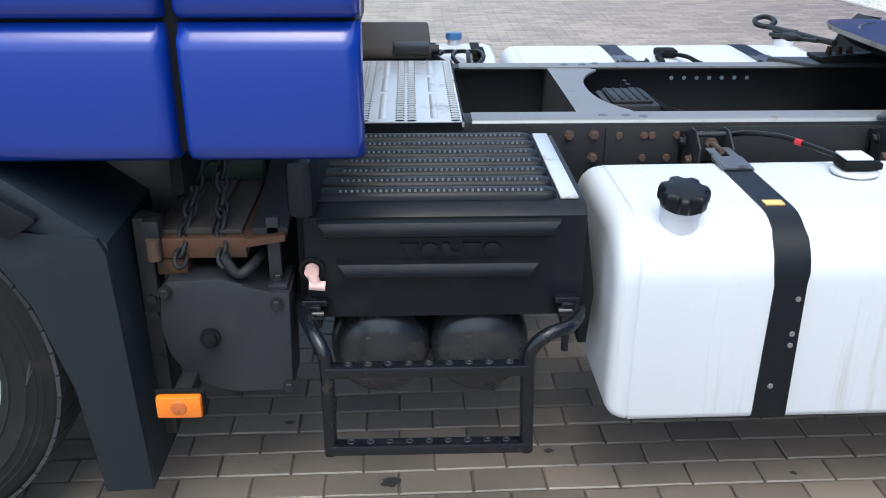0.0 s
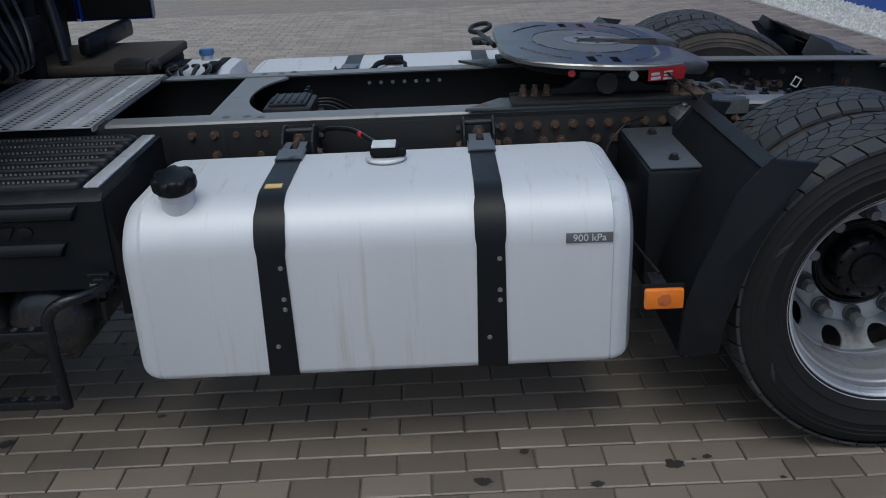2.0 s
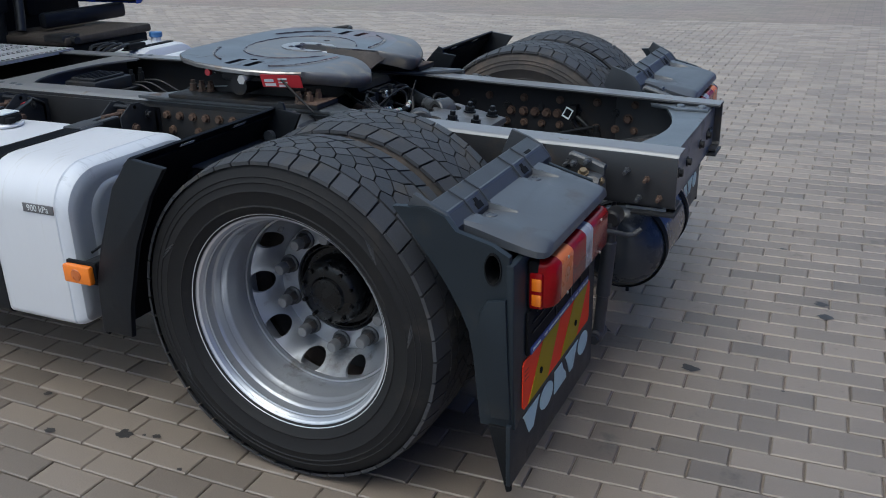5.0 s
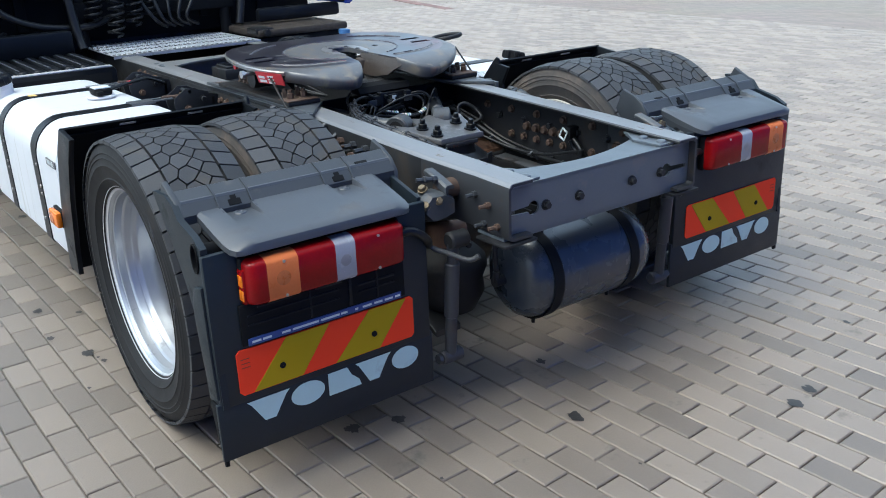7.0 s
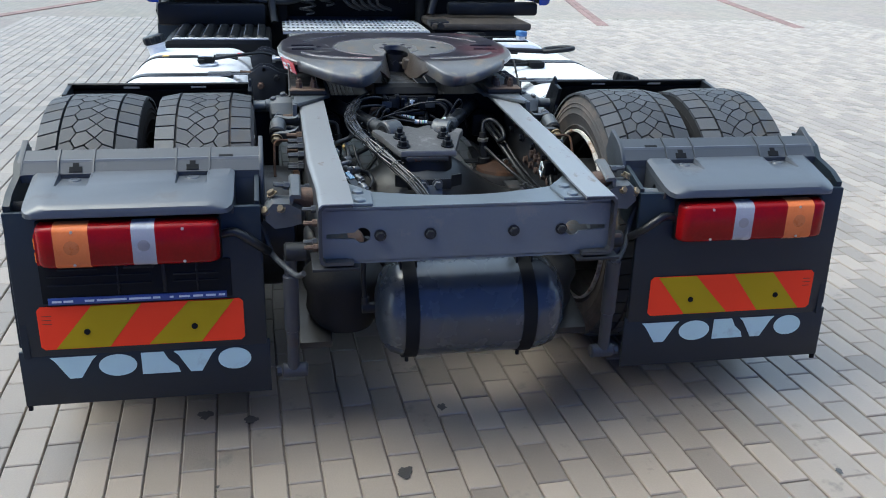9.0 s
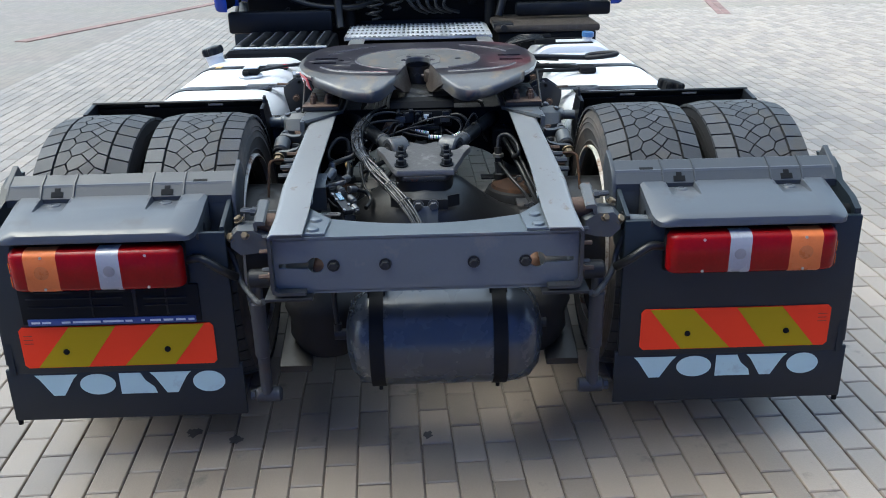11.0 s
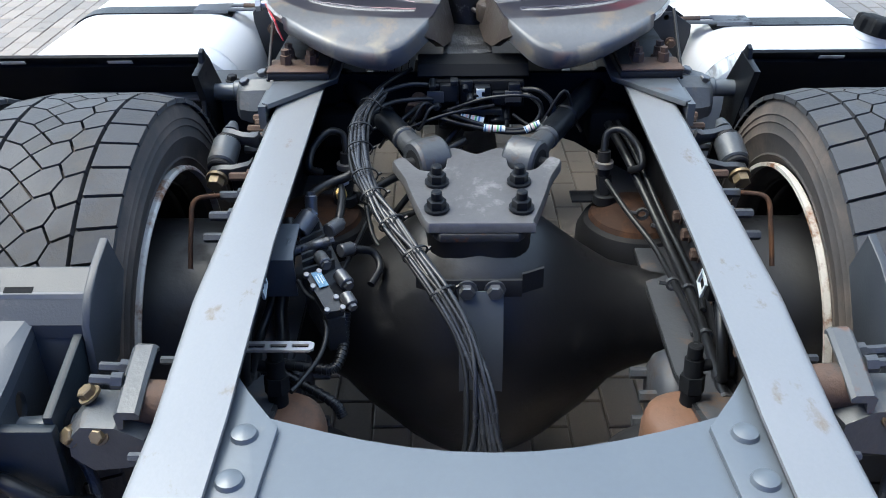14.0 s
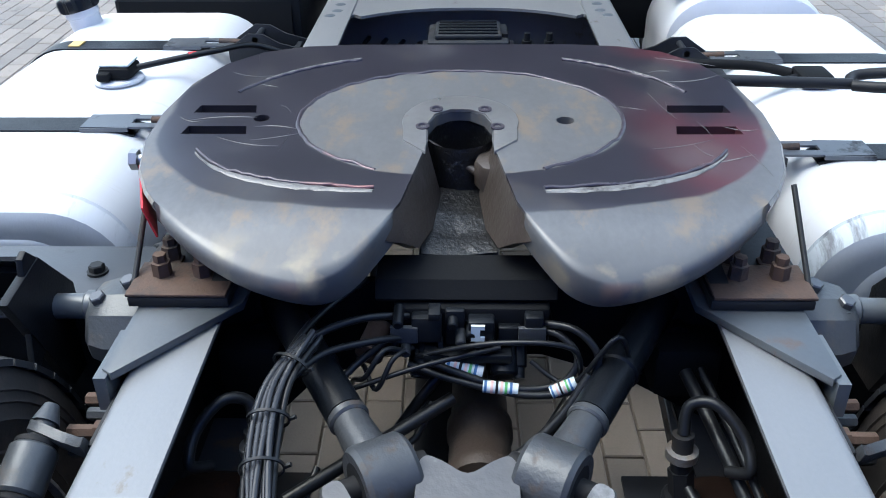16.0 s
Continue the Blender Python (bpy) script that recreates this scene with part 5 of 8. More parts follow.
def rear_guard(s):
    """s: side. A plastic guard with hood, ribbed front wing, upright back plate and a rubber flap."""
    ys = lambda a, b: sorted((a * s, b * s))
    bm = B()
    # upright back plate
    box(bm, 0.635, 0.655, *ys(0.555, 1.225), 0.315, 0.74, 0.006)
    back = part("mudguard", bm, guard_black, truck, "black plastic rear mudguard with hood over the lamps")
    bm = B()
    box(bm, 0.640, 0.652, *ys(0.548, 1.236), 0.16, 0.33, 0.002)
    flap = part("mud_flap", bm, guard_black, back, "black rubber mud flap with a white mark")
    # hood over the lamp: a slab that slopes to the rear, with two pockets for its screws
    pockets = ((0.70, 0.785), (1.015, 1.10))
    bm = B()
    rings = []
    for x, zt, ya, yb, bev, zl in ((0.503, 0.807, 0.626, 1.168, 0.010, 0.785), (0.53, 0.8025, 0.626, 1.168, 0.014, 0.776), (0.56, 0.797, 0.626, 1.168, 0.02, 0.767), (0.585, 0.792, 0.626, 1.168, 0.026, 0.76), (0.6, 0.789, 0.626, 1.168, 0.029, 0.756), (0.66, 0.777, 0.627, 1.167, 0.04, 0.744), (0.685, 0.7715, 0.631, 1.163, 0.042, 0.739), (0.699, 0.7665, 0.641, 1.153, 0.038, 0.737), (0.706, 0.761, 0.655, 1.139, 0.03, 0.737), (0.709, 0.753, 0.664, 1.13, 0.024, 0.739)):
        zs = zt - 0.35 * bev - 0.002
        top = [(ya, zl), (ya, zs), (ya + bev, zt)]
        for p0, p1 in pockets:
            f = min(zt, 0.7895)
            top += [(p0, zt), (p0 + 0.004, f), (p1 - 0.004, f), (p1, zt)]
        top += [(yb - bev, zt), (yb, zs), (yb, zl)]
        rings.append([(x, y * s, z) for y, z in top])
    loft(bm, rings)
    part("hood", bm, hood_m, back, "grey weathered plastic hood", 24)
    # side wall under the hood and the panel that joins it to the wing
    bm = B()
    holed(bm, [(0.507, 0.786), (0.60, 0.757), (0.66, 0.744), (0.655, 0.72), (0.636, 0.70), (0.634, 0.60), (0.507, 0.60)], [circle(0.585, 0.725, 0.014, 18, 0.022)], "y", *ys(0.627, 0.634))
    part("hood_side", bm, guard_plastic, back, "slate side wall of the hood with a round hole")
    bm = B()
    box(bm, 0.5015, 0.507, *ys(0.5725, 0.634), 0.60, 0.782, 0.001)
    part("joining_panel", bm, guard_plastic, back)
    # wing: a folded band that leans forward over the tyres
    bm = B()
    face = [(0.438, 0.8535), (0.441, 0.854), (0.481, 0.834), (0.5085, 0.802), (0.5085, 0.78)]
    under = [(0.503, 0.78), (0.503, 0.80), (0.477, 0.829), (0.438, 0.8485)]
    loft(bm, [[(x, y * s, z) for x, z in face + under] for y in (0.556, 0.57, 1.19, 1.204)])
    part("wing", bm, guard_plastic, back, "folded plastic wing over the tyre pair", 20)
    # paler strip for the crease's highlight and edge wear
    bm = B()
    loft(bm, [[(x, y * s, z) for x, z in ((0.477, 0.8363), (0.4815, 0.8352), (0.485, 0.8298), (0.481, 0.831))] for y in (0.556, 1.204)])
    part("worn_crease", bm, hood_m, back, "pale worn crease along the wing with painted highlight")
    for y0, y1, q in ((1.196, 1.212, [(0.385, 0.842), (0.405, 0.876), (0.44, 0.856), (0.482, 0.836), (0.51, 0.80), (0.42, 0.80)]), (0.546, 0.558, [(0.36, 0.80), (0.392, 0.874), (0.442, 0.856), (0.482, 0.836), (0.51, 0.80), (0.52, 0.70), (0.44, 0.70)])):
        bm = B()
        prism(bm, q, "y", *ys(y0, y1), 0.002)
        part("wing_ear", bm, guard_plastic, back)
    bm = B()
    loft(bm, [[(0.4705, yy * s, 0.8405), (0.4795, yy * s, 0.836), (0.479, yy * s, 0.8345), (0.4695, yy * s, 0.839)] for yy in (0.63, 0.67)])
    part("wing_slot", bm, plastic_dk, back)
    for p0, p1 in pockets:
        for y in (p0 - 0.004, p1 + 0.004):
            bm = B()
            loft(bm, [[(x, (y + dy) * s, z) for x, z in ((0.439, 0.855), (0.443, 0.8575), (0.484, 0.837), (0.512, 0.805), (0.54, 0.8015), (0.505, 0.795), (0.478, 0.83))] for dy in (-0.0025, 0.0025)])
            part("rib", bm, guard_plastic, back)
        y = (p0 + p1) / 2
        bm = B()
        loft(bm, [[(0.4885, yy * s, 0.8285), (0.506, yy * s, 0.808), (0.5045, yy * s, 0.8065), (0.487, yy * s, 0.827)] for yy in (y - 0.008, y + 0.008)])
        loft(bm, [[(0.4965, yy * s, 0.82), (0.507, yy * s, 0.807), (0.5055, yy * s, 0.8055), (0.495, yy * s, 0.8185)] for yy in (y - 0.017, y + 0.017)])
        part("clip_slot", bm, plastic_dk, back)
        bm = B()
        turn(bm, [(0.018, 0.0), (0.016, 0.003), (0.009, 0.004), (0.008, 0.002), (0.0001, 0.002)], 16, "z", (0.53, y * s, 0.7895))
        part("screw", bm, hood_m, back, "worn washer head screw")
    # outer cheek that follows the tyre
    bm = B()
    holed(bm, [(0.353, 0.843), (0.409, 0.77), (0.455, 0.712), (0.49, 0.66), (0.52, 0.605), (0.541, 0.556), (0.552, 0.49), (0.559, 0.411), (0.568, 0.313), (0.658, 0.315), (0.654, 0.45), (0.645, 0.63), (0.642, 0.755), (0.60, 0.778), (0.512, 0.80), (0.485, 0.832), (0.44, 0.849)], [circle(0.603, 0.722, 0.019, 20, 0.036)], "y", *ys(1.203, 1.221))
    part("cheek", bm, guard_black, back, "black plastic cheek beside the tyre")
    # moulded step on the cheek
    bm = B()
    prism(bm, [(0.637, 0.655), (0.642, 0.50), (0.65, 0.345), (0.60, 0.34), (0.585, 0.45), (0.57, 0.56), (0.57, 0.61), (0.59, 0.645)], "y", *ys(1.219, 1.232), 0.005)
    part("cheek_step", bm, guard_black, back)
    bm = B()
    prism(bm, [(0.50, 0.79), (0.64, 0.75), (0.64, 0.60), (0.50, 0.62), (0.44, 0.72)], "y", *ys(0.559, 0.572), 0.002)
    part("inner_cheek", bm, guard_black, back)
    bm = B()
    loft(bm, [[(0.603 + r * math.cos(a), y * s, 0.722 + 1.9 * r * math.sin(a)) for a in [2 * math.pi * k / 20 for k in range(20)]] for r, y in ((0.0215, 1.2205), (0.021, 1.225), (0.0185, 1.2245), (0.018, 1.10), (0.0145, 1.099))], caps=False)
    box(bm, 0.585, 0.62, *ys(1.095, 1.099), 0.685, 0.76)
    part("oval_recess", bm, plastic_dk, back, "deep dark oval recess")
    # torn flap corner hanging outside
    bm = B()
    prism(bm, [(0.594, 0.32), (0.646, 0.32), (0.652, 0.145), (0.64, 0.14)], "y", *ys(1.222, 1.232), 0.001)
    part("flap_corner", bm, plastic_dk, back)
    # lamp: housing and lenses
    bm = B()
    box(bm, 0.655, 0.683, *ys(0.664, 1.14), 0.595, 0.722, 0.008)
    lamp = part("tail_light", bm, plastic_dk, truck, "tail light with red, amber and white lenses")
    for a, b, mm, nm in ((0.667, 0.832, red_lens, "red_lens"), (0.832, 0.892, white_lens, "white_lens"), (0.892, 1.0, red_lens, "red_lens"), (1.0, 1.088, amber_pale, "amber_lens"), (1.088, 1.137, red_lens, "red_lens")):
        bm = B()
        e = 0.03 if b > 1.1 else 0.0
        f = 0.026 if a < 0.67 else 0.0
        rings = []
        for z, k, w in ((0.597, 0.026, 0.012), (0.600, 0.014, 0.006), (0.607, 0.004, 0.001), (0.614, 0.0, 0.0), (0.704, 0.0, 0.0), (0.711, 0.004, 0.001), (0.718, 0.014, 0.006), (0.721, 0.026, 0.012)):
            ring = [(0.678, (a + w * (f > 0)) * s, z)]
            if f:
                ring += [(0.722 - k - f * (1 - math.sin(radians(q))), (a + w + f * (1 - math.cos(radians(q)))) * s, z) for q in (0, 30, 60, 90)]
            else:
                ring += [(0.722 - k, a * s, z)]
            if e:
                ring += [(0.722 - k - e * (1 - math.cos(radians(q))), (b - w - e * (1 - math.sin(radians(q)))) * s, z) for q in (0, 30, 60, 90)]
            else:
                ring += [(0.722 - k, b * s, z)]
            ring += [(0.678, (b - w * (e > 0)) * s, z)]
            rings.append(ring)
        loft(bm, rings)
        lens = part(nm, bm, mm, lamp)
    for y in (1.04, 0.76):
        for z in (0.612, 0.704):
            bm = B()
            rod(bm, (0.721, y * s, z), (0.724, y * s, z), 0.004, 8)
            part("screw", bm, steel, lamp)
    for y, r_, mm in ((1.044, 0.02, amber_dark), (0.862, 0.016, lens_grey)):
        bm = B()
        turn(bm, [(r_, 0.0), (r_ * 0.7, 0.0008), (0.0001, 0.001)], 24, "x", (0.7222, y * s, 0.66))
        part("bulb_shade", bm, mm, lamp)
    bm = B()
    box(bm, 0.66, 0.694, *ys(1.128, 1.1435), 0.602, 0.694, 0.006)
    side = part("side_lens", bm, red_lens, lamp, "red end cap with two amber windows")
    for z0, z1 in ((0.610, 0.640), (0.648, 0.680)):
        bm = B()
        box(bm, 0.667, 0.691, *ys(1.136, 1.1455), z0, z1, 0.003)
        part("amber_window", bm, amber, side)
    # warning plate of slanting stripes
    y0, y1, z0, z1 = (0.617, 1.171, 0.338, 0.468)
    bm = B()
    pts = [(y0 + 0.01, z0), (y1 - 0.01, z0), (y1, z0 + 0.01), (y1, z1 - 0.01), (y1 - 0.01, z1), (y0 + 0.01, z1), (y0, z1 - 0.01), (y0, z0 + 0.01)]
    prism(bm, [(y * s, z) for y, z in pts], "x", 0.656, 0.659)
    sign = part("warning_plate", bm, refl_red, truck, "orange-red and ochre striped warning plate")
    W = y1 - y0
    for b0, b1, t0, t1 in ((0.07, 0.33, 0.26, 0.50), (0.52, 0.78, 0.73, 0.955)):
        bm = B()
        q = [(y1 - W * b0, z0 + 0.0015), (y1 - W * b1, z0 + 0.0015), (y1 - W * t1, z1 - 0.0015), (y1 - W * t0, z1 - 0.0015)]
        prism(bm, [(y * s, z) for y, z in q], "x", 0.6588, 0.6602)
        part("ochre_stripe", bm, refl_ochre, sign)
    for y in (0.755, 1.045):
        bm = B()
        turn(bm, [(0.009, 0.0), (0.0085, 0.003), (0.0001, 0.004)], 14, "x", (0.660, y * s, 0.389))
        part("screw", bm, plastic_dk, sign)
    bm = B()
    for k in range(3):
        box(bm, 0.6588, 0.6596, *ys(1.135, 1.16), 0.44 - k * 0.012, 0.4415 - k * 0.012)
    part("print_bar", bm, rusty, sign)
    # white mark on the flap: plain shapes
    u = -1 if s < 0 else 1
    y_a = -1.155 if s < 0 else 0.605
    Hh = 0.068
    zb = 0.242
    for k, (a, b) in enumerate(((0.0, 0.125), (0.125, 0.235), (0.245, 0.35), (0.335, 0.455), (0.455, 0.555))):
        bm = B()
        if k in (0, 3):
            q = [(y_a + a, zb + Hh), (y_a + b, zb + Hh), (y_a + b - 0.012, zb + Hh - 0.012), ((a + b) / 2 + y_a + 0.016, zb), ((a + b) / 2 + y_a - 0.016, zb), (y_a + a + 0.012, zb + Hh - 0.012)]
        elif k == 2:
            q = [(y_a + a, zb), (y_a + b, zb), (y_a + b - 0.006, zb + 0.02), (y_a + a + 0.075, zb + Hh * 0.62), (y_a + a + 0.062, zb + Hh), (y_a + a, zb + Hh)]
        else:
            q = circle(y_a + (a + b) / 2, zb + Hh / 2, (b - a) / 2 - 0.003, 24, Hh / 2)
        prism(bm, q, "x", 0.6525, 0.6542)
        part("white_mark", bm, flap_mark_m, flap)
    return back


guard_l, guard_r = rear_guard(-1), rear_guard(1)
# empty number plate holder with a blue strip, on the near side only
bm = B()
box(bm, 0.656, 0.664, -1.15, -0.645, 0.478, 0.592, 0.003)
holder = part("plate_holder", bm, plastic_dk, truck, "empty black number plate holder with a blue strip")
for x0, x1, z0, z1 in ((-1.13, -0.86, 0.53, 0.534), (-1.13, -0.86, 0.556, 0.56), (-0.95, -0.945, 0.50, 0.585), (-0.83, -0.82, 0.50, 0.585), (-0.80, -0.68, 0.55, 0.556), (-0.80, -0.68, 0.53, 0.534), (-0.74, -0.735, 0.50, 0.585), (-1.10, -1.0, 0.575, 0.58), (-0.93, -0.85, 0.575, 0.583)):
    bm = B()
    box(bm, 0.6635, 0.667, x0, x1, z0, z1, 0.001)
    part("rib", bm, plastic, holder)
bm = B()
box(bm, 0.663, 0.6665, -1.135, -0.66, 0.476, 0.496, 0.001)
strip = part("blue_strip", bm, blue_strip_m, holder, "blue advertising strip with white bars")
for a, b in ((-1.125, -1.10), (-1.095, -1.07), (-1.04, -1.015), (-1.008, -0.93), (-0.923, -0.865), (-0.86, -0.84), (-0.815, -0.805), (-0.79, -0.76), (-0.752, -0.725), (-0.717, -0.69), (-0.682, -0.665)):
    bm = B()
    box(bm, 0.6664, 0.6672, a, b, 0.4825, 0.4885)
    part("print_bar", bm, white_print, strip)

# brackets and tubes that carry the guards, near the rail ends
for s in (-1, 1):
    ys = lambda a, b: sorted((a * s, b * s))
    up = 0.012 * s
    bm = B()
    loft(bm, [[(x, (0.505 + (y - 0.505) * k) * s, z + up + (0.71 - z) * (1 - k)) for y, z in ((0.435, 0.735), (0.475, 0.758), (0.525, 0.76), (0.546, 0.738), (0.55, 0.704), (0.52, 0.675), (0.47, 0.68), (0.435, 0.69))] for x, k in ((0.57, 0.8), (0.578, 0.97), (0.60, 1.0), (0.628, 0.98), (0.648, 0.86))])
    arm = part("guard_bracket", bm, pale_cast, truck, "pale grey cast mudguard bracket with bright bolts", 25)
    bm = B()
    rod(bm, (0.60, 0.545 * s, 0.712 + up), (0.605, 0.665 * s, 0.705 + up), 0.02, 18)
    part("guard_tube", bm, frame_paint, arm, "slate tube that carries the guard")
    bm = B()
    rod(bm, (0.60, 0.552 * s, 0.712 + up), (0.60, 0.568 * s, 0.711 + up), 0.027, 18, bev=0.004)
    part("tube_clamp", bm, plastic_dk, arm)
    for p, d, k in (((0.60, 0.522, 0.765), (0.1, 0.5, 1), 0.95), ((0.635, 0.54, 0.728), (0.8, 0.6, 0.7), 0.95), ((0.645, 0.50, 0.738), (1, 0.2, 0.5), 0.8)):
        put("bolt", brass_bolt, arm, facing((p[0], p[1] * s, p[2] + up), (d[0], d[1] * s, d[2])) @ Matrix.Scale(k, 4))
    for x, y, z in ((0.60, 0.475, 0.79), (0.56, 0.478, 0.78)):
        put("stud", stud_grey_mesh, arm, facing((x, y * s, z + up), (0.1, s, 0.15)) @ Matrix.Scale(0.8, 4))
    for x, z in ((0.52, 0.75), (0.70, 0.74), (0.76, 0.72), (0.74, 0.66), (0.80, 0.665)):
        put("stud", stud_mesh if x > 0.75 else stud_grey_mesh, arm, facing((x, rail_out(x) * s, z), (0, s, 0)) @ Matrix.Scale(0.72, 4))
    # sloping guide bar on edge beside the rail, over a rusty bush
    bm = B()
    loft(bm, [[(x, y * s, z + dz + up) for y, dz in ((0.474, -0.028 * k), (0.476, -0.006), (0.470, 0.0), (0.448, -0.001), (0.443, -0.006), (0.444, -0.012), (0.464, -0.012), (0.467, -0.028 * k))] for x, z, k in ((0.54, 0.806, 0.5), (0.548, 0.81, 0.8), (0.60, 0.795, 1.0), (0.648, 0.778, 1.0))])
    part("guide_bar", bm, pale_cast if s < 0 else rust_edge, arm, "folded grey steel guide bar" if s < 0 else "folded grey steel guide bar with rusty edges")
    bm = B()
    rod(bm, (0.60, 0.405 * s, 0.752 + up), (0.60, 0.468 * s, 0.757 + up), 0.03, 18, bev=0.003)
    part("stop_bush", bm, rusty, arm)
    bm = B()
    tube(bm, [(0.618, 0.575 * s, 0.705), (0.61, 0.555 * s, 0.66), (0.615, 0.542 * s, 0.625), (0.638, 0.53 * s, 0.591), (0.69, 0.50 * s, 0.575), (0.735, 0.465 * s, 0.56), (0.76, 0.445 * s, 0.575)], 0.0082, 8)
    part("lamp_cable", bm, braid_m, arm, "braided grey cable")
    bm = B()
    tube(bm, [(0.665, 0.665 * s, 0.665), (0.672, 0.63 * s, 0.672), (0.68, 0.60 * s, 0.66), (0.672, 0.565 * s, 0.63), (0.64, 0.54 * s, 0.60)], 0.0125, 10)
    part("lamp_cable", bm, hose_rubber, arm)
    # shock absorber
    bm = B()
    rod(bm, (0.655, 0.482 * s, 0.235), (0.68, 0.48 * s, 0.60), 0.018, 18)
    rod(bm, (0.664, 0.482 * s, 0.36), (0.676, 0.481 * s, 0.54), 0.022, 18, bev=0.004)
    shock = part("shock_absorber", bm, shock_grey, truck, "dusty grey shock absorber")
    bm = B()
    rod(bm, (0.652, 0.44 * s, 0.225), (0.652, 0.515 * s, 0.225), 0.022, 20, bev=0.005)
    rod(bm, (0.652, 0.517 * s, 0.225), (0.652, 0.53 * s, 0.225), 0.016, 6)
    part("lower_eye", bm, shock_grey, shock)
    bm = B()
    rod(bm, (0.68, 0.43 * s, 0.61), (0.68, 0.497 * s, 0.61), 0.027, 20, bev=0.006)
    part("upper_eye", bm, frame_dark, shock)

# ---- air reservoir at the rear ----
bm = B()
prof = [(0.0001, -0.283), (0.05, -0.281), (0.1, -0.268), (0.132, -0.243), (0.145, -0.21), (0.148, -0.18), (0.148, 0.18), (0.145, 0.21), (0.132, 0.243), (0.1, 0.268), (0.05, 0.281), (0.0001, 0.283)]
turn(bm, prof, 48, "y", (0.635, 0.045, 0.405))
restank = part("air_reservoir", bm, tank_black, truck, "glossy black steel air tank slung under the rear beam")
for y in (-0.145, 0.20):
    bm = B()
    turn(bm, [(0.1485, y - 0.02), (0.1515, y - 0.02), (0.1515, y + 0.02), (0.1485, y + 0.02)], 48, "y", (0.635, 0.0, 0.405), closed=True)
    box(bm, 0.60, 0.68, y - 0.025, y - 0.02, 0.53, 0.63)
    box(bm, 0.60, 0.68, y + 0.02, y + 0.025, 0.53, 0.63)
    rod(bm, (0.66, y, 0.255), (0.66, y, 0.235), 0.006, 8)
    part("tank_band", bm, plastic_dk, restank, "black band round the air tank")
bm = B()
rod(bm, (0.62, -0.235, 0.40), (0.62, -0.275, 0.40), 0.017, 12)
rod(bm, (0.62, -0.265, 0.40), (0.62, -0.265, 0.435), 0.012, 10)
tube(bm, [(0.62, -0.265, 0.43), (0.62, -0.27, 0.52), (0.64, -0.26, 0.63)], 0.008, 8)
part("drain_fitting", bm, frame_dark, restank)
bm = B()
rod(bm, (0.62, 0.32, 0.42), (0.62, 0.345, 0.42), 0.015, 10)
part("end_fitting", bm, frame_dark, restank)

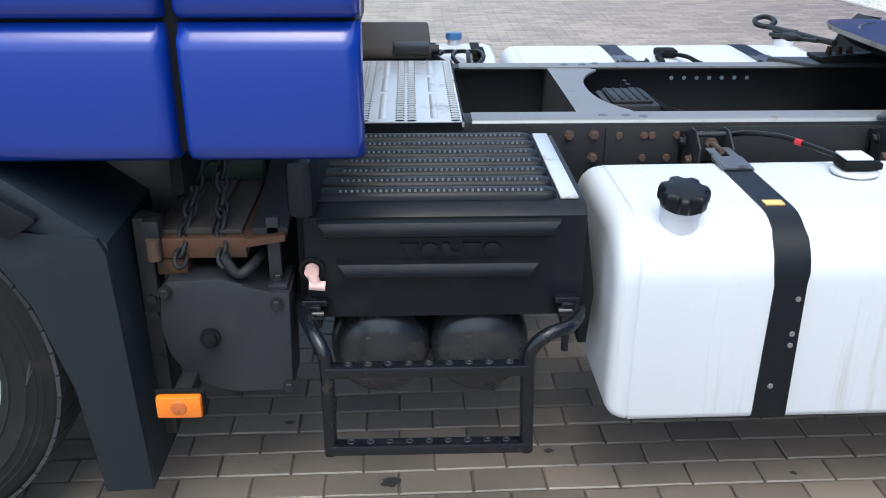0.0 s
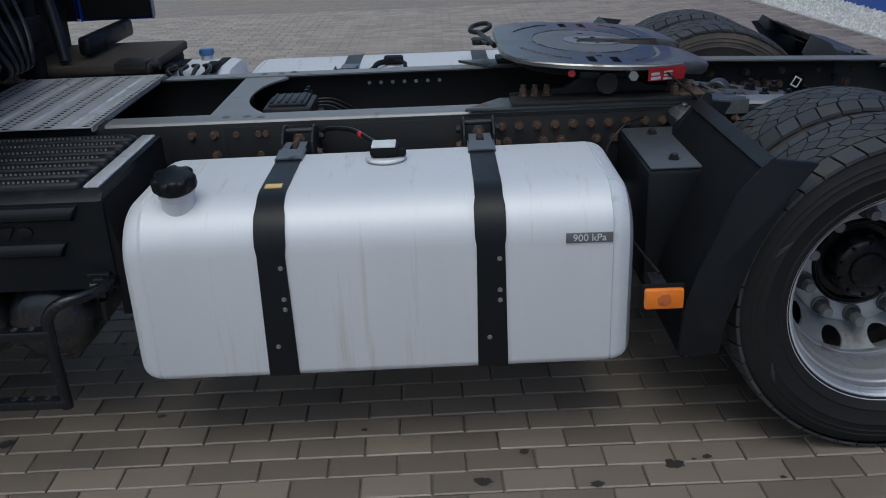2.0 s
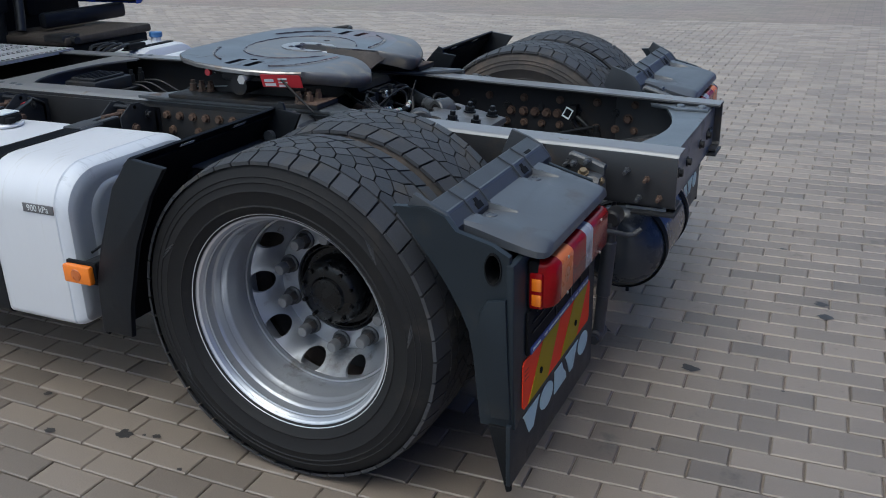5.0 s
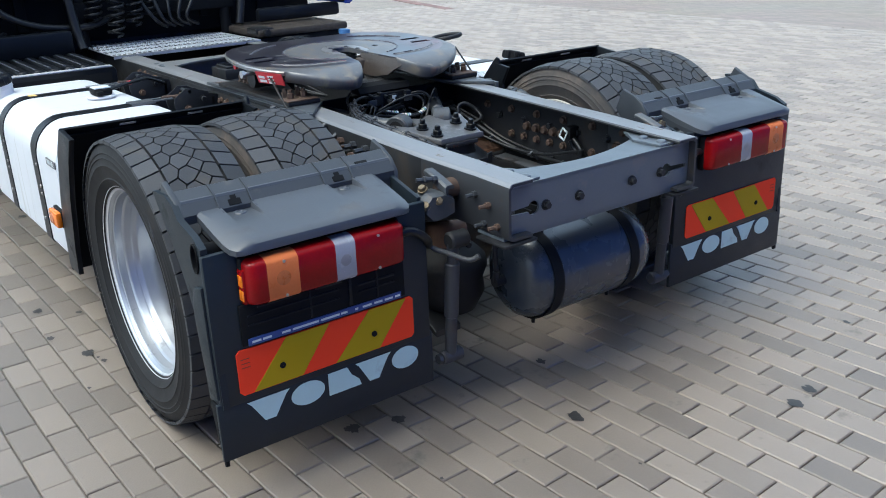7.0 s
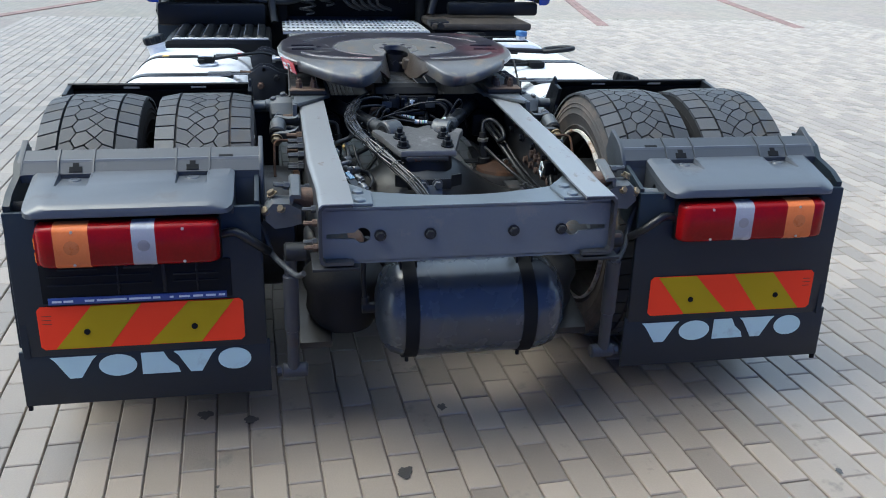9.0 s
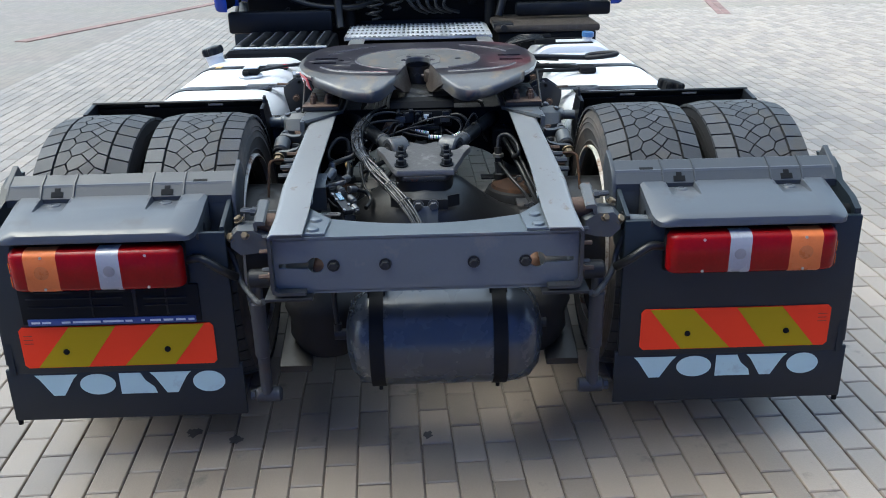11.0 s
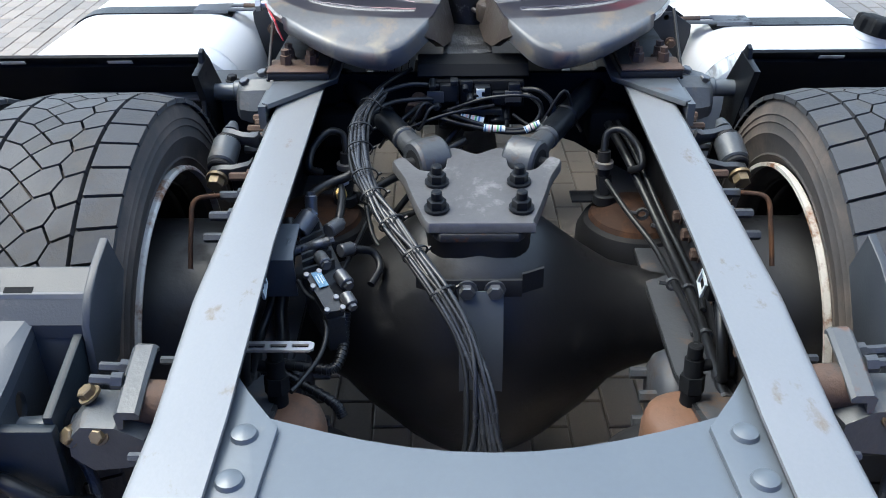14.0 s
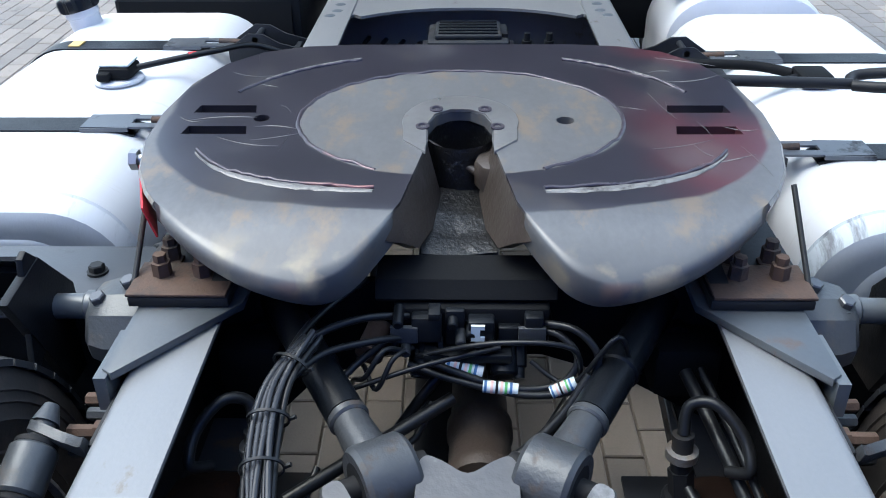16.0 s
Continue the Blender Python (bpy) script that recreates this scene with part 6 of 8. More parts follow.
# ---- front sections of the rear mudguards, box and marker lamp ----
for s in (-1, 1):
    ys = lambda a, b: sorted((a * s, b * s))
    bm = B()
    prof = [(-0.425, 0.866), (-0.435, 0.853), (-0.485, 0.79), (-0.56, 0.61), (-0.598, 0.50), (-0.605, 0.345)]
    ring = [(x, z) for x, z in prof] + [(x + 0.012, z - 0.004) for x, z in prof[::-1]]
    loft(bm, [[(x, y * s, z) for x, z in ring] for y in (0.60, 0.62, 1.22, 1.25)])
    fg = part("front_mudguard", bm, plastic_dk, truck, "black plastic mudguard in front of the rear tyres")
    bm = B()
    prism(bm, [(-0.413, 0.888), (-0.294, 0.872), (-0.357, 0.787), (-0.432, 0.641), (-0.489, 0.446), (-0.50, 0.35), (-0.61, 0.349), (-0.601, 0.509), (-0.565, 0.614), (-0.486, 0.80)], "y", *ys(1.235, 1.252), 0.003)
    part("cheek", bm, plastic, fg, "black plastic outer cheek")
    bm = B()
    prism(bm, [(-0.413, 0.888), (-0.31, 0.875), (-0.35, 0.80), (-0.42, 0.66), (-0.49, 0.66), (-0.49, 0.80)], "y", *ys(0.59, 0.605), 0.003)
    part("inner_cheek", bm, plastic, fg)
    bm = B()
    loft(bm, [[(-0.402, y * s, 0.887), (-0.406, y * s, 0.892), (-0.435, y * s, 0.866), (-0.43, y * s, 0.86)] for y in (0.6, 1.25)])
    prism(bm, [(-0.42, 0.78), (-0.42, 0.88), (-0.39, 0.91), (-0.375, 0.905), (-0.33, 0.74)], "y", *ys(0.592, 0.602), 0.002)
    part("lip", bm, plastic, fg)
    # pale strips painted for the light seen through open slots in the lip
    for y in (0.76, 1.0):
        bm = B()
        loft(bm, [[(-0.4035, yy * s, 0.879), (-0.4015, yy * s, 0.8785), (-0.408, yy * s, 0.871), (-0.410, yy * s, 0.8715)] for yy in (y, y + 0.055)])
        part("slot_edge", bm, zinc, fg)
    bm = B()
    rod(bm, (-0.425, 0.50 * s, 0.80), (-0.43, 0.62 * s, 0.795), 0.019, 16)
    rod(bm, (-0.425, 0.528 * s, 0.80), (-0.425, 0.545 * s, 0.80), 0.023, 16, bev=0.003)
    part("guard_tube", bm, frame_paint, fg, "slate tube that carries the guard")
    bm = B()
    loft(bm, [[(-0.415 + (x + 0.415) * k, y * s, 0.79 + (z - 0.79) * k) for x, z in ((-0.465, 0.775), (-0.47, 0.815), (-0.45, 0.834), (-0.40, 0.836), (-0.37, 0.82), (-0.345, 0.78), (-0.35, 0.75), (-0.41, 0.745))] for y, k in ((0.43, 0.9), (0.455, 1.0), (0.50, 0.97), (0.522, 0.85), (0.53, 0.7))])
    ga = part("guard_arm", bm, pale_cast, fg, "pale grey cast guard arm", 28)
    for x, y, z in ((-0.425, 0.475, 0.834), (-0.40, 0.512, 0.822)):
        put("bolt", zinc_bolt, ga, facing((x, y * s, z), (0.2, 0.25 * s, 1)) @ Matrix.Scale(0.95, 4))
    # stabiliser mount on the outside of the rail: two arms, a rubber bush between them on a pin
    pa, pb = Vector((-0.168, 0.497 * s, 0.806)), Vector((-0.045, 0.507 * s, 0.752))
    d = (pb - pa).normalized()
    bm = B()
    rod(bm, pa, pb, 0.0125, 14)
    sh = part("damper_mount", bm, cast_grey, truck, "grey damper pin in a forked bracket")
    for c, root in ((pa + d * 0.012, Vector((-0.125, 0.425 * s, 0.80))), (pb - d * 0.022, Vector((-0.055, 0.425 * s, 0.775)))):
        bm = B()
        u = (root - c).normalized()
        w = d.cross(u).normalized()
        rows = []
        for t, h in ((-0.016, 0.008), (-0.008, 0.016), (0.012, 0.017), (0.035, 0.013), ((root - c).length - 0.012, 0.018), ((root - c).length, 0.028)):
            q = c + u * t
            rows.append([q + w * h + d * 0.006, q + w * h * 0.6 + d * 0.008, q - w * h * 0.6 + d * 0.008, q - w * h + d * 0.006, q - w * h - d * 0.006, q + w * h - d * 0.006])
        loft(bm, rows)
        part("fork_arm", bm, cast_grey, sh, "", 45)
    bm = B()
    rod(bm, pa + d * 0.032, pb - d * 0.042, 0.028, 24, bev=0.004)
    part("damper_bush", bm, pale_cast, sh, "pale steel sleeve of the bush")
    for k in (0.024, (pb - pa).length - 0.042):
        bm = B()
        rod(bm, pa + d * k, pa + d * (k + 0.011), 0.025, 20, bev=0.003)
        part("rubber_ring", bm, rubber, sh)
    bm = B()
    rod(bm, pb - d * 0.012, pb - d * 0.006, 0.021, 18)
    rod(bm, pb - d * 0.006, pb + d * 0.012, 0.0165, 6, bev=0.001)
    part("end_nut", bm, brass_m, sh, "yellow zinc-plated end nut")
    bm = B()
    rod(bm, pa + d * 0.002, pa - d * 0.022, 0.017, 14, 0.009)
    part("pin_head", bm, pale_cast, sh)
    bm = B()
    tube(bm, [(0.07, 0.47 * s, 0.78), (0.09, 0.51 * s, 0.78), (0.12, 0.515 * s, 0.74), (0.16, 0.515 * s, 0.68)], 0.0045, 6)
    part("rusty_clip", bm, spring_top_m, truck)
bm = B()
box(bm, -0.645, -0.465, -0.95, -0.50, 0.42, 0.772, 0.014)
sbox = part("valve_box", bm, plastic, truck, "black box between fuel tank and mudguard")
bm = B()
box(bm, -0.635, -0.43, -0.94, -0.50, 0.772, 0.779, 0.003)
part("lid", bm, hood_m, sbox, "grey sheet lid with two screws")
for x, y in ((-0.55, -0.86), (-0.55, -0.58)):
    put("bolt", bolt_mesh, sbox, facing((x, y, 0.779), (0, 0, 1)))
bm = B()
tube(bm, [(-0.55, -0.45, 0.80), (-0.62, -0.5, 0.79), (-0.70, -0.6, 0.72), (-0.715, -0.94, 0.70), (-0.70, -0.96, 0.60), (-0.66, -1.2, 0.57)], 0.004, 8)
part("lamp_wire", bm, hose_rubber, sbox)


def marker(x, z, y):
    bm = B()
    box(bm, x - 0.056, x + 0.056, y + 0.012, y + 0.026, z - 0.034, z + 0.034, 0.005)
    base = part("marker_lamp", bm, plastic_dk, truck, "amber rectangular side marker lamp")
    bm = B()
    box(bm, x - 0.051, x + 0.051, y - 0.008, y + 0.013, z - 0.028, z + 0.028, 0.006)
    lens = part("amber_lens", bm, amber, base)
    bm = B()
    turn(bm, [(0.019, 0.0), (0.017, -0.003), (0.0001, -0.0045)], 18, "y", (x, y - 0.0075, z))
    part("bulb_spot", bm, amber_dark, base)
    bm = B()
    box(bm, x - 0.02, x + 0.02, y + 0.02, y + 0.13, z - 0.02, z + 0.02, 0.004)
    part("bracket", bm, frame_dark, base)


marker(-0.66, 0.526, -1.262)
marker(-3.063, 0.407, -1.262)

# ---- fuel tanks ----


def rounded(y0, y1, z0, z1, r):
    """Outline in y, z with its own radius at each corner: (y0,z0), (y1,z0), (y1,z1), (y0,z1)."""
    out = []
    for (cy, cz, a0), q in zip(((y0, z0, 180), (y1, z0, 270), (y1, z1, 0), (y0, z1, 90)), r):
        py, pz = cy + (q if cy == y0 else -q), cz + (q if cz == z0 else -q)
        out += [(py + q * math.cos(radians(a0 + 90 * i / 8)), pz + q * math.sin(radians(a0 + 90 * i / 8))) for i in range(9)]
    return out


def fuel_tank(s, x0, x1, y_in, y_out, z0, z1, straps, label, mat_body):
    """s: side of the lorry. straps: their middles along x."""
    prof = rounded(y_in, y_out, z0, z1, (0.05, 0.026, 0.135, 0.15))
    cy, cz = (y_in + y_out) / 2, (z0 + z1) / 2
    rings = []
    ends = ((0.0, 0.04, 0.056), (0.002, 0.026, 0.042), (0.007, 0.016, 0.029), (0.014, 0.009, 0.019), (0.024, 0.0045, 0.011), (0.038, 0.0015, 0.005), (0.052, 0.0005, 0.0015), (0.056, 0.003, 0.004), (0.06, 0.0, 0.0))
    for x, e, f in [(x0 + dx, e, f) for dx, e, f in ends] + [(x1 - dx, e, f) for dx, e, f in ends[::-1]]:
        hy, hz = (y_out - y_in) / 2, (z1 - z0) / 2
        rings.append([(x, s * (cy + (y - cy) * (hy - e) / hy), cz + (z - cz) * (hz - f) / hz) for y, z in prof])
    bm = B()
    loft(bm, rings[:10])
    tank = part("fuel_tank", bm, mat_body, truck, label, 40)
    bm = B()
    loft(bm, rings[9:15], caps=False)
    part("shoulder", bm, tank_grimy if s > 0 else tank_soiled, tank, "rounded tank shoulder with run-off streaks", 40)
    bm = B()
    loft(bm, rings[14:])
    cap = part("end_cap", bm, tank_end_shaded, tank, "dull bluish pressed tank end, shade put in its colour", 40)
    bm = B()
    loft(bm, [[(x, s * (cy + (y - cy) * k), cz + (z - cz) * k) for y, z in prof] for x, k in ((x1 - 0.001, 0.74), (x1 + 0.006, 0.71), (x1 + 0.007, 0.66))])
    part("pressed_panel", bm, tank_end_shaded, cap)
    pr2 = rounded(y_in - 0.004, y_out + 0.004, z0 - 0.004, z1 + 0.004, (0.05, 0.028, 0.137, 0.152))
    pr1 = rounded(y_in, y_out, z0, z1, (0.05, 0.026, 0.135, 0.15))
    keep = [i for i in range(len(pr2)) if not (pr2[i][0] < y_in + 0.07 and i > 26)]
    for xs in straps:
        def w(i):
            y, z = pr2[i]
            return 0.041 if (z < z1 - 0.03 and (z > z1 - 0.13 or z < z1 - 0.30)) else 0.037
        bm = B()
        loft(bm, [[(xs - w(i), s * pr2[i][0], pr2[i][1]), (xs + w(i), s * pr2[i][0], pr2[i][1]), (xs + w(i), s * pr1[i][0], pr1[i][1]), (xs - w(i), s * pr1[i][0], pr1[i][1])] for i in keep])
        strap = part("strap", bm, plastic, tank, "black steel strap with rubber lining", 50)
        for zz in (z1 - 0.17, z1 - 0.26, z1 - 0.29, z1 - 0.40):
            bm = B()
            turn(bm, [(0.007, 0.0), (0.006, 0.003), (0.0001, 0.0035)], 10, "y", (0, 0, 0))
            rivet = part("strap_rivet", bm, cast, strap)
            rivet.matrix_basis = facing((xs + 0.022 - 0.03 * (zz < z1 - 0.3), s * (y_out + 0.004), zz), (0, s, 0)) @ pose(0, 0, 0, 90, 0, 0)
        # slotted tongue bent up to a cross bar between two upright cheeks
        bm = B()
        holed(bm, [(xs - 0.037, s * (y_in + 0.20)), (xs - 0.034, s * (y_in + 0.02)), (xs + 0.034, s * (y_in + 0.02)), (xs + 0.037, s * (y_in + 0.20))], [[(xs - 0.012, s * (y_in + 0.10)), (xs - 0.012, s * (y_in + 0.035)), (xs + 0.012, s * (y_in + 0.035)), (xs + 0.012, s * (y_in + 0.10))]], "z", z1 + 0.006, z1 + 0.011)
        part("tongue", bm, tongue_m, strap, "bare slate steel tongue with a long slot")
        for dx in (-0.041, 0.037):
            bm = B()
            prism(bm, [(s * (y_in + 0.20), z1 + 0.001), (s * (y_in + 0.20), z1 + 0.009), (s * (y_in + 0.1), z1 + 0.011), (s * (y_in + 0.1), z1 + 0.002)], "x", xs + dx, xs + dx + 0.004)
            part("tongue_edge", bm, tongue_m, strap)
        bm = B()
        rod(bm, (xs, s * (y_in + 0.06), z1 + 0.012), (xs, s * (y_in - 0.05), z1 + 0.006), 0.009, 10)
        rod(bm, (xs, s * (y_in - 0.02), z1 + 0.008), (xs, s * (y_in - 0.04), z1 + 0.006), 0.018, 6)
        part("strap_bolt", bm, rusty, strap)
        bm = B()
        for dx in (-0.05, 0.044):
            prism(bm, [(s * 0.43, z1 - 0.2), (s * 0.43, z1 + 0.005), (s * 0.49, z1 + 0.02), (s * 0.53, z1 + 0.044), (s * 0.57, z1 + 0.046), (s * (y_in + 0.025), z1 + 0.008), (s * (y_in + 0.025), z1 - 0.02), (s * (y_in - 0.02), z1 - 0.2)], "x", xs + dx, xs + dx + 0.006, 0.001)
        rod(bm, (xs - 0.05, s * 0.553, z1 + 0.03), (xs + 0.05, s * 0.553, z1 + 0.03), 0.008, 12)
        box(bm, xs - 0.05, xs + 0.05, *sorted((s * 0.445, s * 0.46)), z1 - 0.08, z1 - 0.0, 0.002)
        brk = part("tank_bracket", bm, slate_paint, tank, "black plate bracket on the frame rail")
        for dx in (0.056, -0.056):
            put("bolt", rusty_bolt_mesh, brk, facing((xs + dx, s * (y_in - 0.03), z1 - 0.04), (1 if dx > 0 else -1, 0, 0)))
            put("bolt", bolt_mesh, brk, facing((xs + dx, s * 0.50, z1 - 0.005), (1 if dx > 0 else -1, 0, 0)))
    return tank


def filler(tank, base, top, r, mat_cap, label):
    base, top = Vector(base), Vector(top)
    d = (top - base).normalized()
    bm = B()
    rod(bm, base, base + d * 0.055, r * 0.86, 28)
    rod(bm, base + d * 0.05, base + d * 0.075, r * 0.93, 28, bev=0.004)
    part("filler_neck", bm, tank_alu, tank)
    bm = B()
    rot = d.to_track_quat("Z", "Y").to_matrix()
    rings = []
    lobe = lambda a: 1.0 + 0.085 * max(-1.0, min(1.0, 2.2 * math.cos(7 * a)))
    for h, k, q in ((0.07, 0.98, 0.0), (0.074, 1.03, 0.6), (0.08, 1.04, 1.0), (0.1, 1.04, 1.0), (0.107, 1.0, 1.0), (0.111, 0.9, 0.9), (0.112, 0.6, 0.2), (0.114, 0.5, 0.0)):
        rings.append([base + rot @ Vector((r * k * (1 + (lobe(a) - 1) * q) * math.cos(a), r * k * (1 + (lobe(a) - 1) * q) * math.sin(a), h)) for a in [2 * math.pi * i / 84 for i in range(84)]])
    loft(bm, rings)
    part("filler_cap", bm, mat_cap, tank, label, 40)


tank_l = fuel_tank(-1, -2.075, -0.725, 0.60, 1.2, 0.306, 0.805, (-1.677, -1.103), "large brushed aluminium fuel tank with two black straps", tank_alu)
for ob in [tank_l, *tank_l.children_recursive]:
    if ob.matrix_basis == Matrix():
        for v in ob.data.vertices:
            v.co.z -= 0.010 * max(0.0, -0.78 - v.co.x) / 1.3
    else:
        ob.location.z -= 0.010 * max(0.0, -0.78 - ob.location.x) / 1.3
filler(tank_l, (-1.921, -1.105, 0.765), (-1.921, -1.125, 0.85), 0.052, plastic, "black ribbed fuel cap")
bm = B()
box(bm, -1.702, -1.656, -1.06, -1.03, 0.802, 0.8055)
part("yellow_label", bm, yellow_m, tank_l, "small yellow label on the strap")
bm = B()
rod(bm, (-1.385, -0.83, 0.803), (-1.385, -0.83, 0.815), 0.06, 24, bev=0.004)
part("sender_flange", bm, tank_alu, tank_l)
bm = B()
box(bm, -1.43, -1.345, -0.865, -0.785, 0.815, 0.845, 0.012)
box(bm, -1.36, -1.325, -0.86, -0.83, 0.818, 0.838, 0.006)
snd = part("level_sender", bm, plastic_dk, tank_l, "black fuel level sender with hose")
bm = B()
box(bm, -1.425, -1.355, -0.86, -0.79, 0.845, 0.851, 0.002)
part("sender_lid", bm, white_print, snd)
bm = B()
tube(bm, [(-1.40, -0.79, 0.83), (-1.44, -0.72, 0.835), (-1.50, -0.62, 0.84), (-1.58, -0.55, 0.83), (-1.62, -0.46, 0.79)], 0.0075, 8)
part("sender_hose", bm, hose_rubber, snd)
bm = B()
rod(bm, (-1.465, -0.68, 0.838), (-1.475, -0.663, 0.838), 0.009, 10)
part("red_coupling", bm, red_sticker_m, snd)
bm = B()
box(bm, -0.908, -0.786, -1.2035, -1.1985, 0.667, 0.694, 0.001)
lab = part("pressure_label", bm, grey_sticker_m, tank_l, "grey label reading 900 kPa")
tcu = bpy.data.curves.new("label_text", "FONT")
tcu.body, tcu.size, tcu.extrude, tcu.align_x, tcu.align_y = "900 kPa", 0.0275, 0.0004, "CENTER", "CENTER"
tob = bpy.data.objects.new("label_text", tcu)
scene.collection.objects.link(tob)
bpy.context.view_layer.update()
tme = bpy.data.meshes.new_from_object(tob.evaluated_get(bpy.context.evaluated_depsgraph_get()))
bpy.data.objects.remove(tob)
tme.materials.clear()
tme.materials.append(white_print)
put("label_text", tme, lab, Matrix.Translation((-0.847, -1.2042, 0.6805)) @ pose(0, 0, 0, 90, 0, 0))
tank_r = fuel_tank(1, -2.12, -0.725, 0.60, 1.2, 0.285, 0.775, (-1.63, -1.03), "large aluminium fuel tank on the far side, dirty at the rear", tank_alu)
filler(tank_r, (-0.82, 1.05, 0.735), (-0.82, 1.07, 0.82), 0.052, plastic_dk, "black ribbed fuel cap")
bm = B()
box(bm, -1.48, -1.39, 0.78, 0.86, 0.778, 0.81, 0.01)
tube(bm, [(-1.46, 0.78, 0.795), (-1.50, 0.70, 0.80), (-1.52, 0.55, 0.80), (-1.6, 0.46, 0.78)], 0.012, 8)
tube(bm, [(-1.43, 0.78, 0.795), (-1.38, 0.70, 0.80), (-1.36, 0.55, 0.80), (-1.25, 0.46, 0.78)], 0.009, 8)
part("level_sender", bm, plastic_dk, tank_r, "black fuel level sender with hoses")

# small tank and battery cover on the far side
bm = B()
prof = rounded(0.62, 1.14, 0.40, 0.80, (0.1, 0.1, 0.15, 0.15))
loft(bm, [[(x, 0.88 + (y - 0.88) * k, 0.6 + (z - 0.6) * k) for y, z in prof] for x, k in ((-2.53, 0.85), (-2.52, 0.96), (-2.49, 1.0), (-2.21, 1.0), (-2.18, 0.96), (-2.17, 0.85))])
add_tank = part("additive_tank", bm, tank_alu, truck, "small aluminium tank with a blue cap")
bm = B()
rod(bm, (-2.34, 0.98, 0.79), (-2.34, 0.985, 0.825), 0.028, 20)
part("neck", bm, zinc, add_tank)
bm = B()
rod(bm, (-2.34, 0.985, 0.822), (-2.34, 0.987, 0.853), 0.036, 20, bev=0.005)
part("blue_cap", bm, bluecap_m, add_tank, "blue screw cap")
for x in (-2.44, -2.25):
    bm = B()
    box(bm, x - 0.025, x + 0.025, 0.66, 0.78, 0.80, 0.83, 0.006)
    box(bm, x - 0.02, x + 0.02, 0.64, 1.0, 0.799, 0.806, 0.002)
    part("clamp", bm, plastic_dk, add_tank)
bm = B()
for k in range(4):
    tube(bm, [(-2.44 + 0.05 * k, 0.72, 0.82), (-2.40 + 0.05 * k, 0.66, 0.83), (-2.42 + 0.06 * k, 0.58, 0.82), (-2.3, 0.47, 0.78)], 0.009, 6)
part("tank_hose", bm, hose_rubber, add_tank)
bm = B()
box(bm, -3.0, -2.47, 0.47, 1.06, 0.58, 0.84, 0.01)
bat = part("battery_box", bm, plastic_dk, truck, "black battery box with worn brown lid")
bm = B()
box(bm, -3.02, -2.45, 0.45, 1.08, 0.84, 0.885, 0.014)
part("lid", bm, board_m, bat, "worn brown lid")
bm = B()
box(bm, -2.60, -2.46, 0.44, 0.56, 0.86, 0.895, 0.008)
rod(bm, (-2.46, 0.5, 0.87), (-2.42, 0.5, 0.87), 0.02, 10)
part("lid_latch", bm, frame_dark, bat)

# ---- near side boxes behind the cab ----
bm = B()
prof = [(-1.10, 0.545), (-1.105, 0.80), (-1.085, 0.818), (-1.05, 0.822), (-0.53, 0.822), (-0.52, 0.81), (-0.52, 0.545)]
loft(bm, [[(x, -0.8 + (y + 0.8) * k, z) for y, z in prof] for x, k in ((-2.78, 0.985), (-2.772, 1.0), (-2.138, 1.0), (-2.13, 0.985))])
boxl = part("storage_box", bm, plastic, truck, "black plastic box with ribbed walkway top")
bm = B()
loft(bm, [[(0, 0, -0.002), (0.0065, 0, -0.002), (0.0065, 0.005, 0), (0, 0.005, 0)], [(0.001, 0.0005, 0.006), (0.0055, 0.0005, 0.006), (0.0055, 0.003, 0.006), (0.001, 0.003, 0.006)]])
TOOTH = finish(bm, "grip_tooth", rail_top)
for j in range(7):
    y = -1.03 + j * 0.075
    bm = B()
    arc = [(-0.029, 0.0), (-0.027, 0.009), (-0.021, 0.017), (-0.010, 0.021), (0.010, 0.021), (0.021, 0.017), (0.027, 0.009), (0.029, 0.0)]
    loft(bm, [[(x, y + u * k, 0.8215 + v * k) for u, v in arc] for x, k in ((-2.76, 1.0), (-2.222, 1.0), (-2.208, 0.93), (-2.198, 0.75), (-2.193, 0.4))])
    rb = part("ridge", bm, plastic, boxl, "", 60)
    for i in range(36):
        put("grip_tooth", TOOTH, rb, Matrix.Translation((-2.70 + i * 0.0133, y - 0.018, 0.8395)))
bm = B()
box(bm, -2.188, -2.145, -1.06, -0.535, 0.822, 0.83, 0.003)
part("bare_strip", bm, zinc, boxl, "strip worn to bare bright metal")
for z, a, b in ((0.772, -2.75, -2.19), (0.67, -2.708, -2.236)):
    bm = B()
    loft(bm, [[(a, -1.10, z + 0.024), (b, -1.10, z + 0.024), (b - 0.02, -1.10, z - 0.026), (a + 0.02, -1.10, z - 0.026)], [(a + 0.003, -1.121, z + 0.019), (b - 0.003, -1.121, z + 0.019), (b - 0.02, -1.128, z - 0.012), (a + 0.02, -1.128, z - 0.012)], [(a + 0.012, -1.127, z + 0.010), (b - 0.012, -1.127, z + 0.010), (b - 0.022, -1.13, z - 0.006), (a + 0.022, -1.13, z - 0.006)]])
    part("front_rib", bm, plastic, boxl)
for k in range(5):
    bm = B()
    u, w = -2.56 + 0.048 * k, 0.042
    q = ([(u, 0.736), (u + w, 0.736), (u + w * 0.6, 0.704), (u + w * 0.4, 0.704)], circle(u + w / 2, 0.72, w / 2, 18, 0.016), [(u, 0.736), (u + w * 0.4, 0.736), (u + w * 0.5, 0.716), (u + w, 0.714), (u + w, 0.704), (u, 0.704)])[(0, 1, 2, 0, 1)[k]]
    prism(bm, q, "y", -1.111, -1.102, 0.001)
    part("embossed_mark", bm, plastic, boxl)
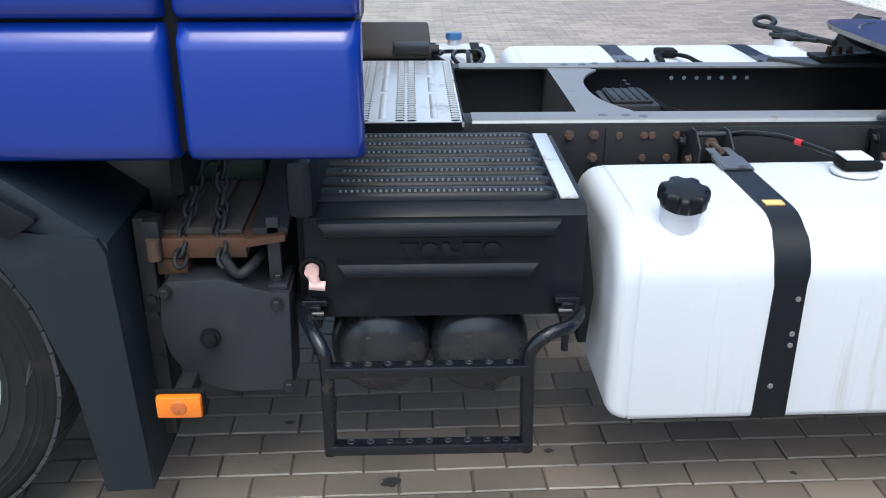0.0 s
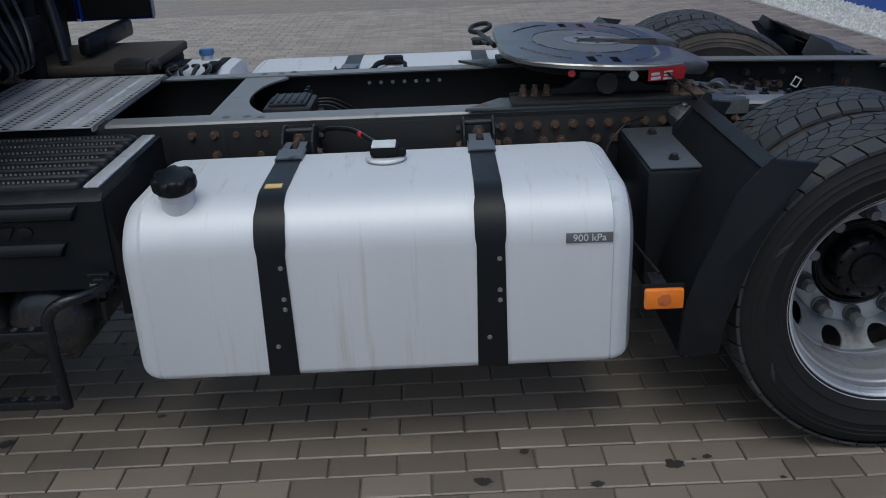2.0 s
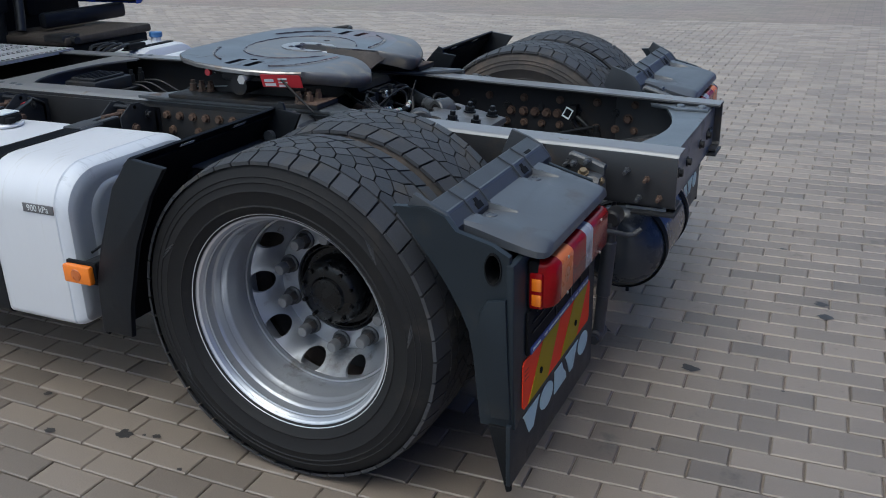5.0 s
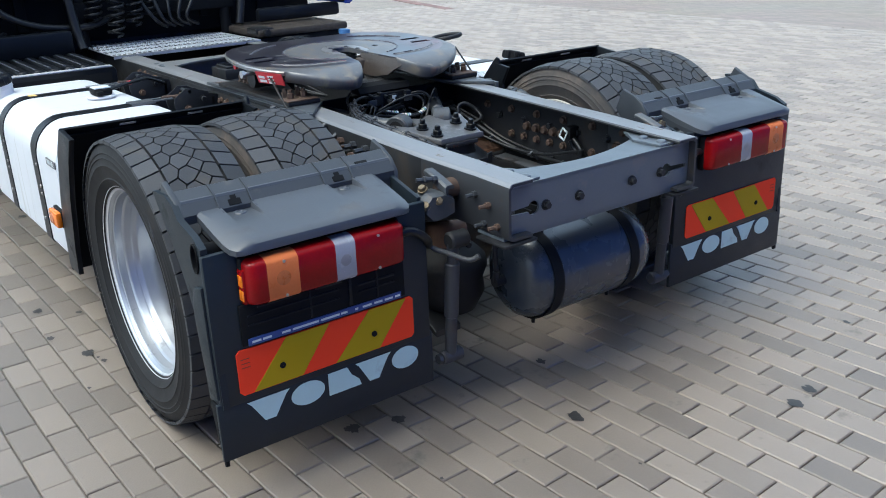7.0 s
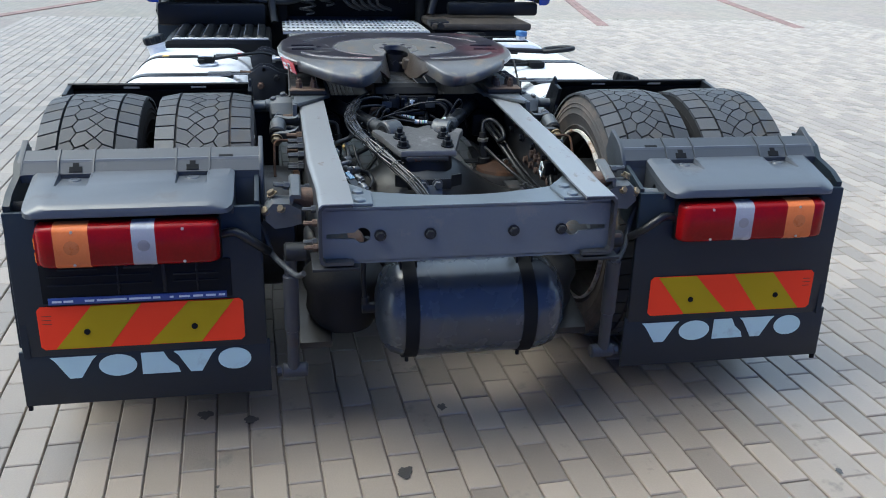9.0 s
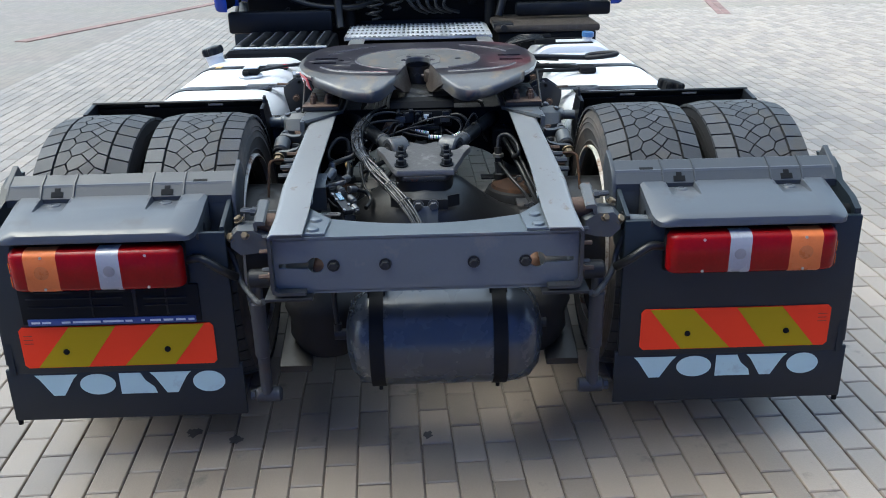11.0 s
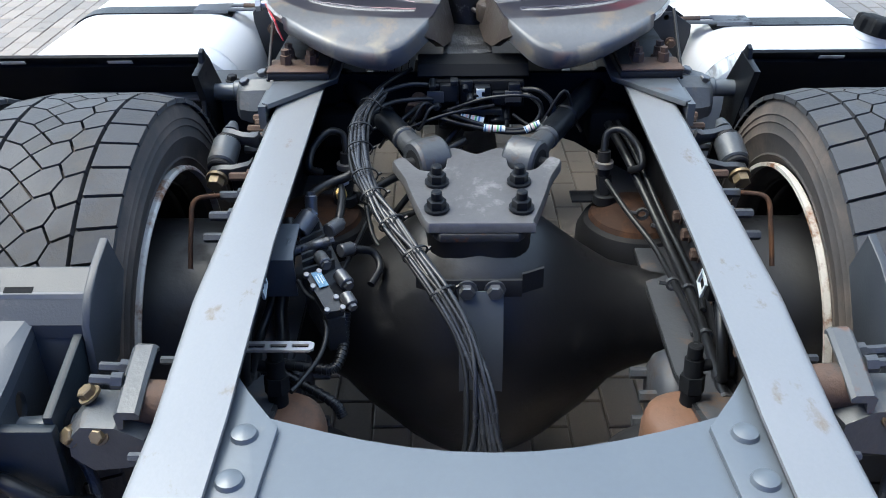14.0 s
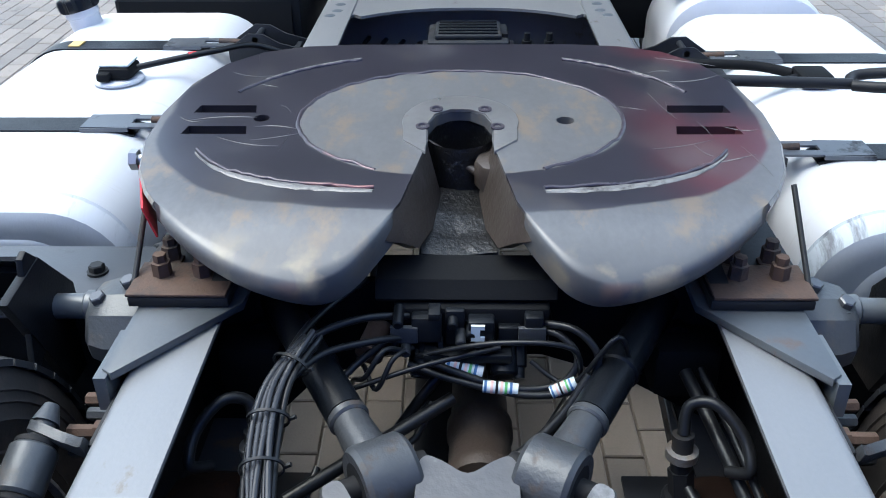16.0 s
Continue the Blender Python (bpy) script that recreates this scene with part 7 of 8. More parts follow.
for x in (-2.762, -2.168):
    bm = B()
    box(bm, x - 0.03, x + 0.03, -1.125, -1.09, 0.585, 0.60, 0.003)
    box(bm, x - 0.016, x + 0.016, -1.135, -1.1, 0.53, 0.59, 0.006)
    rod(bm, (x, -1.125, 0.52), (x, -1.125, 0.46), 0.009, 10)
    rod(bm, (x - 0.022, -1.128, 0.565), (x + 0.022, -1.128, 0.565), 0.013, 12)
    part("latch", bm, step_paint, boxl, "black rubber latch")
bm = B()
rod(bm, (-2.765, -1.09, 0.672), (-2.765, -1.118, 0.668), 0.017, 14)
rod(bm, (-2.765, -1.112, 0.665), (-2.758, -1.115, 0.64), 0.013, 12)
rod(bm, (-2.772, -1.117, 0.638), (-2.735, -1.117, 0.634), 0.012, 10)
part("drain_spout", bm, pink_m, boxl, "pale pink bent drain spout")
bm = B()
turn(bm, [(0.03, 0.0), (0.03, -0.008), (0.024, -0.009), (0.024, -0.002), (0.0001, -0.002)], 18, "y", (-2.765, -1.101, 0.672))
part("spout_socket", bm, plastic_dk, boxl)
bm = B()
prism(bm, [(-2.13, 0.80), (-2.10, 0.60), (-2.11, 0.46), (-2.13, 0.46)], "y", -1.09, -0.55)
part("end_panel", bm, plastic_dk, boxl)
# two air reservoirs under the box
for x in (-2.613, -2.366):
    bm = B()
    prof = [(0.0001, -0.30), (0.05, -0.298), (0.095, -0.284), (0.119, -0.26), (0.127, -0.22), (0.127, 0.3), (0.0001, 0.3)]
    turn(bm, prof, 40, "y", (x, -0.78, 0.42))
    rv_ = part("air_reservoir", bm, tank_slate, truck, "dark air tank lying crosswise under the storage box")
    bm = B()
    box(bm, x - 0.035, x + 0.02, -1.0755, -1.0725, 0.44, 0.475)
    part("worn_plate", bm, rusty, rv_)
# folding step of tube
bm = B()
r = 0.016
tube(bm, [(-2.80, -1.05, 0.575), (-2.79, -1.12, 0.578), (-2.765, -1.20, 0.57), (-2.737, -1.245, 0.54), (-2.728, -1.25, 0.49), (-2.728, -1.25, 0.262)], r, 12)
step = part("step", bm, step_paint, truck, "black painted tubular fold-down step")
bm = B()
tube(bm, [(-2.14, -1.07, 0.575), (-2.145, -1.15, 0.574), (-2.175, -1.215, 0.576), (-2.225, -1.245, 0.572), (-2.26, -1.25, 0.545), (-2.273, -1.25, 0.49), (-2.268, -1.25, 0.262)], r, 12)
part("arm", bm, step_paint, step)
for z in (0.488, 0.278):
    bm = B()
    box(bm, -2.728, -2.268, -1.268, -1.232, z - 0.013, z + 0.013, 0.004)
    rung = part("rung", bm, step_paint, step)
    for k in range(9):
        bm = B()
        turn(bm, [(0.0085, 0.0), (0.0095, 0.003), (0.0075, 0.0045), (0.006, 0.003), (0.005, -0.002), (0.0001, -0.002)], 12, "z", (-2.68 + 0.0455 * k, -1.25, z + 0.0125))
        part("grip_stud", bm, slate_paint, rung)
# round-cornered cover plate with a socket
bm = B()
pts = [(-2.822, 0.37), (-2.815, 0.63), (-2.845, 0.635), (-2.875, 0.632), (-2.92, 0.655), (-2.97, 0.668), (-3.09, 0.664), (-3.108, 0.645), (-3.117, 0.54), (-3.105, 0.475), (-3.075, 0.425), (-3.035, 0.392), (-2.985, 0.374), (-2.95, 0.37)]
prism(bm, pts, "y", -1.145, -1.0, 0.006)
cover = part("cover_plate", bm, slate_paint, truck, "dark slate-grey steel cover plate with a black socket")
bm = B()
turn(bm, [(0.024, 0.0), (0.024, -0.01), (0.017, -0.011), (0.017, -0.024), (0.01, -0.026), (0.0001, -0.026)], 20, "y", (-3.005, -1.144, 0.52))
part("socket", bm, plastic_dk, cover)
for x, z in ((-3.095, 0.638), (-2.845, 0.605), (-2.83, 0.385)):
    put("bolt", bolt_mesh, cover, facing((x, -1.145, z), (0, -1, 0)))
bm = B()
box(bm, -2.865, -2.835, -1.10, -1.08, 0.63, 0.80, 0.003)
box(bm, -2.865, -2.82, -1.13, -1.02, 0.632, 0.645, 0.003)
part("post", bm, slate_paint, cover)
put("bolt", bolt_mesh, cover, facing((-2.845, -1.10, 0.645), (0, 0, 1)))
# added black sheet, stands in for the shade behind the carrier
bm = B()
box(bm, -3.13, -2.785, -0.70, -0.68, 0.34, 0.9, 0.004)
box(bm, -2.80, -2.785, -1.06, -0.68, 0.5, 0.8, 0.002)
part("bulkhead", bm, plastic_dk, cover, "added black sheet for the dark behind the carrier")
# rusty carrier with chains above it
bm = B()
box(bm, -3.13, -2.91, -1.11, -0.70, 0.705, 0.755, 0.004)
rc = part("rusty_carrier", bm, orange_rust, truck, "rust-brown steel carrier with hanging chains")
for k in range(3):
    bm = B()
    box(bm, -3.12 + k * 0.068, -3.056 + k * 0.068, -1.09, -0.72, 0.755, 0.768 + 0.006 * (k % 2), 0.003)
    part("plank", bm, board_m, rc)
bm = B()
prism(bm, [(-2.91, 0.735), (-2.82, 0.75), (-2.82, 0.765), (-2.91, 0.755)], "y", -1.12, -0.7)
box(bm, -3.12, -3.05, -1.10, -1.03, 0.66, 0.70, 0.003)
part("rust_arm", bm, orange_rust, rc)
bm = B()
prism(bm, [(-0.55, 0.87), (-1.1, 0.775), (-1.1, 0.76), (-0.55, 0.855)], "x", -2.895, -2.815, 0.002)
part("slanting_sheet", bm, slate_paint, rc)
bm = B()
box(bm, -3.10, -2.92, -0.75, -0.70, 0.768, 0.82, 0.004)
part("green_bar", bm, surf("faded_green", (0.02, 0.035, 0.025), 0.6, 0, 0.3, 9, 80, 0.2), rc)


def chain(top, bottom, sag):
    bm = B()
    n = 11
    for i in range(n):
        t = (i + 0.5) / n
        p = Vector(top).lerp(Vector(bottom), t) + Vector((0, -sag * math.sin(math.pi * t), 0))
        d = (Vector(bottom) - Vector(top)).normalized()
        u = d.orthogonal().normalized() if i % 2 else d.cross(d.orthogonal()).normalized()
        L = (Vector(bottom) - Vector(top)).length / n * 0.72
        loop = [p + d * L * math.cos(a) + u * 0.014 * math.sin(a) for a in [2 * math.pi * k / 8 for k in range(9)]]
        tube(bm, loop, 0.0055, 6, 2)
    return bm


part("chain", chain((-3.02, -0.85, 0.95), (-3.06, -1.13, 0.70), 0.03), frame_dark, rc, "dark steel chain")
part("chain", chain((-2.99, -0.85, 0.95), (-2.96, -1.13, 0.70), 0.03), frame_dark, rc, "dark steel chain")
bm = B()
tube(bm, [(-2.96, -1.13, 0.72), (-2.93, -1.14, 0.68), (-2.90, -1.12, 0.69), (-2.87, -1.0, 0.70)], 0.012, 8)
part("hook", bm, frame_dark, rc)
# mudguard of the steer wheel
bm = B()
ring = [(-3.62, 0.99), (-3.40, 0.93), (-3.345, 0.83), (-3.19, 0.815), (-3.175, 0.78), (-3.15, 0.172), (-3.262, 0.166), (-3.29, 0.45), (-3.345, 0.66), (-3.42, 0.80), (-3.62, 0.93)]
prism(bm, ring, "y", -1.255, -1.235, 0.003)
prism(bm, [(-3.62, 0.96), (-3.42, 0.83), (-3.345, 0.70), (-3.17, 0.17), (-3.15, 0.172), (-3.175, 0.80), (-3.40, 0.97), (-3.62, 1.0)], "y", -1.24, -0.90, 0.003)
fm = part("front_mudguard", bm, guard_black, truck, "dark grey mudguard behind the steer wheel")
bm = B()
prism(bm, [(-3.40, 0.935), (-3.30, 0.87), (-3.30, 0.86), (-3.355, 0.825), (-3.62, 0.86), (-3.62, 0.99)], "y", -1.275, -1.25, 0.006)
part("arch_lip", bm, plastic, fm)
bm = B()
box(bm, -3.165, -3.125, -1.10, -1.04, 0.22, 0.80, 0.006)
box(bm, -3.14, -3.10, -1.12, -1.06, 0.70, 0.80, 0.004)
for z in (0.56, 0.60, 0.44):
    rod(bm, (-3.14, -1.10, z), (-3.14, -1.112, z), 0.011, 8)
part("guard_stay", bm, frame_dark, fm)
bm = B()
rod(bm, (-3.115, -1.125, 0.71), (-3.115, -1.125, 0.76), 0.016, 14)
part("stay_bush", bm, rusty, fm)

# ---- cab ----
bm = B()
box(bm, -5.2, -3.06, -1.19, 1.19, 0.98, 3.5, 0.05)
cab = part("cab", bm, blue_paint, truck, "blue driver's cab with sleeper")
bm = B()
box(bm, -3.06, -3.03, -1.12, 1.12, 0.86, 3.3, 0.01)
part("rear_panel", bm, plastic_dk, cab, "dark grey rear wall of the cab")
for y in (-0.75, -0.35, 0.35, 0.75):
    bm = B()
    box(bm, -3.031, -3.0, y - 0.03, y + 0.03, 0.95, 3.2, 0.008)
    part("stiffener", bm, plastic_dk, cab)
for y0, y1, z0, z1 in ((-1.2, -0.55, 0.83, 0.965), (0.6, 1.2, 0.90, 0.985)):
    bm = B()
    box(bm, -2.80, -2.74, y0, y1, z0, z1, 0.02)
    part("lower_fairing", bm, plastic, cab)
bm = B()
box(bm, -5.0, -3.1, -0.9, 0.9, 0.55, 0.98, 0.05)
part("engine_block", bm, axle_black, cab)


def cab_panel(x0, x1, z0, z1, s):
    bm = B()
    yo = 1.252
    rings = []
    for x, k in ((x0, 0.03), (x0 + 0.006, 0.012), (x0 + 0.018, 0.002), (x0 + 0.035, 0.0), (x1 - 0.035, 0.0), (x1 - 0.018, 0.002), (x1 - 0.006, 0.012), (x1, 0.03)):
        rings.append([(x, s * (yo - k - dy), z) for dy, z in ((0.05, z0), (0.022, z0), (0.006, z0 + 0.012), (0.0, z0 + 0.04), (0.001, (z0 + z1) / 2), (0.0, z1 - 0.05), (0.004, z1 - 0.03), (0.02, z1 - 0.016), (0.03, z1), (0.05, z1))])
    loft(bm, rings)
    part("side_panel", bm, blue_paint, cab, "glossy blue side panel", 60)


for s in (-1, 1):
    for x0, x1 in ((-3.9, -3.005), (-2.988, -2.628)):
        cab_panel(x0, x1, 0.978, 1.252, s)
        cab_panel(x0, x1, 1.262, 1.75, s)
        cab_panel(x0, x1, 1.76, 3.3, s)
    bm = B()
    box(bm, -3.9, -2.64, *sorted((1.19 * s, 1.205 * s)), 0.99, 3.3)
    part("panel_backing", bm, plastic_dk, cab)
# suspension and hoses behind the cab
runs = [([(-2.94, -0.95, 1.3), (-2.88, -0.9, 1.1), (-2.84, -0.7, 0.99), (-2.86, -0.4, 0.97), (-2.92, -0.2, 1.05)], 0.02),
        ([(-2.93, -0.52, 1.6), (-2.86, -0.52, 1.2), (-2.80, -0.51, 0.95), (-2.76, -0.5, 0.85)], 0.026),
        ([(-2.93, 0.6, 1.4), (-2.86, 0.55, 1.1), (-2.82, 0.5, 0.9)], 0.026)]
runs += [([(-2.98, -0.1 + 0.08 * k, 1.5), (-2.86, -0.12 + 0.09 * k, 1.15), (-2.80, -0.05 + 0.05 * k, 0.98), (-2.88, 0.05 + 0.05 * k, 0.92)], 0.011) for k in range(5)]
for way, r in runs:
    bm = B()
    tube(bm, way, r, 10)
    part("cab_hose", bm, hose_rubber, cab, "black hose behind the cab")
for k, (x, y, z0, z1) in enumerate(((-2.80, -0.30, 0.90, 1.75), (-2.84, -0.17, 0.95, 1.8), (-2.86, -0.40, 1.0, 1.7), (-2.90, -0.05, 1.0, 1.8))):
    bm = B()
    n = 20
    tube(bm, [(x + 0.045 * math.cos(i * 0.7854) + 0.01 * math.sin(i * 0.21), y + 0.045 * math.sin(i * 0.7854) + 0.03 * math.sin(i * 0.05), z0 + (z1 - z0) * i / (8 * n)) for i in range(8 * n + 1)], 0.0075, 6, 1)
    part("coiled_hose", bm, hose_rubber, cab, "black coiled air hose")
bm = B()
rod(bm, (-2.92, -0.45, 0.83), (-2.92, -0.45, 1.45), 0.035, 16)
rod(bm, (-2.92, 0.45, 0.83), (-2.92, 0.45, 1.45), 0.035, 16)
box(bm, -2.96, -2.88, -0.5, 0.5, 1.0, 1.1, 0.01)
box(bm, -3.0, -2.9, -0.9, 0.9, 1.15, 1.4, 0.03)
part("cab_suspension", bm, plastic_dk, cab)
# walkway plate behind the cab
bm = B()
box(bm, -2.97, -2.375, -0.452, 0.425, 0.838, 0.843, 0.001)
box(bm, -2.382, -2.375, -0.452, 0.425, 0.825, 0.843, 0.001)
deck = part("walkway_plate", bm, zinc, truck, "galvanised walkway plate with raised grip rows")
bm = B()
loft(bm, [[(-0.012, 0, 0), (0.012, 0, 0), (0.010, 0.010, 0), (-0.010, 0.010, 0)], [(-0.009, 0.001, 0.0065), (0.009, 0.001, 0.0065), (0.006, 0.005, 0.006), (-0.006, 0.005, 0.006)]])
nf = len(bm.faces)
# flat black disc in place of the shaded punched hole
bm.faces.new([bm.verts.new((x, y, 0.0014)) for x, y in circle(0.0, -0.0085, 0.0145, 12, 0.0085)])
DIMPLE = finish(bm, "grip_tooth", [zinc, plastic_dk])
DIMPLE.polygons[nf].material_index = 1
for x in (-2.935, -2.90, -2.815, -2.78, -2.705, -2.67, -2.565, -2.53, -2.40):
    for i in range(30):
        put("grip_tooth", DIMPLE, deck, Matrix.Translation((x, -0.435 + i * 0.0285, 0.8425)))
for x in (-2.858, -2.742, -2.618, -2.462):
    for y0, y1 in ((-0.42, -0.12), (-0.08, 0.13), (0.17, 0.40)):
        bm = B()
        loft(bm, [[(x + dx, y0 + e, 0.8428 + z) for dx, z in ((-0.012, 0), (-0.008, 0.004 * q), (0, 0.0055 * q), (0.008, 0.004 * q), (0.012, 0))] for e, q in ((0, 0.2), (0.012, 1), (y1 - y0 - 0.012, 1), (y1 - y0, 0.2))])
        part("raised_bead", bm, zinc, deck)

# ---- hoses, valves and air springs between the rails ----
rg = random.Random(11)
bm = B()
box(bm, -0.425, -0.36, -0.10, 0.11, 0.78, 0.842, 0.006)
valve = part("brake_valve", bm, plastic_dk, truck, "black electronic brake valve with plugs and hoses")
bm = B()
prism(bm, [(-0.44, 0.846), (-0.375, 0.843), (-0.37, 0.85), (-0.385, 0.872), (-0.44, 0.878)], "y", -0.125, 0.12, 0.004)
part("cover", bm, plastic_dk, valve)
for y0, y1, z0, z1, d in ((-0.075, -0.035, 0.80, 0.838, 0.02), (-0.03, -0.004, 0.79, 0.845, 0.012), (0.0, 0.035, 0.805, 0.835, 0.024), (0.04, 0.07, 0.79, 0.82, 0.014), (0.075, 0.1, 0.80, 0.84, 0.02), (-0.06, 0.06, 0.772, 0.786, 0.03)):
    bm = B()
    box(bm, -0.361, -0.361 + d, y0, y1, z0, z1, 0.003)
    part("plug", bm, plastic, valve)
for k in range(5):
    bm = B()
    y = -0.07 + 0.035 * k
    rod(bm, (-0.375, y, 0.776), (-0.35, y, 0.752 - 0.006 * (k % 2)), 0.011, 10, bev=0.002)
    rod(bm, (-0.35, y, 0.752 - 0.006 * (k % 2)), (-0.34, y, 0.742), 0.008, 8)
    part("hose_union", bm, plastic, valve)
for y, z in ((-0.06, 0.765), (-0.01, 0.76), (0.05, 0.765)):
    bm = B()
    rod(bm, (-0.39, y, z + 0.02), (-0.34, y, z - 0.02), 0.02, 14, bev=0.003)
    part("valve_port", bm, plastic, valve)
bm = B()
rod(bm, (-0.39, -0.12, 0.79), (-0.345, -0.135, 0.775), 0.02, 12)
part("rusty_union", bm, rusty, valve)
for y in (-0.085, 0.085):
    bm = B()
    box(bm, -0.346, -0.338, y - 0.018, y + 0.018, 0.80, 0.825, 0.001)
    part("tab", bm, cast_grey, valve)
bm = B()
box(bm, -0.337, -0.333, 0.004, 0.016, 0.808, 0.832)
box(bm, -0.337, -0.333, 0.016, 0.022, 0.808, 0.814)
box(bm, -0.337, -0.333, 0.016, 0.022, 0.826, 0.832)
part("white_clip", bm, white_print, valve)
hoses = [
    [(-0.36, -0.08, 0.83), (-0.33, -0.14, 0.845), (-0.30, -0.20, 0.835), (-0.24, -0.235, 0.815), (-0.17, -0.24, 0.795)],
    [(-0.36, -0.06, 0.80), (-0.32, -0.13, 0.815), (-0.29, -0.19, 0.815), (-0.23, -0.23, 0.805), (-0.17, -0.235, 0.79)],
    [(-0.36, 0.09, 0.82), (-0.33, 0.14, 0.83), (-0.31, 0.17, 0.80), (-0.30, 0.15, 0.76), (-0.30, 0.08, 0.745), (-0.32, -0.02, 0.755), (-0.34, -0.08, 0.765)],
    [(-0.36, 0.08, 0.81), (-0.34, 0.12, 0.815), (-0.32, 0.145, 0.79), (-0.31, 0.12, 0.755), (-0.31, 0.05, 0.75), (-0.33, -0.05, 0.775)],
    [(-0.30, 0.16, 0.78), (-0.28, 0.12, 0.72), (-0.26, 0.05, 0.66), (-0.24, -0.05, 0.61), (-0.2, -0.2, 0.58)],
    [(-0.36, -0.10, 0.80), (-0.30, -0.17, 0.76), (-0.27, -0.15, 0.70), (-0.30, -0.08, 0.66), (-0.34, -0.05, 0.70)],
    [(-0.40, 0.0, 0.76), (-0.36, -0.06, 0.70), (-0.33, -0.12, 0.62), (-0.3, -0.18, 0.55)],
    [(-0.42, -0.14, 0.85), (-0.36, -0.19, 0.84), (-0.30, -0.22, 0.83), (-0.22, -0.24, 0.81), (-0.16, -0.235, 0.79)],
    [(-0.15, -0.23, 0.70), (-0.08, -0.22, 0.66), (-0.02, -0.2, 0.63), (0.02, -0.16, 0.62)],
    [(-0.25, -0.20, 0.66), (-0.1, -0.24, 0.60), (0.05, -0.27, 0.58), (0.15, -0.26, 0.52)],
]
for k, h in enumerate(hoses):
    bm = B()
    tube(bm, h, 0.008 if k in (4, 6) else 0.0052, 8)
    part("hose", bm, hose_rubber, valve)
for a, b in (((-0.31, 0.02, 0.752), (-0.305, 0.085, 0.748)), ((-0.335, -0.03, 0.77), (-0.325, 0.04, 0.757)), ((-0.30, 0.11, 0.75), (-0.305, 0.155, 0.77))):
    bm = B()
    a, b = Vector(a), Vector(b)
    b = a.lerp(b, 0.72)
    rod(bm, a, b, 0.0085, 10)
    sl = part("paper_sleeve", bm, white_print, valve, "white printed sleeve with coloured bars")
    for t, mm in ((0.04, bluecap_m), (0.22, pink_m), (0.36, plastic), (0.5, pink_m), (0.62, leaf_green_m), (0.76, bluecap_m)):
        bm = B()
        rod(bm, a.lerp(b, t), a.lerp(b, t + 0.075), 0.0089, 10)
        part("colour_bar", bm, mm, sl)
# small plugs, clips and thin wires that crowd the valve
for k in range(16):
    bm = B()
    y, z = rg.uniform(-0.1, 0.1), rg.uniform(0.775, 0.845)
    d, w, h = rg.uniform(0.008, 0.028), rg.uniform(0.006, 0.018), rg.uniform(0.005, 0.014)
    if k % 3:
        box(bm, -0.361, -0.361 + d, y - w / 2, y + w / 2, z - h / 2, z + h / 2, 0.0015)
    else:
        rod(bm, (-0.361, y, z), (-0.361 + d + 0.01, y, z - 0.006), 0.007, 10, bev=0.0015)
    part("plug", bm, plastic if k % 4 else slate_paint, valve)
for k in range(5):
    bm = B()
    y, sgn = rg.uniform(-0.09, 0.09), rg.choice((-1, 1))
    e = rg.uniform(0.12, 0.19) * sgn
    tube(bm, [(-0.34, y, rg.uniform(0.77, 0.83)), (-0.31, (y + e) / 2, rg.uniform(0.74, 0.83)), (-0.30, e, rg.uniform(0.74, 0.84)), (-0.33, e * 1.15, rg.uniform(0.72, 0.8)), (-0.40, e * 1.3, rg.uniform(0.66, 0.74))], 0.0036, 8)
    part("thin_wire", bm, hose_rubber, valve)
# cable bundle over the axle
spine = [(-0.30, -0.20, 0.835), (-0.23, -0.232, 0.815), (-0.15, -0.235, 0.795), (-0.05, -0.222, 0.78), (0.03, -0.198, 0.765), (0.10, -0.158, 0.738), (0.17, -0.108, 0.705), (0.24, -0.06, 0.668), (0.3, -0.02, 0.615)]
tails = ([(0.36, -0.012, 0.545), (0.41, -0.02, 0.46), (0.46, -0.08, 0.4), (0.53, -0.2, 0.37)], [(0.365, 0.01, 0.55), (0.43, 0.03, 0.46), (0.49, 0.085, 0.4), (0.56, 0.2, 0.37), (0.6, 0.3, 0.37)])
bundle = None
for k in range(13):
    a = k * 2.4
    rr = 0.006 + 0.0015 * k
    pts = []
    for i, p in enumerate(spine + tails[k % 2]):
        j = 0.004 if i < len(spine) else 0.007
        pts.append((p[0] + rg.uniform(-j, j), p[1] + rr * 0.8 * math.cos(a) + rg.uniform(-j, j), p[2] + rr * 0.55 * math.sin(a) + rg.uniform(-j, j)))
    bm = B()
    tube(bm, pts, 0.0042, 6, 5)
    if bundle is None:
        bundle = part("cable_bundle", bm, grey_cable, truck, "bundle of grey cables tied together over the axle")
    else:
        part("cable", bm, grey_cable if k % 4 else hose_rubber, bundle)
sp = smooth_path(spine, 8)
for i in (5, 13, 19, 27, 33, 40, 47, 55):
    p, q = sp[i], sp[i + 1]
    d = (q - p).normalized()
    rot = d.to_track_quat("Z", "Y").to_matrix()
    bm = B()
    prof = [(0.024, -0.002), (0.0265, -0.002), (0.0265, 0.002), (0.024, 0.002)]
    rings = [[p + rot @ Vector((r * math.cos(a), r * 0.75 * math.sin(a), h)) for r, h in prof] for a in [2 * math.pi * k / 20 for k in range(20)]]
    vs = [[bm.verts.new(v) for v in ring] for ring in rings]
    for k in range(20):
        for m in range(4):
            bm.faces.new((vs[k][m], vs[k][(m + 1) % 4], vs[(k + 1) % 20][(m + 1) % 4], vs[(k + 1) % 20][m]))
    rod(bm, p + rot @ Vector((0.025, 0, 0)), p + rot @ Vector((0.033, 0.004, 0)), 0.003, 5)
    part("cable_tie", bm, hose_rubber, bundle)

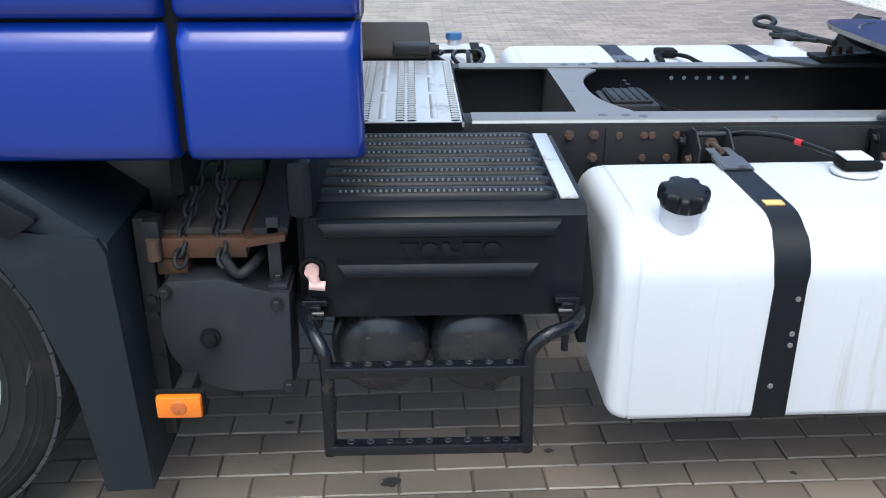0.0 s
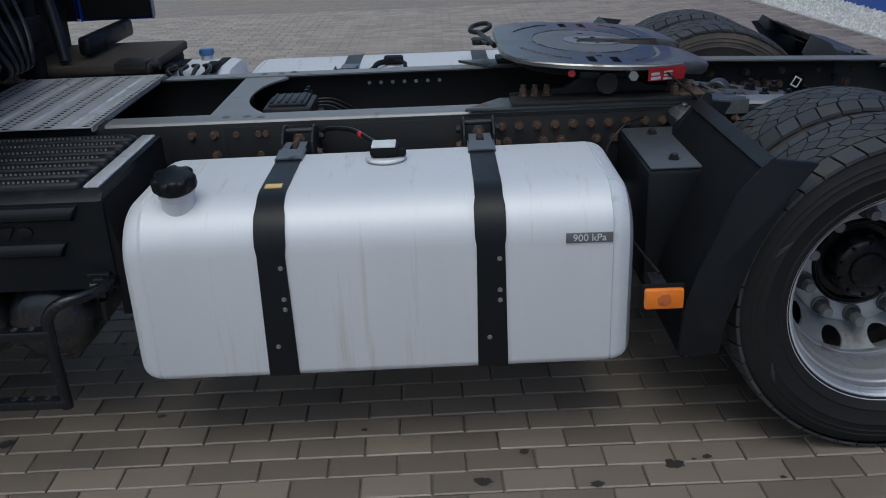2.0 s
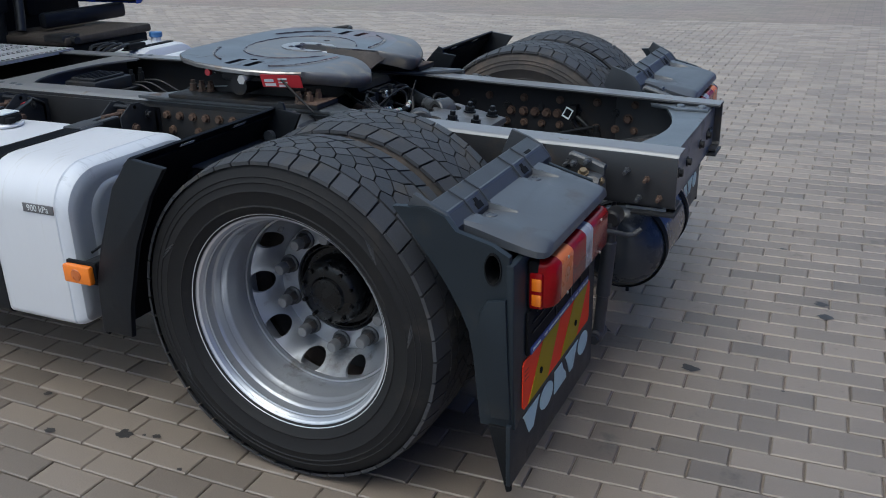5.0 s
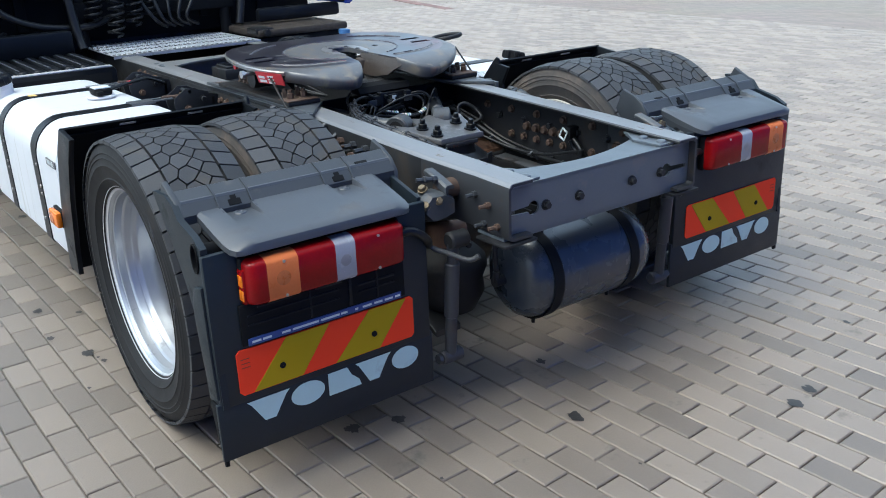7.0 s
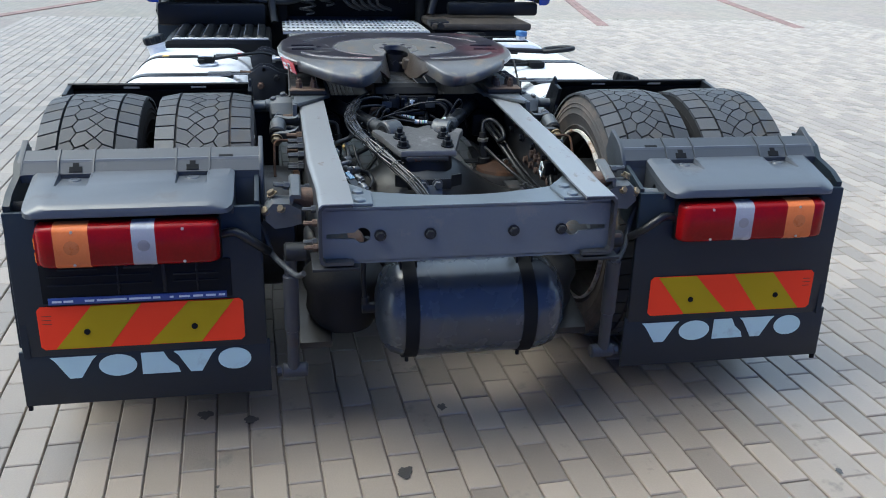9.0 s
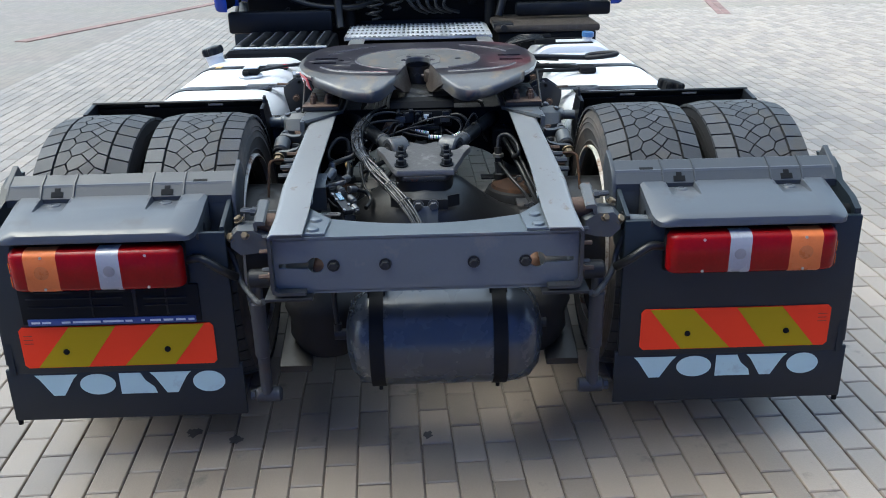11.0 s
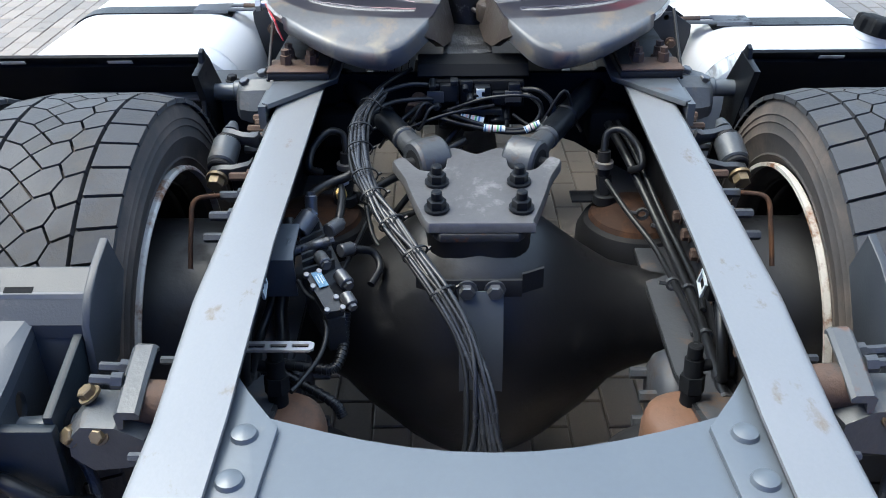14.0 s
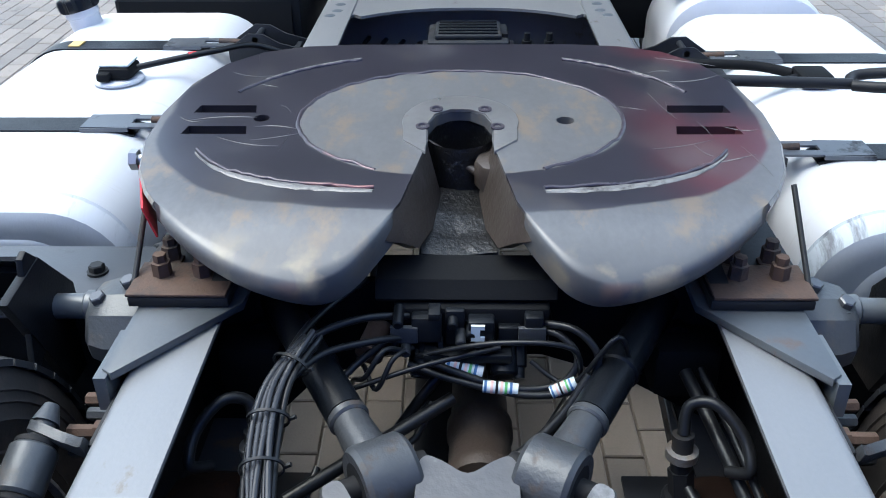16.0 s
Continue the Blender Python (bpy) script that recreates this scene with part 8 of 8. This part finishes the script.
# modulator on the near side, fixed inside the rail: a lid slanting to the rear, a ribbed casting with ports before it
fa, fb, fc, fd = Vector((0.214, -0.304, 0.70)), Vector((0.201, -0.281, 0.70)), Vector((0.268, -0.23, 0.66)), Vector((0.277, -0.259, 0.66))
nrm = (fb - fa).cross(fd - fa).normalized()
nrm = nrm if nrm.z > 0 else -nrm
bm = B()
loft(bm, [[p - nrm * 0.03 for p in (fa, fb, fc, fd)], [p for p in (fa, fb, fc, fd)], [p.lerp((fa + fc) / 2, 0.06) + nrm * 0.004 for p in (fa, fb, fc, fd)]])
mod = part("brake_modulator", bm, modulator_m, truck, "grey-black brake modulator with a screwed lid and hoses")
bm = B()
mid = [Vector((0.06, -0.335, 0.715)), Vector((0.01, -0.305, 0.715)), Vector((0.13, -0.25, 0.675)), Vector((0.275, -0.262, 0.652))]
loft(bm, [[p + Vector((0, 0, dz)) for p in (mid[0], mid[1], mid[2], fc, fd, fa)] for dz in (-0.075, -0.03, -0.012)])
part("valve_body", bm, modulator_m, mod, "ribbed cast valve body")
for k in range(7):
    t = k / 7
    p, q = mid[0].lerp(fa, t + 0.08), mid[1].lerp(mid[2], t + 0.08)
    u = (q - p).normalized()
    bm = B()
    w = Vector((0.0035, 0.001, 0))
    e = p.lerp(q, 0.85)
    loft(bm, [[p - w - Vector((0, 0, 0.02)), e - w - Vector((0, 0, 0.02)), e - w + Vector((0, 0, 0.004 + 0.004 * (k % 2))), p - w + Vector((0, 0, 0.004))], [p + w - Vector((0, 0, 0.02)), e + w - Vector((0, 0, 0.02)), e + w + Vector((0, 0, 0.004 + 0.004 * (k % 2))), p + w + Vector((0, 0, 0.004))]])
    part("rib", bm, modulator_m, mod)
for p in (fa, fb, fc, fd, fa.lerp(fd, 0.33), fb.lerp(fc, 0.72)):
    c = p.lerp((fa + fc) / 2, 0.12)
    bm = B()
    rod(bm, c, c + nrm * 0.009, 0.0052, 10, bev=0.001)
    part("screw", bm, cast, mod, "bright lid screw")
u, v = (fd - fa).normalized(), (fb - fa).normalized()
c = Vector((0.222, -0.276, 0.6925))
bm = B()
loft(bm, [[c + nrm * h + u * a * 0.016 + v * b * 0.0085 for a, b in ((-1, -1), (1, -1), (1, 1), (-1, 1))] for h in (0.003, 0.0055)])
lbl = part("data_plate", bm, label_blue, mod, "small pale blue data label")
for h, w in ((-0.5, 0.6), (0.1, 0.8), (0.55, 0.5)):
    bm = B()
    loft(bm, [[c + nrm * k + u * a * 0.013 * w + v * (h + b * 0.12) * 0.0085 for a, b in ((-1, -1), (1, -1), (1, 1), (-1, 1))] for k in (0.0054, 0.0061)])
    part("print_bar", bm, white_print, lbl)
for p, q, r in (((0.09, -0.33, 0.715), (0.06, -0.31, 0.735), 0.019), ((0.135, -0.335, 0.70), (0.118, -0.268, 0.712), 0.009), ((0.01, -0.318, 0.705), (-0.005, -0.318, 0.742), 0.012), ((0.15, -0.285, 0.70), (0.18, -0.27, 0.70), 0.012), ((0.17, -0.25, 0.675), (0.195, -0.232, 0.668), 0.013), ((0.215, -0.235, 0.66), (0.235, -0.222, 0.65), 0.012), ((0.06, -0.28, 0.70), (0.03, -0.262, 0.70), 0.014), ((0.10, -0.255, 0.68), (0.08, -0.235, 0.675), 0.013)):
    bm = B()
    rod(bm, p, q, r, 16, bev=0.002)
    p, q = Vector(p), Vector(q)
    rod(bm, q, q + (q - p).normalized() * 0.007, r * 0.7, 6)
    part("air_port", bm, port_m, mod)
for h, r in (([(-0.002, -0.318, 0.735), (-0.03, -0.315, 0.735), (-0.07, -0.29, 0.735), (-0.09, -0.25, 0.745), (-0.12, -0.235, 0.76)], 0.0095),
             ([(0.03, -0.265, 0.70), (0.0, -0.262, 0.715), (-0.05, -0.265, 0.725), (-0.09, -0.275, 0.725)], 0.008),
             ([(0.21, -0.315, 0.685), (0.232, -0.298, 0.672), (0.246, -0.275, 0.66), (0.279, -0.262, 0.63), (0.324, -0.269, 0.61), (0.378, -0.293, 0.60), (0.405, -0.305, 0.60)], 0.0042),
             ([(0.08, -0.232, 0.672), (0.06, -0.20, 0.655), (0.08, -0.185, 0.635), (0.12, -0.20, 0.62)], 0.0075)):
    bm = B()
    tube(bm, h, r, 8)
    part("hose", bm, hose_rubber, mod)
# ribbed conduits below
for h in ([(0.29, -0.365, 0.572), (0.303, -0.294, 0.57), (0.307, -0.252, 0.57), (0.28, -0.238, 0.585), (0.242, -0.238, 0.60), (0.225, -0.235, 0.63)], [(0.298, -0.345, 0.56), (0.315, -0.30, 0.54), (0.337, -0.25, 0.52), (0.35, -0.235, 0.50)]):
    bm = B()
    sp = smooth_path(h, 10)
    for i in range(len(sp) - 1):
        rod(bm, sp[i], sp[i + 1], 0.0085 if i % 2 else 0.0098, 10)
    part("conduit", bm, hose_rubber, mod, "ribbed black cable conduit")
# labelled plug on the upper hose
for p, q, mm in (((-0.085, -0.277, 0.727), (-0.10, -0.262, 0.729), white_print), ((-0.06, -0.268, 0.722), (-0.045, -0.265, 0.72), yellow_m)):
    bm = B()
    rod(bm, p, q, 0.0105, 10)
    part("sleeve", bm, mm, mod)
bm = B()
holed(bm, [(0.374, -0.395), (0.374, -0.262), (0.379, -0.256), (0.392, -0.256), (0.397, -0.262), (0.397, -0.395)], [[(0.381, y), (0.381, y + 0.025), (0.390, y + 0.025), (0.390, y)] for y in (-0.388, -0.355, -0.322, -0.289)], "z", 0.727, 0.731)
sb_ = part("slotted_bar", bm, steel, mod, "zinc slotted bar")
sb_.location = (0.045, 0.0, -0.022)
bm = B()
prism(bm, [(0.108, 0.742), (0.19, 0.732), (0.203, 0.722), (0.19, 0.64), (0.186, 0.64), (0.198, 0.72), (0.188, 0.728), (0.108, 0.738)], "y", -0.385, -0.322, 0.001)
cover = part("valve_cover", bm, frame_paint, mod, "bent sheet cover in slate paint")
for x, y in ((0.13, -0.365), (0.16, -0.335), (0.175, -0.37)):
    bm = B()
    loft(bm, [[(x - 0.011, y - 0.004, 0.7405 - (x - 0.108) * 0.12), (x + 0.013, y, 0.7405 - (x - 0.108) * 0.12), (x - 0.007, y + 0.006, 0.7405 - (x - 0.108) * 0.12)], [(x - 0.004, y - 0.001, 0.745 - (x - 0.108) * 0.12), (x + 0.004, y, 0.745 - (x - 0.108) * 0.12), (x - 0.002, y + 0.002, 0.745 - (x - 0.108) * 0.12)]])
    part("pressed_dimple", bm, frame_paint, cover)
# two pipes run along the near rail's lower flange to the rear
for pts, r in (([(0.10, -0.37, 0.64), (0.16, -0.38, 0.60), (0.213, -0.395, 0.565), (0.30, -0.385, 0.56), (0.36, -0.38, 0.555), (0.454, -0.347, 0.55), (0.58, -0.34, 0.53)], 0.0095), ([(0.02, -0.36, 0.70), (0.10, -0.352, 0.66), (0.17, -0.36, 0.60), (0.24, -0.35, 0.56), (0.36, -0.355, 0.545)], 0.013)):
    bm = B()
    tube(bm, pts, r, 10)
    part("air_pipe", bm, hose_rubber, mod)
for x, y in ((0.30, -0.385), (0.44, -0.352)):
    bm = B()
    rod(bm, (x, y, 0.556), (x + 0.008, y, 0.555), 0.0125, 12)
    rod(bm, (x + 0.004, y + 0.012, 0.558), (x + 0.004, y + 0.03, 0.558), 0.005, 6)
    part("pipe_clip", bm, plastic_dk, mod)
for s in (-1, 1):
    # square paper sleeve on a sensor plug inside each rail
    bm = B()
    box(bm, 0.275, 0.305, *sorted((0.362 * s, 0.41 * s)), 0.70, 0.745, 0.004)
    plug = part("sensor_plug", bm, plastic_dk, truck, "black plug with a pale square rim")
    bm = B()
    for a, b, c, d in ((0.27, 0.31, 0.741, 0.746), (0.27, 0.31, 0.704, 0.709), (0.27, 0.275, 0.709, 0.741), (0.305, 0.31, 0.709, 0.741)):
        box(bm, a, b, *sorted((0.358 * s, 0.363 * s)), c, d)
    rim = part("pale_rim", bm, white_print, plug)
    rim.matrix_basis = Matrix.Translation((0.272, 0, 0.716)) @ pose(0, 0, 0, 0, 28, 0) @ Matrix.Scale(0.8, 4, (1, 0, 0)) @ Matrix.Translation((-0.29, 0, -0.725))
    bm = B()
    tube(bm, [(0.30, 0.385 * s, 0.70), (0.35, 0.38 * s, 0.66), (0.37, 0.385 * s, 0.60), (0.33, 0.39 * s, 0.57)], 0.009, 8)
    part("plug_cable", bm, hose_rubber, plug)
    # air springs: rear with rusty top, front of black rubber
    bm = B()
    turn(bm, [(0.0001, 0.582), (0.03, 0.582), (0.055, 0.575), (0.064, 0.566), (0.069, 0.545), (0.07, 0.50), (0.0001, 0.495)], 32, "z", (0.43, 0.318 * s, 0))
    sp_ = part("air_spring", bm, rust_brown, truck, "air spring with a rust-brown steel top")
    bm = B()
    turn(bm, [(0.066, 0.50), (0.1, 0.475), (0.125, 0.45), (0.13, 0.42), (0.115, 0.38), (0.12, 0.33), (0.09, 0.27), (0.0001, 0.27)], 32, "z", (0.43, 0.315 * s, 0))
    part("bellows", bm, rubber, sp_)
    bm = B()
    rod(bm, (0.41, 0.325 * s, 0.575), (0.41, 0.325 * s, 0.605), 0.016, 12)
    rod(bm, (0.41, 0.325 * s, 0.605), (0.405, 0.325 * s, 0.632), 0.02, 6)
    rod(bm, (0.405, 0.325 * s, 0.632), (0.40, 0.325 * s, 0.66), 0.015, 12)
    rod(bm, (0.402, 0.325 * s, 0.645), (0.402, 0.352 * s, 0.65), 0.009, 10)
    rod(bm, (0.40, 0.325 * s, 0.66), (0.398, 0.325 * s, 0.685), 0.012, 12, bev=0.003)
    part("spring_valve", bm, plastic_dk, sp_)
    bm = B()
    if s > 0:
        tube(bm, [(0.398, 0.325, 0.68), (0.33, 0.345, 0.66), (0.20, 0.36, 0.625), (0.08, 0.362, 0.61), (-0.03, 0.35, 0.615), (-0.12, 0.31, 0.645), (-0.21, 0.28, 0.67)], 0.006, 8)
        part("spring_hose", bm, hose_rubber, sp_)
    bm = B()
    turn(bm, [(0.0001, 0.607), (0.05, 0.607), (0.07, 0.603), (0.098, 0.592), (0.104, 0.58), (0.0001, 0.575)], 32, "z", (-0.215, 0.352 * s, 0))
    sp2 = part("air_spring", bm, spring_top_m, truck, "black rubber air spring with a rusty dished top")
    bm = B()
    turn(bm, [(0.0001, 0.585), (0.095, 0.585), (0.115, 0.576), (0.128, 0.55), (0.13, 0.50), (0.122, 0.43), (0.09, 0.36), (0.0001, 0.36)], 36, "z", (-0.215, 0.352 * s, 0))
    part("bellows", bm, rubber, sp2)
    bm = B()
    box(bm, -0.30, -0.25, *sorted((0.215 * s, 0.30 * s)), 0.597, 0.604, 0.002)
    part("tab_plate", bm, frame_dark, sp2)
    bm = B()
    rod(bm, (-0.245, 0.285 * s, 0.60), (-0.245, 0.285 * s, 0.625), 0.026, 16, bev=0.003)
    rod(bm, (-0.245, 0.285 * s, 0.625), (-0.25, 0.28 * s, 0.665), 0.017, 6)
    rod(bm, (-0.25, 0.28 * s, 0.665), (-0.255, 0.278 * s, 0.72), 0.014, 12)
    part("spring_port", bm, frame_dark, sp2)
    bm = B()
    turn(bm, [(0.021, 0.0), (0.021, 0.012), (0.012, 0.013), (0.012, 0.0)], 16, "z", (-0.252, 0.279 * s, 0.685), closed=True)
    part("white_ring", bm, cast, sp2, "pale collar on the port")
    bm = B()
    tube(bm, [(-0.255, 0.278 * s, 0.72), (-0.27, 0.285 * s, 0.755), (-0.26, 0.315 * s, 0.765), (-0.23, 0.345 * s, 0.74), (-0.20, 0.35 * s, 0.71), (-0.22, 0.33 * s, 0.69)], 0.008, 8)
    part("loop_hose", bm, hose_rubber, sp2)
    # beam under the rail and brake chamber
    bm = B()
    prism(bm, [(-0.9, 0.50), (-0.5, 0.42), (0.0, 0.40), (0.50, 0.28), (0.55, 0.26), (0.55, 0.24), (0.0, 0.36), (-0.5, 0.38), (-0.9, 0.46)], "y", *sorted((0.36 * s, 0.46 * s)), 0.004)
    part("spring_beam", bm, axle_black, truck, "black suspension beam under the axle")
    bm = B()
    turn(bm, [(0.0001, 0.0), (0.06, 0.0), (0.078, 0.012), (0.085, 0.03), (0.085, 0.10), (0.075, 0.12), (0.0001, 0.125)], 32, "y", (0.255, 0.305 if s > 0 else -0.43, 0.465))
    ch = part("brake_chamber", bm, shock_grey, truck, "dull grey round brake chamber")
    for a in (40, 160, 280):
        x, z = 0.255 + 0.05 * math.cos(radians(a)), 0.465 + 0.05 * math.sin(radians(a))
        y = 0.305 * s
        bm = B()
        rod(bm, (x, y, z), (x, y - 0.03 * s, z), 0.011, 6)
        part("chamber_stud", bm, cast_grey, ch)
# pipes along the far rail with clips
for pts, r in (([(-0.36, 0.30, 0.74), (-0.26, 0.33, 0.70), (-0.16, 0.362, 0.645), (-0.04, 0.385, 0.605), (0.08, 0.393, 0.593), (0.18, 0.393, 0.59), (0.30, 0.388, 0.585), (0.42, 0.385, 0.575), (0.60, 0.383, 0.55)], 0.0095),
               ([(-0.36, 0.32, 0.745), (-0.24, 0.352, 0.70), (-0.12, 0.382, 0.64), (0.0, 0.402, 0.61), (0.12, 0.408, 0.60), (0.18, 0.40, 0.60)], 0.006),
               ([(0.285, 0.385, 0.69), (0.30, 0.39, 0.66), (0.34, 0.398, 0.635), (0.36, 0.40, 0.60), (0.33, 0.398, 0.59)], 0.0085)):
    bm = B()
    tube(bm, pts, r, 8)
    part("brake_pipe", bm, hose_rubber, truck)
for x, y, z in ((-0.10, 0.385, 0.618), (-0.13, 0.345, 0.632), (0.10, 0.393, 0.592), (0.10, 0.362, 0.606), (0.24, 0.391, 0.588), (0.40, 0.386, 0.577)):
    bm = B()
    turn(bm, [(0.0085, -0.004), (0.0135, -0.004), (0.0135, 0.004), (0.0085, 0.004)], 14, "x", (x, y, z), closed=True)
    rod(bm, (x, y - 0.012, z + 0.002), (x, y - 0.026, z + 0.004), 0.0045, 6)
    part("pipe_clip", bm, port_m, truck)
# fine pipes along the near rail, and the diff input
bm = B()
turn(bm, [(0.0001, 0.0), (0.03, 0.0), (0.034, 0.006), (0.047, 0.004), (0.05, -0.004), (0.05, -0.02), (0.045, -0.026), (0.044, -0.09), (0.048, -0.095), (0.048, -0.12), (0.042, -0.126), (0.041, -0.3), (0.0001, -0.3)], 28, "x", (-0.255, 0.018, 0.625))
part("drive_flange", bm, pinion_m, truck, "brown rusty drive shaft flange", 45)
for a, b in (((-0.20, -0.235, 0.65), (-0.33, -0.02, 0.715)), ((-0.24, 0.07, 0.66), (-0.34, 0.15, 0.725))):
    bm = B()
    rod(bm, a, b, 0.0095, 12)
    part("air_pipe", bm, hose_rubber, truck)
for y in (-0.31, 0.31):
    bm = B()
    box(bm, -0.5, -0.38, y - 0.05, y + 0.05, 0.67, 0.76, 0.02)
    part("rod_anchor", bm, plastic_dk, truck)

# ---- a parked car far across the yard ----
car = tagged(new("car"), "dark brown parked car far across the yard", "car")
bm = B()
L = [(-2.1, 0.35, 0.75, 0.72), (-2.0, 0.25, 0.95, 0.80), (-1.3, 0.22, 1.0, 0.86), (-0.7, 0.22, 1.02, 0.88), (0.9, 0.22, 1.02, 0.88), (1.8, 0.25, 0.95, 0.84), (2.1, 0.35, 0.8, 0.76)]
loft(bm, [[(x, -w, z0), (x, -w - 0.02, (z0 + z1) / 2), (x, -w + 0.05, z1), (x, w - 0.05, z1), (x, w + 0.02, (z0 + z1) / 2), (x, w, z0)] for x, z0, z1, w in L])
part("body", bm, car_paint, car, "", 50)
bm = B()
loft(bm, [[(-1.2 + k * 0.45, -w, z), (1.5 - k * 0.35, -w, z), (1.5 - k * 0.35, w, z), (-1.2 + k * 0.45, w, z)] for k, z, w in ((0, 1.0, 0.8), (1, 1.4, 0.66), (1.2, 1.45, 0.6))])
part("glasshouse", bm, dark_glass, car)
for x in (-1.3, 1.35):
    for y in (-0.83, 0.83):
        bm = B()
        turn(bm, [(0.2, -0.1), (0.30, -0.1), (0.32, -0.08), (0.32, 0.08), (0.30, 0.1), (0.2, 0.1)], 32, "y", (x, y, 0.32), closed=True)
        wl = part("wheel", bm, rubber, car)
        bm = B()
        holed(bm, circle(x, 0.32, 0.21, 32), [circle(x + 0.12 * math.cos(radians(36 * k)), 0.32 + 0.12 * math.sin(radians(36 * k)), 0.03, 10) for k in range(10)], "y", y - 0.07, y + 0.07)
        part("rim", bm, rim_silver, wl)
car.matrix_basis = pose(-12.4, 14.3, 0, 0, 0, 49)

# dark oil and tyre spots on the paving
verts, faces = [], []
rs = random.Random(21)
SPOT = [(-2.6, -1.03, 0.03), (-0.6, -1.255, 0.028), (1.08, -1.05, 0.035), (0.555, -0.012, 0.022), (1.29, 0.41, 0.032), (1.27, 0.52, 0.028), (-2.15, -0.905, 0.014), (-1.14, -1.3, 0.025), (-0.83, -1.33, 0.02), (0.9, -1.36, 0.018), (0.94, -1.38, 0.015), (1.0, -1.33, 0.016), (0.5, -0.76, 0.03), (0.55, -0.62, 0.028), (0.9, -0.18, 0.03), (-1.05, -1.55, 0.03)]
for i in range(40):
    SPOT.append((rs.uniform(-3.5, 2.8), rs.choice((rs.uniform(-2.3, -1.0), rs.uniform(-0.8, 1.5))), rs.uniform(0.006, 0.016)))
for x, y, r in SPOT:
    for q in range(3 if r > 0.02 else 1):
        cx, cy, rr = x + rs.uniform(-0.6, 0.6) * r * (q > 0), y + rs.uniform(-0.6, 0.6) * r * (q > 0), r * (1.0 if q == 0 else 0.5)
        k = len(verts)
        n = 14
        verts += [(cx + rr * rs.uniform(0.6, 1.25) * math.cos(6.2832 * j / n), cy + 0.7 * rr * rs.uniform(0.6, 1.25) * math.sin(6.2832 * j / n), 0.0026 + 0.0003 * q) for j in range(n)]
        faces.append(tuple(range(k, k + n)))
me = bpy.data.meshes.new("stain")
me.from_pydata(verts, [], faces)
me.materials.append(stain_m)
tagged(new("stain", me), "small dark oil spots on the paving", "stain", kind="stuff")

# ---- nearest paving blocks, one by one ----
me = bpy.data.meshes.new("paver")
me.from_pydata(paver_verts(0, 0, 0, 0, 0, 0), [], PAVER_FACES)
me.materials.append(paver_obj)
for x, y, a, dz, tx, ty in near_paver:
    put("paver", me, pavement, Matrix.Translation((x, y, dz)) @ Euler((ty, -tx, a)).to_matrix().to_4x4())
